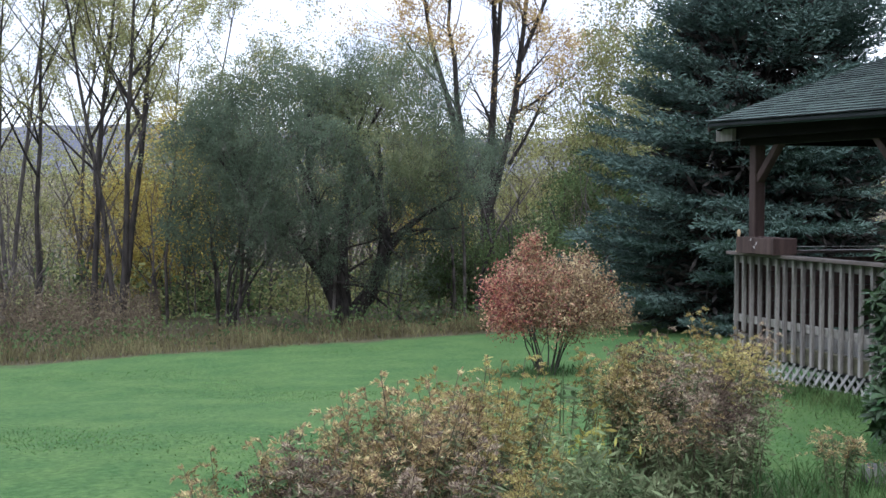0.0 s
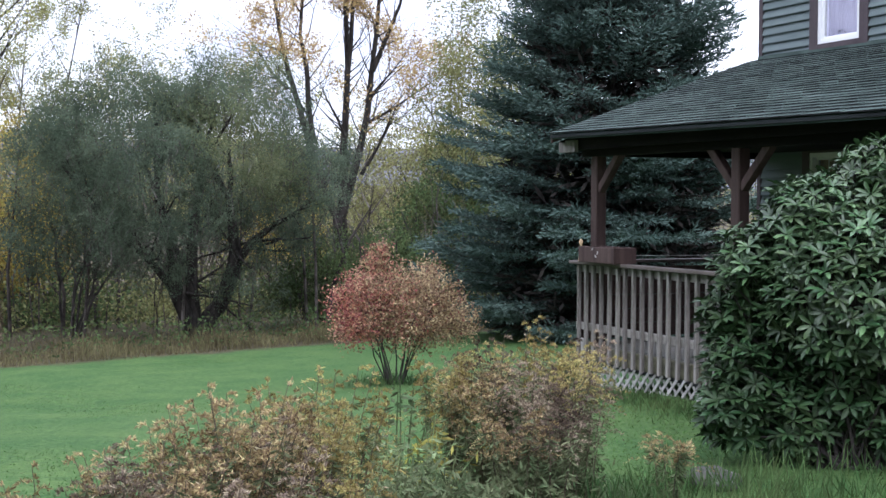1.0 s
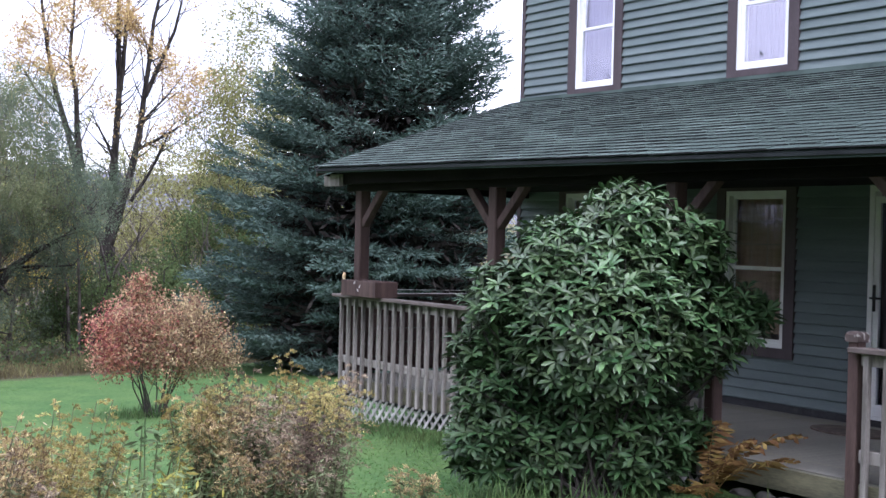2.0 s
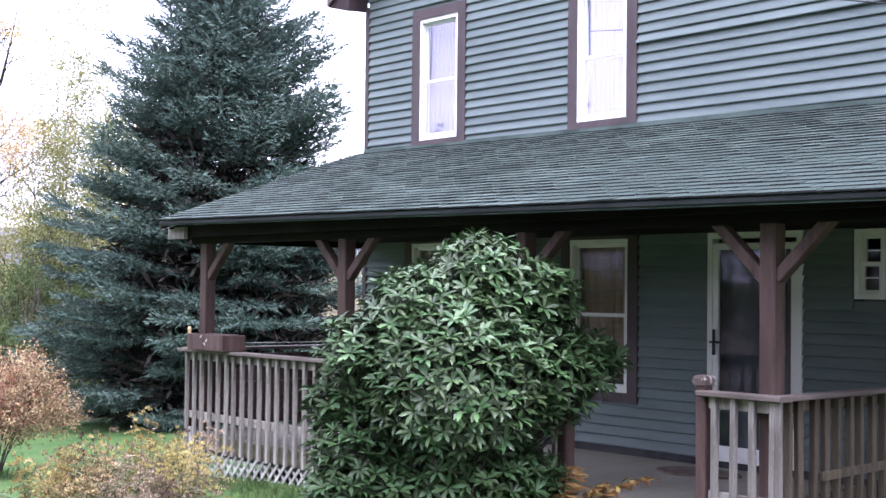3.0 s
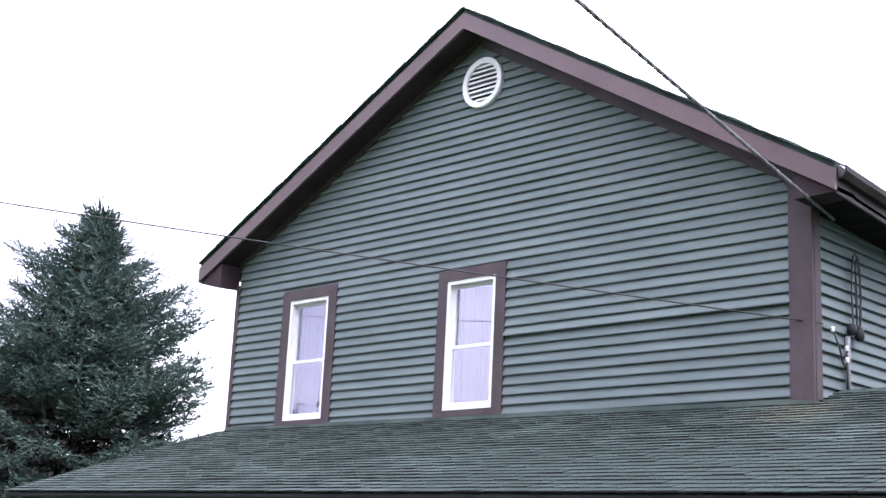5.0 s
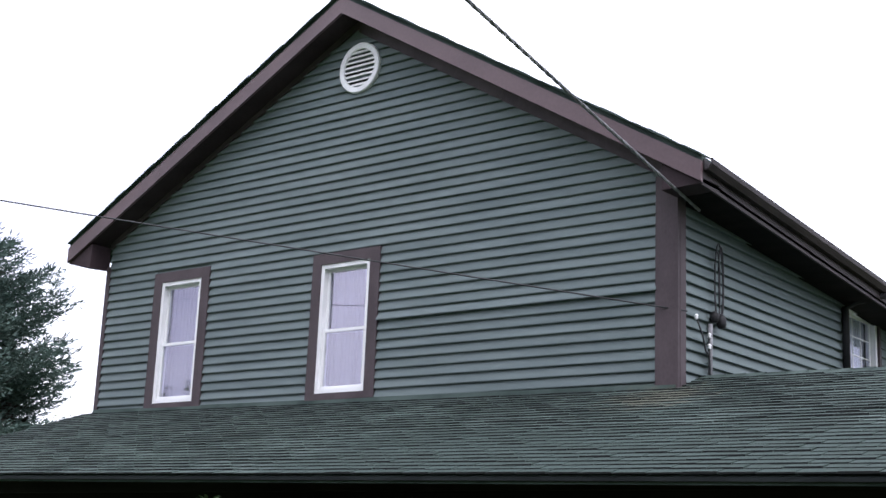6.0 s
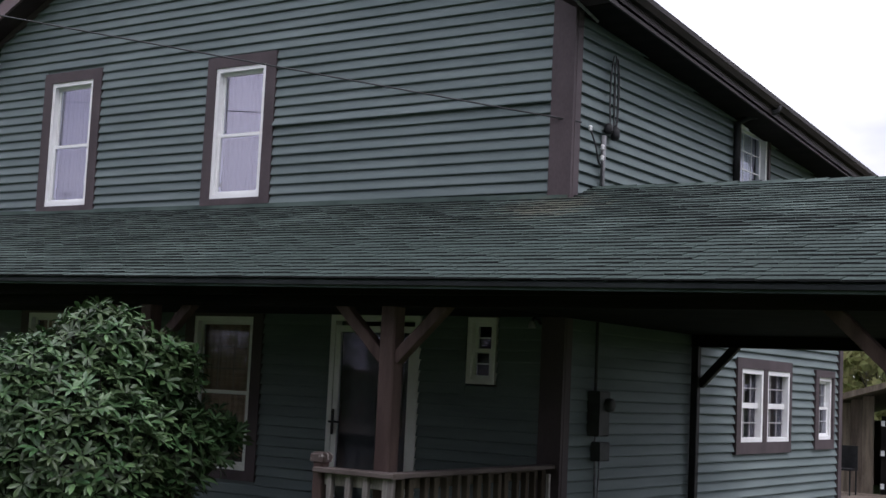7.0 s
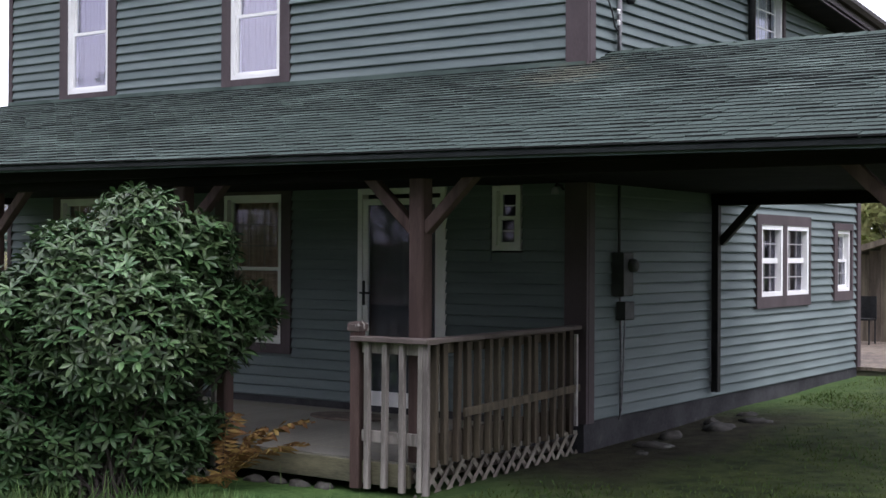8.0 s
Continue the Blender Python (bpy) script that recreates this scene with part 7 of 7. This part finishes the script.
def build_brush():
    """Bare saplings, low shrubs and brush between the tree trunks."""
    rng = np.random.default_rng(15)
    m = Mesh()
    for k in range(300):
        deg, dist = rng.uniform(-6, 33), rng.uniform(29, 42)
        x, y = at_view(deg, dist)
        z = gzf(x, y)
        h = rng.uniform(1.2, 4.8)
        a = rng.uniform(0, 6.28)
        lean = rng.uniform(0, 0.45) ** 1.3
        wob = rng.normal(size=(4, 2)) * 0.07
        p = [Vector((x, y, z)) + Vector((math.cos(a) * lean * h * t * t + wob[i][0] * (i > 0), math.sin(a) * lean * h * t * t + wob[i][1] * (i > 0), h * t)) for i, t in enumerate((0, 0.35, 0.7, 1))]
        r = 0.008 + 0.06 * rng.uniform() ** 3
        m.tube(p, [r, r * 0.8, r * 0.5, r * 0.2], 4, cap=False)
        for j in range(7):
            t = rng.uniform(0.3, 0.95)
            q = p[0].lerp(p[3], t)
            b = rng.uniform(0, 6.28)
            L = rng.uniform(0.3, 1.1)
            m.tube([q, q + Vector((math.cos(b) * L * 0.6, math.sin(b) * L * 0.6, L * 0.8))], [r * 0.4, r * 0.1], 3, cap=False)
    tagged(part("sapling_brush", m, TWIG, None, "thin bare saplings and brush among the trees", False, "stuff"), category="brush")
    n = 22000
    deg, dist = rng.uniform(-7, 3.5, n), rng.uniform(26, 33, n)
    a = np.radians(deg + 2.15)
    x, y = 5.51 - dist * np.cos(a), -10.17 + dist * np.sin(a)
    top = (1.15 - 0.06 * deg) * (0.75 + 0.35 * np.sin(deg * 2.3) * np.sin(dist * 1.1))
    c = np.stack([x, y, gz(x, y) + rng.uniform(0, 1, n) ** 1.4 * top], 1)
    mm = Mesh().leaves(c, random_dirs(rng, n), random_dirs(rng, n), rng.uniform(0.05, 0.11, n), 0.03)
    tagged(part("rust_brush", mm, LEAF_RUST, None, "rust-brown brush under the tall trees", False, "stuff"), category="brush")
    # uneven understorey in the shade of the wood
    n = 330
    deg, dist = rng.uniform(-7, 28, n), rng.uniform(33, 43, n)
    a = np.radians(deg + 2.15)
    x, y = 5.51 - dist * np.cos(a), -10.17 + dist * np.sin(a)
    hh = rng.uniform(0.5, 2.0, n)
    per = 110
    k = np.repeat(np.arange(n), per)
    c = np.stack([x[k], y[k], gz(x[k], y[k])], 1) + random_dirs(rng, len(k)) * rng.uniform(0.2, 1, (len(k), 1)) ** 0.5 * np.stack([0.9 + 0 * k, 0.9 + 0 * k, hh[k] * 0.6], 1) + np.stack([0 * k, 0 * k, hh[k] * 0.5], 1)
    warm = (rng.uniform(size=n) < 0.35 + 0.4 * ((deg > 8) & (deg < 17)))[k]
    for nm, sel, mat, lab in (("understorey_leaves", ~warm, LEAF_GREEN, "dark green low shrubs in the wood's shade"), ("understorey_leaves", warm, LEAF_OLIVE, "olive low shrubs in the wood's shade")):
        q = c[sel]
        mm = Mesh().leaves(q, random_dirs(rng, len(q)), random_dirs(rng, len(q)), rng.uniform(0.08, 0.16, len(q)), 0.07)
        tagged(part(nm, mm, mat, None, lab, False, "stuff"), category="shrubs")


def build_woods():
    # tall sparse trees: bearing, distance, seed, height, stems, leaf, leaves per twig
    rows = [
        (-4.6, 36, 1, 12.5, 1, LEAF_YGREEN, 6, BARKGREY, 0.12), (-2.9, 34, 2, 12.0, 1, LEAF_OLIVE, 5, BARK, 0.10), (-1.3, 33, 3, 11.5, 1, LEAF_YGREEN, 6, BARK, 0.11), (0.9, 31.5, 4, 11.0, 1, LEAF_OLIVE, 5, BARK, 0.10),
        (1.9, 30.5, 5, 11.5, 3, LEAF_YGREEN, 6, BARK, 0.11), (-6.5, 38, 6, 12, 2, LEAF_OLIVE, 5, BARKGREY, 0.10), (4.4, 38, 7, 10.5, 2, LEAF_YGREEN, 6, BARKGREY, 0.09), (-2.4, 42, 8, 13, 2, LEAF_YGREEN, 6, BARKGREY, 0.11), (0.2, 40, 9, 12, 2, LEAF_YGREEN, 6, BARKGREY, 0.10),
    ]
    for deg, dist, seed, h, n, leaf, per, bark, r in rows:
        x, y = at_view(deg, dist)
        word = "yellow-green" if leaf is LEAF_YGREEN else "olive"
        build_tall_tree("tall_tree", x, y, seed + 70, h, n, leaf, per + 2, f"tall slender tree with sparse {word} leaves", bark=bark, r=r * 0.78, size=0.062, scatter=0.11)
    # bushes and small trees in three belts: bearing, distance, seed, width, height, leaf, count
    edge = [
        (3.9, 36, 1, 3.4, 5.2, LEAF_YGOLD, 9000), (6.2, 31, 2, 3.0, 4.2, LEAF_GREY, 12000), (16.2, 31.5, 6, 2.6, 1.7, LEAF_GREEN, 6000), (18.8, 32, 7, 3.0, 2.1, LEAF_GREEN, 8000), (21.8, 33, 9, 3.0, 4.0, LEAF_GREEN, 12000),
        (19.3, 29.0, 19, 2.2, 2.3, LEAF_GREEN, 7000), (23.5, 34.0, 41, 3.4, 8.3, LEAF_OLIVE, 26000),
    ]
    middle = [
        (2.0, 39, 31, 3.0, 4.2, LEAF_YGOLD, 7000), (5.0, 37, 32, 2.2, 3.6, LEAF_YGOLD, 5000), (5.4, 40, 3, 4.5, 6.2, LEAF_OLIVE, 14000), (9.0, 40, 4, 4.5, 7.6, LEAF_YGREEN, 14000), (13.0, 40, 5, 4.5, 6.8, LEAF_YGREEN, 14000),
        (20.4, 37, 8, 4.0, 5.3, LEAF_YGREEN, 13000), (23.0, 38, 10, 4.0, 5.9, LEAF_YGREEN, 12000), (17.6, 42, 11, 5.0, 6.4, LEAF_YGREEN, 14000), (2.6, 36.5, 15, 2.2, 2.6, LEAF_YGOLD, 5000), (26.0, 42, 16, 5.0, 7.0, LEAF_YGREEN, 12000),
        (14.6, 36.5, 18, 2.6, 4.4, LEAF_YGOLD, 6000),
    ]
    far = [
        (1.0, 46, 12, 5.5, 5.9, LEAF_YGREEN, 11000), (-3.0, 47, 13, 5.5, 6.3, LEAF_OLIVE, 10000), (-6.5, 44, 14, 5.0, 5.6, LEAF_RUST, 10000), (30.0, 46, 17, 6.0, 8.0, LEAF_YGREEN, 12000), (35.0, 50, 20, 6, 8, LEAF_OLIVE, 9000),
        (-1.0, 50, 21, 6.0, 6.0, LEAF_YGREEN, 10000), (3.6, 50, 22, 6.0, 6.2, LEAF_OLIVE, 11000), (-5.0, 51, 23, 6.0, 6.6, LEAF_YGREEN, 10000), (-8.5, 50, 24, 6.0, 9.0, LEAF_RUST, 9000), (7.5, 50, 25, 6.0, 7.0, LEAF_YGREEN, 10000),
        (11.0, 50, 26, 6.0, 9.0, LEAF_OLIVE, 10000),
    ]
    names = {LEAF_YGOLD: "dull yellow", LEAF_FADED: "faded green", LEAF_GREEN: "dark green", LEAF_YELLOW: "yellow", LEAF_GREY: "grey-green", LEAF_OLIVE: "olive green", LEAF_YGREEN: "yellow-green", LEAF_RUST: "rust-brown"}
    for deg, dist, seed, w, h, leaf, count in edge + middle + far:
        x, y = at_view(deg, dist)
        build_bush("leafy_bush", x, y, seed + 130, w, h, leaf, int(count * (0.65 if dist > 43 else 1)), f"{names[leaf]} leafy bush among the trees", size=0.080, low=0.34 if 4 < deg < 16 else 0.15)
    for j, (x, y, w, h, leaf) in enumerate(((-3.5, 24, 7, 4.9, LEAF_OLIVE), (0.5, 25, 6, 4.6, LEAF_OLIVE), (-6, 30, 7, 5.6, LEAF_OLIVE), (0, 32, 7, 5.2, LEAF_YGOLD), (6, 34, 8, 6, LEAF_OLIVE), (13, 36, 8, 6.5, LEAF_OLIVE), (-13, 34, 7, 8, LEAF_OLIVE))):
        build_bush("leafy_bush", x, y, 170 + j, w, h, leaf, 5000, f"{names[leaf]} leafy bush behind the shed", size=0.32)
    # wood across the way, which the windows mirror, and unseen nearer trees added before the lawn's front
    rnd = random.Random(6)
    first = {}
    for j in range(18):
        deg = -172 + 8.0 * j
        # the near trees are added out of view to block low light to the porch
        near = deg > -122
        r = rnd.uniform(21, 25) if near else 52
        x, y = 4 + r * math.cos(radians(deg)), -12 + r * math.sin(radians(deg))
        if near not in first:
            first[near] = build_bush("leafy_tree", x, y, 190 + near, 10.0 if near else 12, 16.5 if near else 10.9, LEAF_GREEN, 7500 if near else 14000, "dark green out-of-view tree for window mirroring or blocking porch light", size=0.55 if near else 0.22, low=0.04, group="trees across the way")
        else:
            copy_thing(first[near], pose(x, y, gzf(x, y) - 0.05, 0, 0, rnd.uniform(0, 360)))


def build_rocks():
    rng = np.random.default_rng(3)

    def rock(x, y, sx, sy, sz, label, sink=0.35):
        me = Mesh()
        k, r = 14, 9
        for j in range(r + 1):
            th = math.pi * j / r
            for i in range(k):
                a = 2 * math.pi * i / k
                d = Vector((math.sin(th) * math.cos(a), math.sin(th) * math.sin(a), math.cos(th)))
                f = 1 + 0.42 * noise.noise(d * 1.9 + Vector((x, y, 0)) * 3) + 0.10 * noise.noise(d * 6 + Vector((y, x, 1)))
                me.v.append((d.x * sx * f, d.y * sy * f, d.z * sz * f))
        me.n = len(me.v)
        me.f = [(j * k + i, (j + 1) * k + i, (j + 1) * k + (i + 1) % k, j * k + (i + 1) % k) for j in range(r) for i in range(k)]
        ob = part("rock", me, STONE, None, label, True)
        tagged(ob, category="rock", group="stones on the lawn")
        ob.location = (x, y, gzf(x, y) + sz * (1 - sink) - sz * 0.35)

    rock(-2.05, -4.75, 0.22, 0.18, 0.10, "flat grey field stone in the lawn")
    for x, y, sx, sy, sz in ((-1.62, -2.47, 0.11, 0.05, 0.04), (-1.38, -2.46, 0.09, 0.05, 0.045), (-1.15, -2.47, 0.10, 0.05, 0.04), (-0.90, -2.46, 0.09, 0.05, 0.04)):
        rock(x, y, sx, sy, sz, "grey stone under the porch edge")
    for x, y, sx, sy, sz in ((0.42, 0.55, 0.20, 0.13, 0.04), (0.30, 1.15, 0.09, 0.16, 0.05), (0.46, 1.9, 0.14, 0.24, 0.05), (0.24, 2.2, 0.07, 0.10, 0.05), (0.62, 2.45, 0.18, 0.12, 0.04), (0.34, 2.9, 0.10, 0.13, 0.04), (0.52, 0.1, 0.06, 0.08, 0.03)):
        rock(x, y, sx, sy, sz, "flat grey stone on the soil by the foundation")


build_spruce()
build_old_tree()
build_maple()
build_red_shrub()
build_rhododendron()
build_weeds()
build_ferns()
build_rocks()
build_grass()
build_brush()
build_woods()


# ---------- pieces of walls and roofs ----------
def edged(me, mat):
    """Granules on top; bare asphalt butts and undersides, blackened to draw each course's shadow line."""
    me.materials.append(mat)
    me.materials.append(BUTT_SHADE)
    me.polygons.foreach_set("material_index", [1 if i % 6 in (0, 2) else 0 for i in range(len(me.polygons))])
    return me


def build_shingles(roof):
    """Overlapping asphalt tabs: those over the porch end and the corner are parts, the rest one field."""
    rnd = random.Random(17)
    expo = EXPO
    slope_len = math.hypot(1, SLOPE)
    rows = int((RIDGE_Y - EAVE_Y) * slope_len / expo) + 1
    shapes = {}
    field = Mesh()
    count = 0
    for r in range(rows):
        y0 = EAVE_Y - 0.03 + r * expo / slope_len
        x = ROOF_L - 0.03 - (r % 2) * 0.125 - rnd.uniform(0, 0.03)
        while x < ROOF_R:
            wd = 0.25
            x0, x1 = max(x, ROOF_L - 0.03), min(x + wd - 0.004, ROOF_R + 0.02)
            x += wd
            limit = -0.04 if x1 < 0.035 else RIDGE_Y
            if x1 - x0 < 0.03 or y0 > limit - 0.02:
                continue
            y1 = min(y0 + expo * 1.45 / slope_len, limit)
            ya = y0 + rnd.choice((-0.004, 0.0, 0.0, 0.004, 0.008)) * (r > 0)
            thick = rnd.choice((0.010, 0.012, 0.015))
            lift = 0.003
            wv = 0.004 * noise.noise((x0 * 0.8, y0 * 2, 0))
            near = -2.2 < x0 < 3.6 and y0 < -1.55 and count < 300
            low = DIP * (x0 - ROOF_L)
            z0, z1 = roof_z(ya) + lift + wv - low, roof_z(y1) + lift - 0.004 - low
            if near:
                count += 1
                key = (round(x1 - x0, 3), thick, round(y1 - ya, 3))
                if key not in shapes:
                    w, dy = x1 - x0, y1 - ya
                    dz = dy * SLOPE
                    m = Mesh()
                    m.hexa([(0, 0, 0), (w, 0, 0), (w, dy, dz - 0.006), (0, dy, dz - 0.006), (0, 0, thick), (w, 0, thick), (w, dy, dz), (0, dy, dz)])
                    shapes[key] = edged(m.data("shingle"), SHINGLE)
                o = part("shingle", shapes[key], SHINGLE, roof)
                o.location = (x0, ya, z0)
            else:
                field.hexa([(x0, ya, z0), (x1, ya, z0), (x1, y1, z1 - 0.006), (x0, y1, z1 - 0.006), (x0, ya, z0 + thick), (x1, ya, z0 + thick), (x1, y1, z1), (x0, y1, z1)])
    part("shingle_field", edged(field.data("shingle_field"), SHINGLE_S), SHINGLE_S, roof, "", False, "stuff")
    b = Mesh()
    k = 22
    for i in range(k):
        x0 = 0.03 + (ROOF_R - 0.03) * i / k
        x1 = 0.03 + (ROOF_R - 0.03) * (i + 1.15) / k
        zr = roof_z(RIDGE_Y)
        b.add([(x0, RIDGE_Y - 0.13, zr - 0.035), (x1, RIDGE_Y - 0.13, zr - 0.030), (x1, RIDGE_Y, zr + 0.022), (x0, RIDGE_Y, zr + 0.014), (x1, RIDGE_Y + 0.13, zr - 0.030), (x0, RIDGE_Y + 0.13, zr - 0.035)], [(0, 1, 2, 3), (3, 2, 4, 5)])
    part("ridge_caps", b.leaned(DIP, ROOF_L), SHINGLE_S, roof)


build_siding(FRONT, SIDE)
build_shingles(PORCH_ROOF)
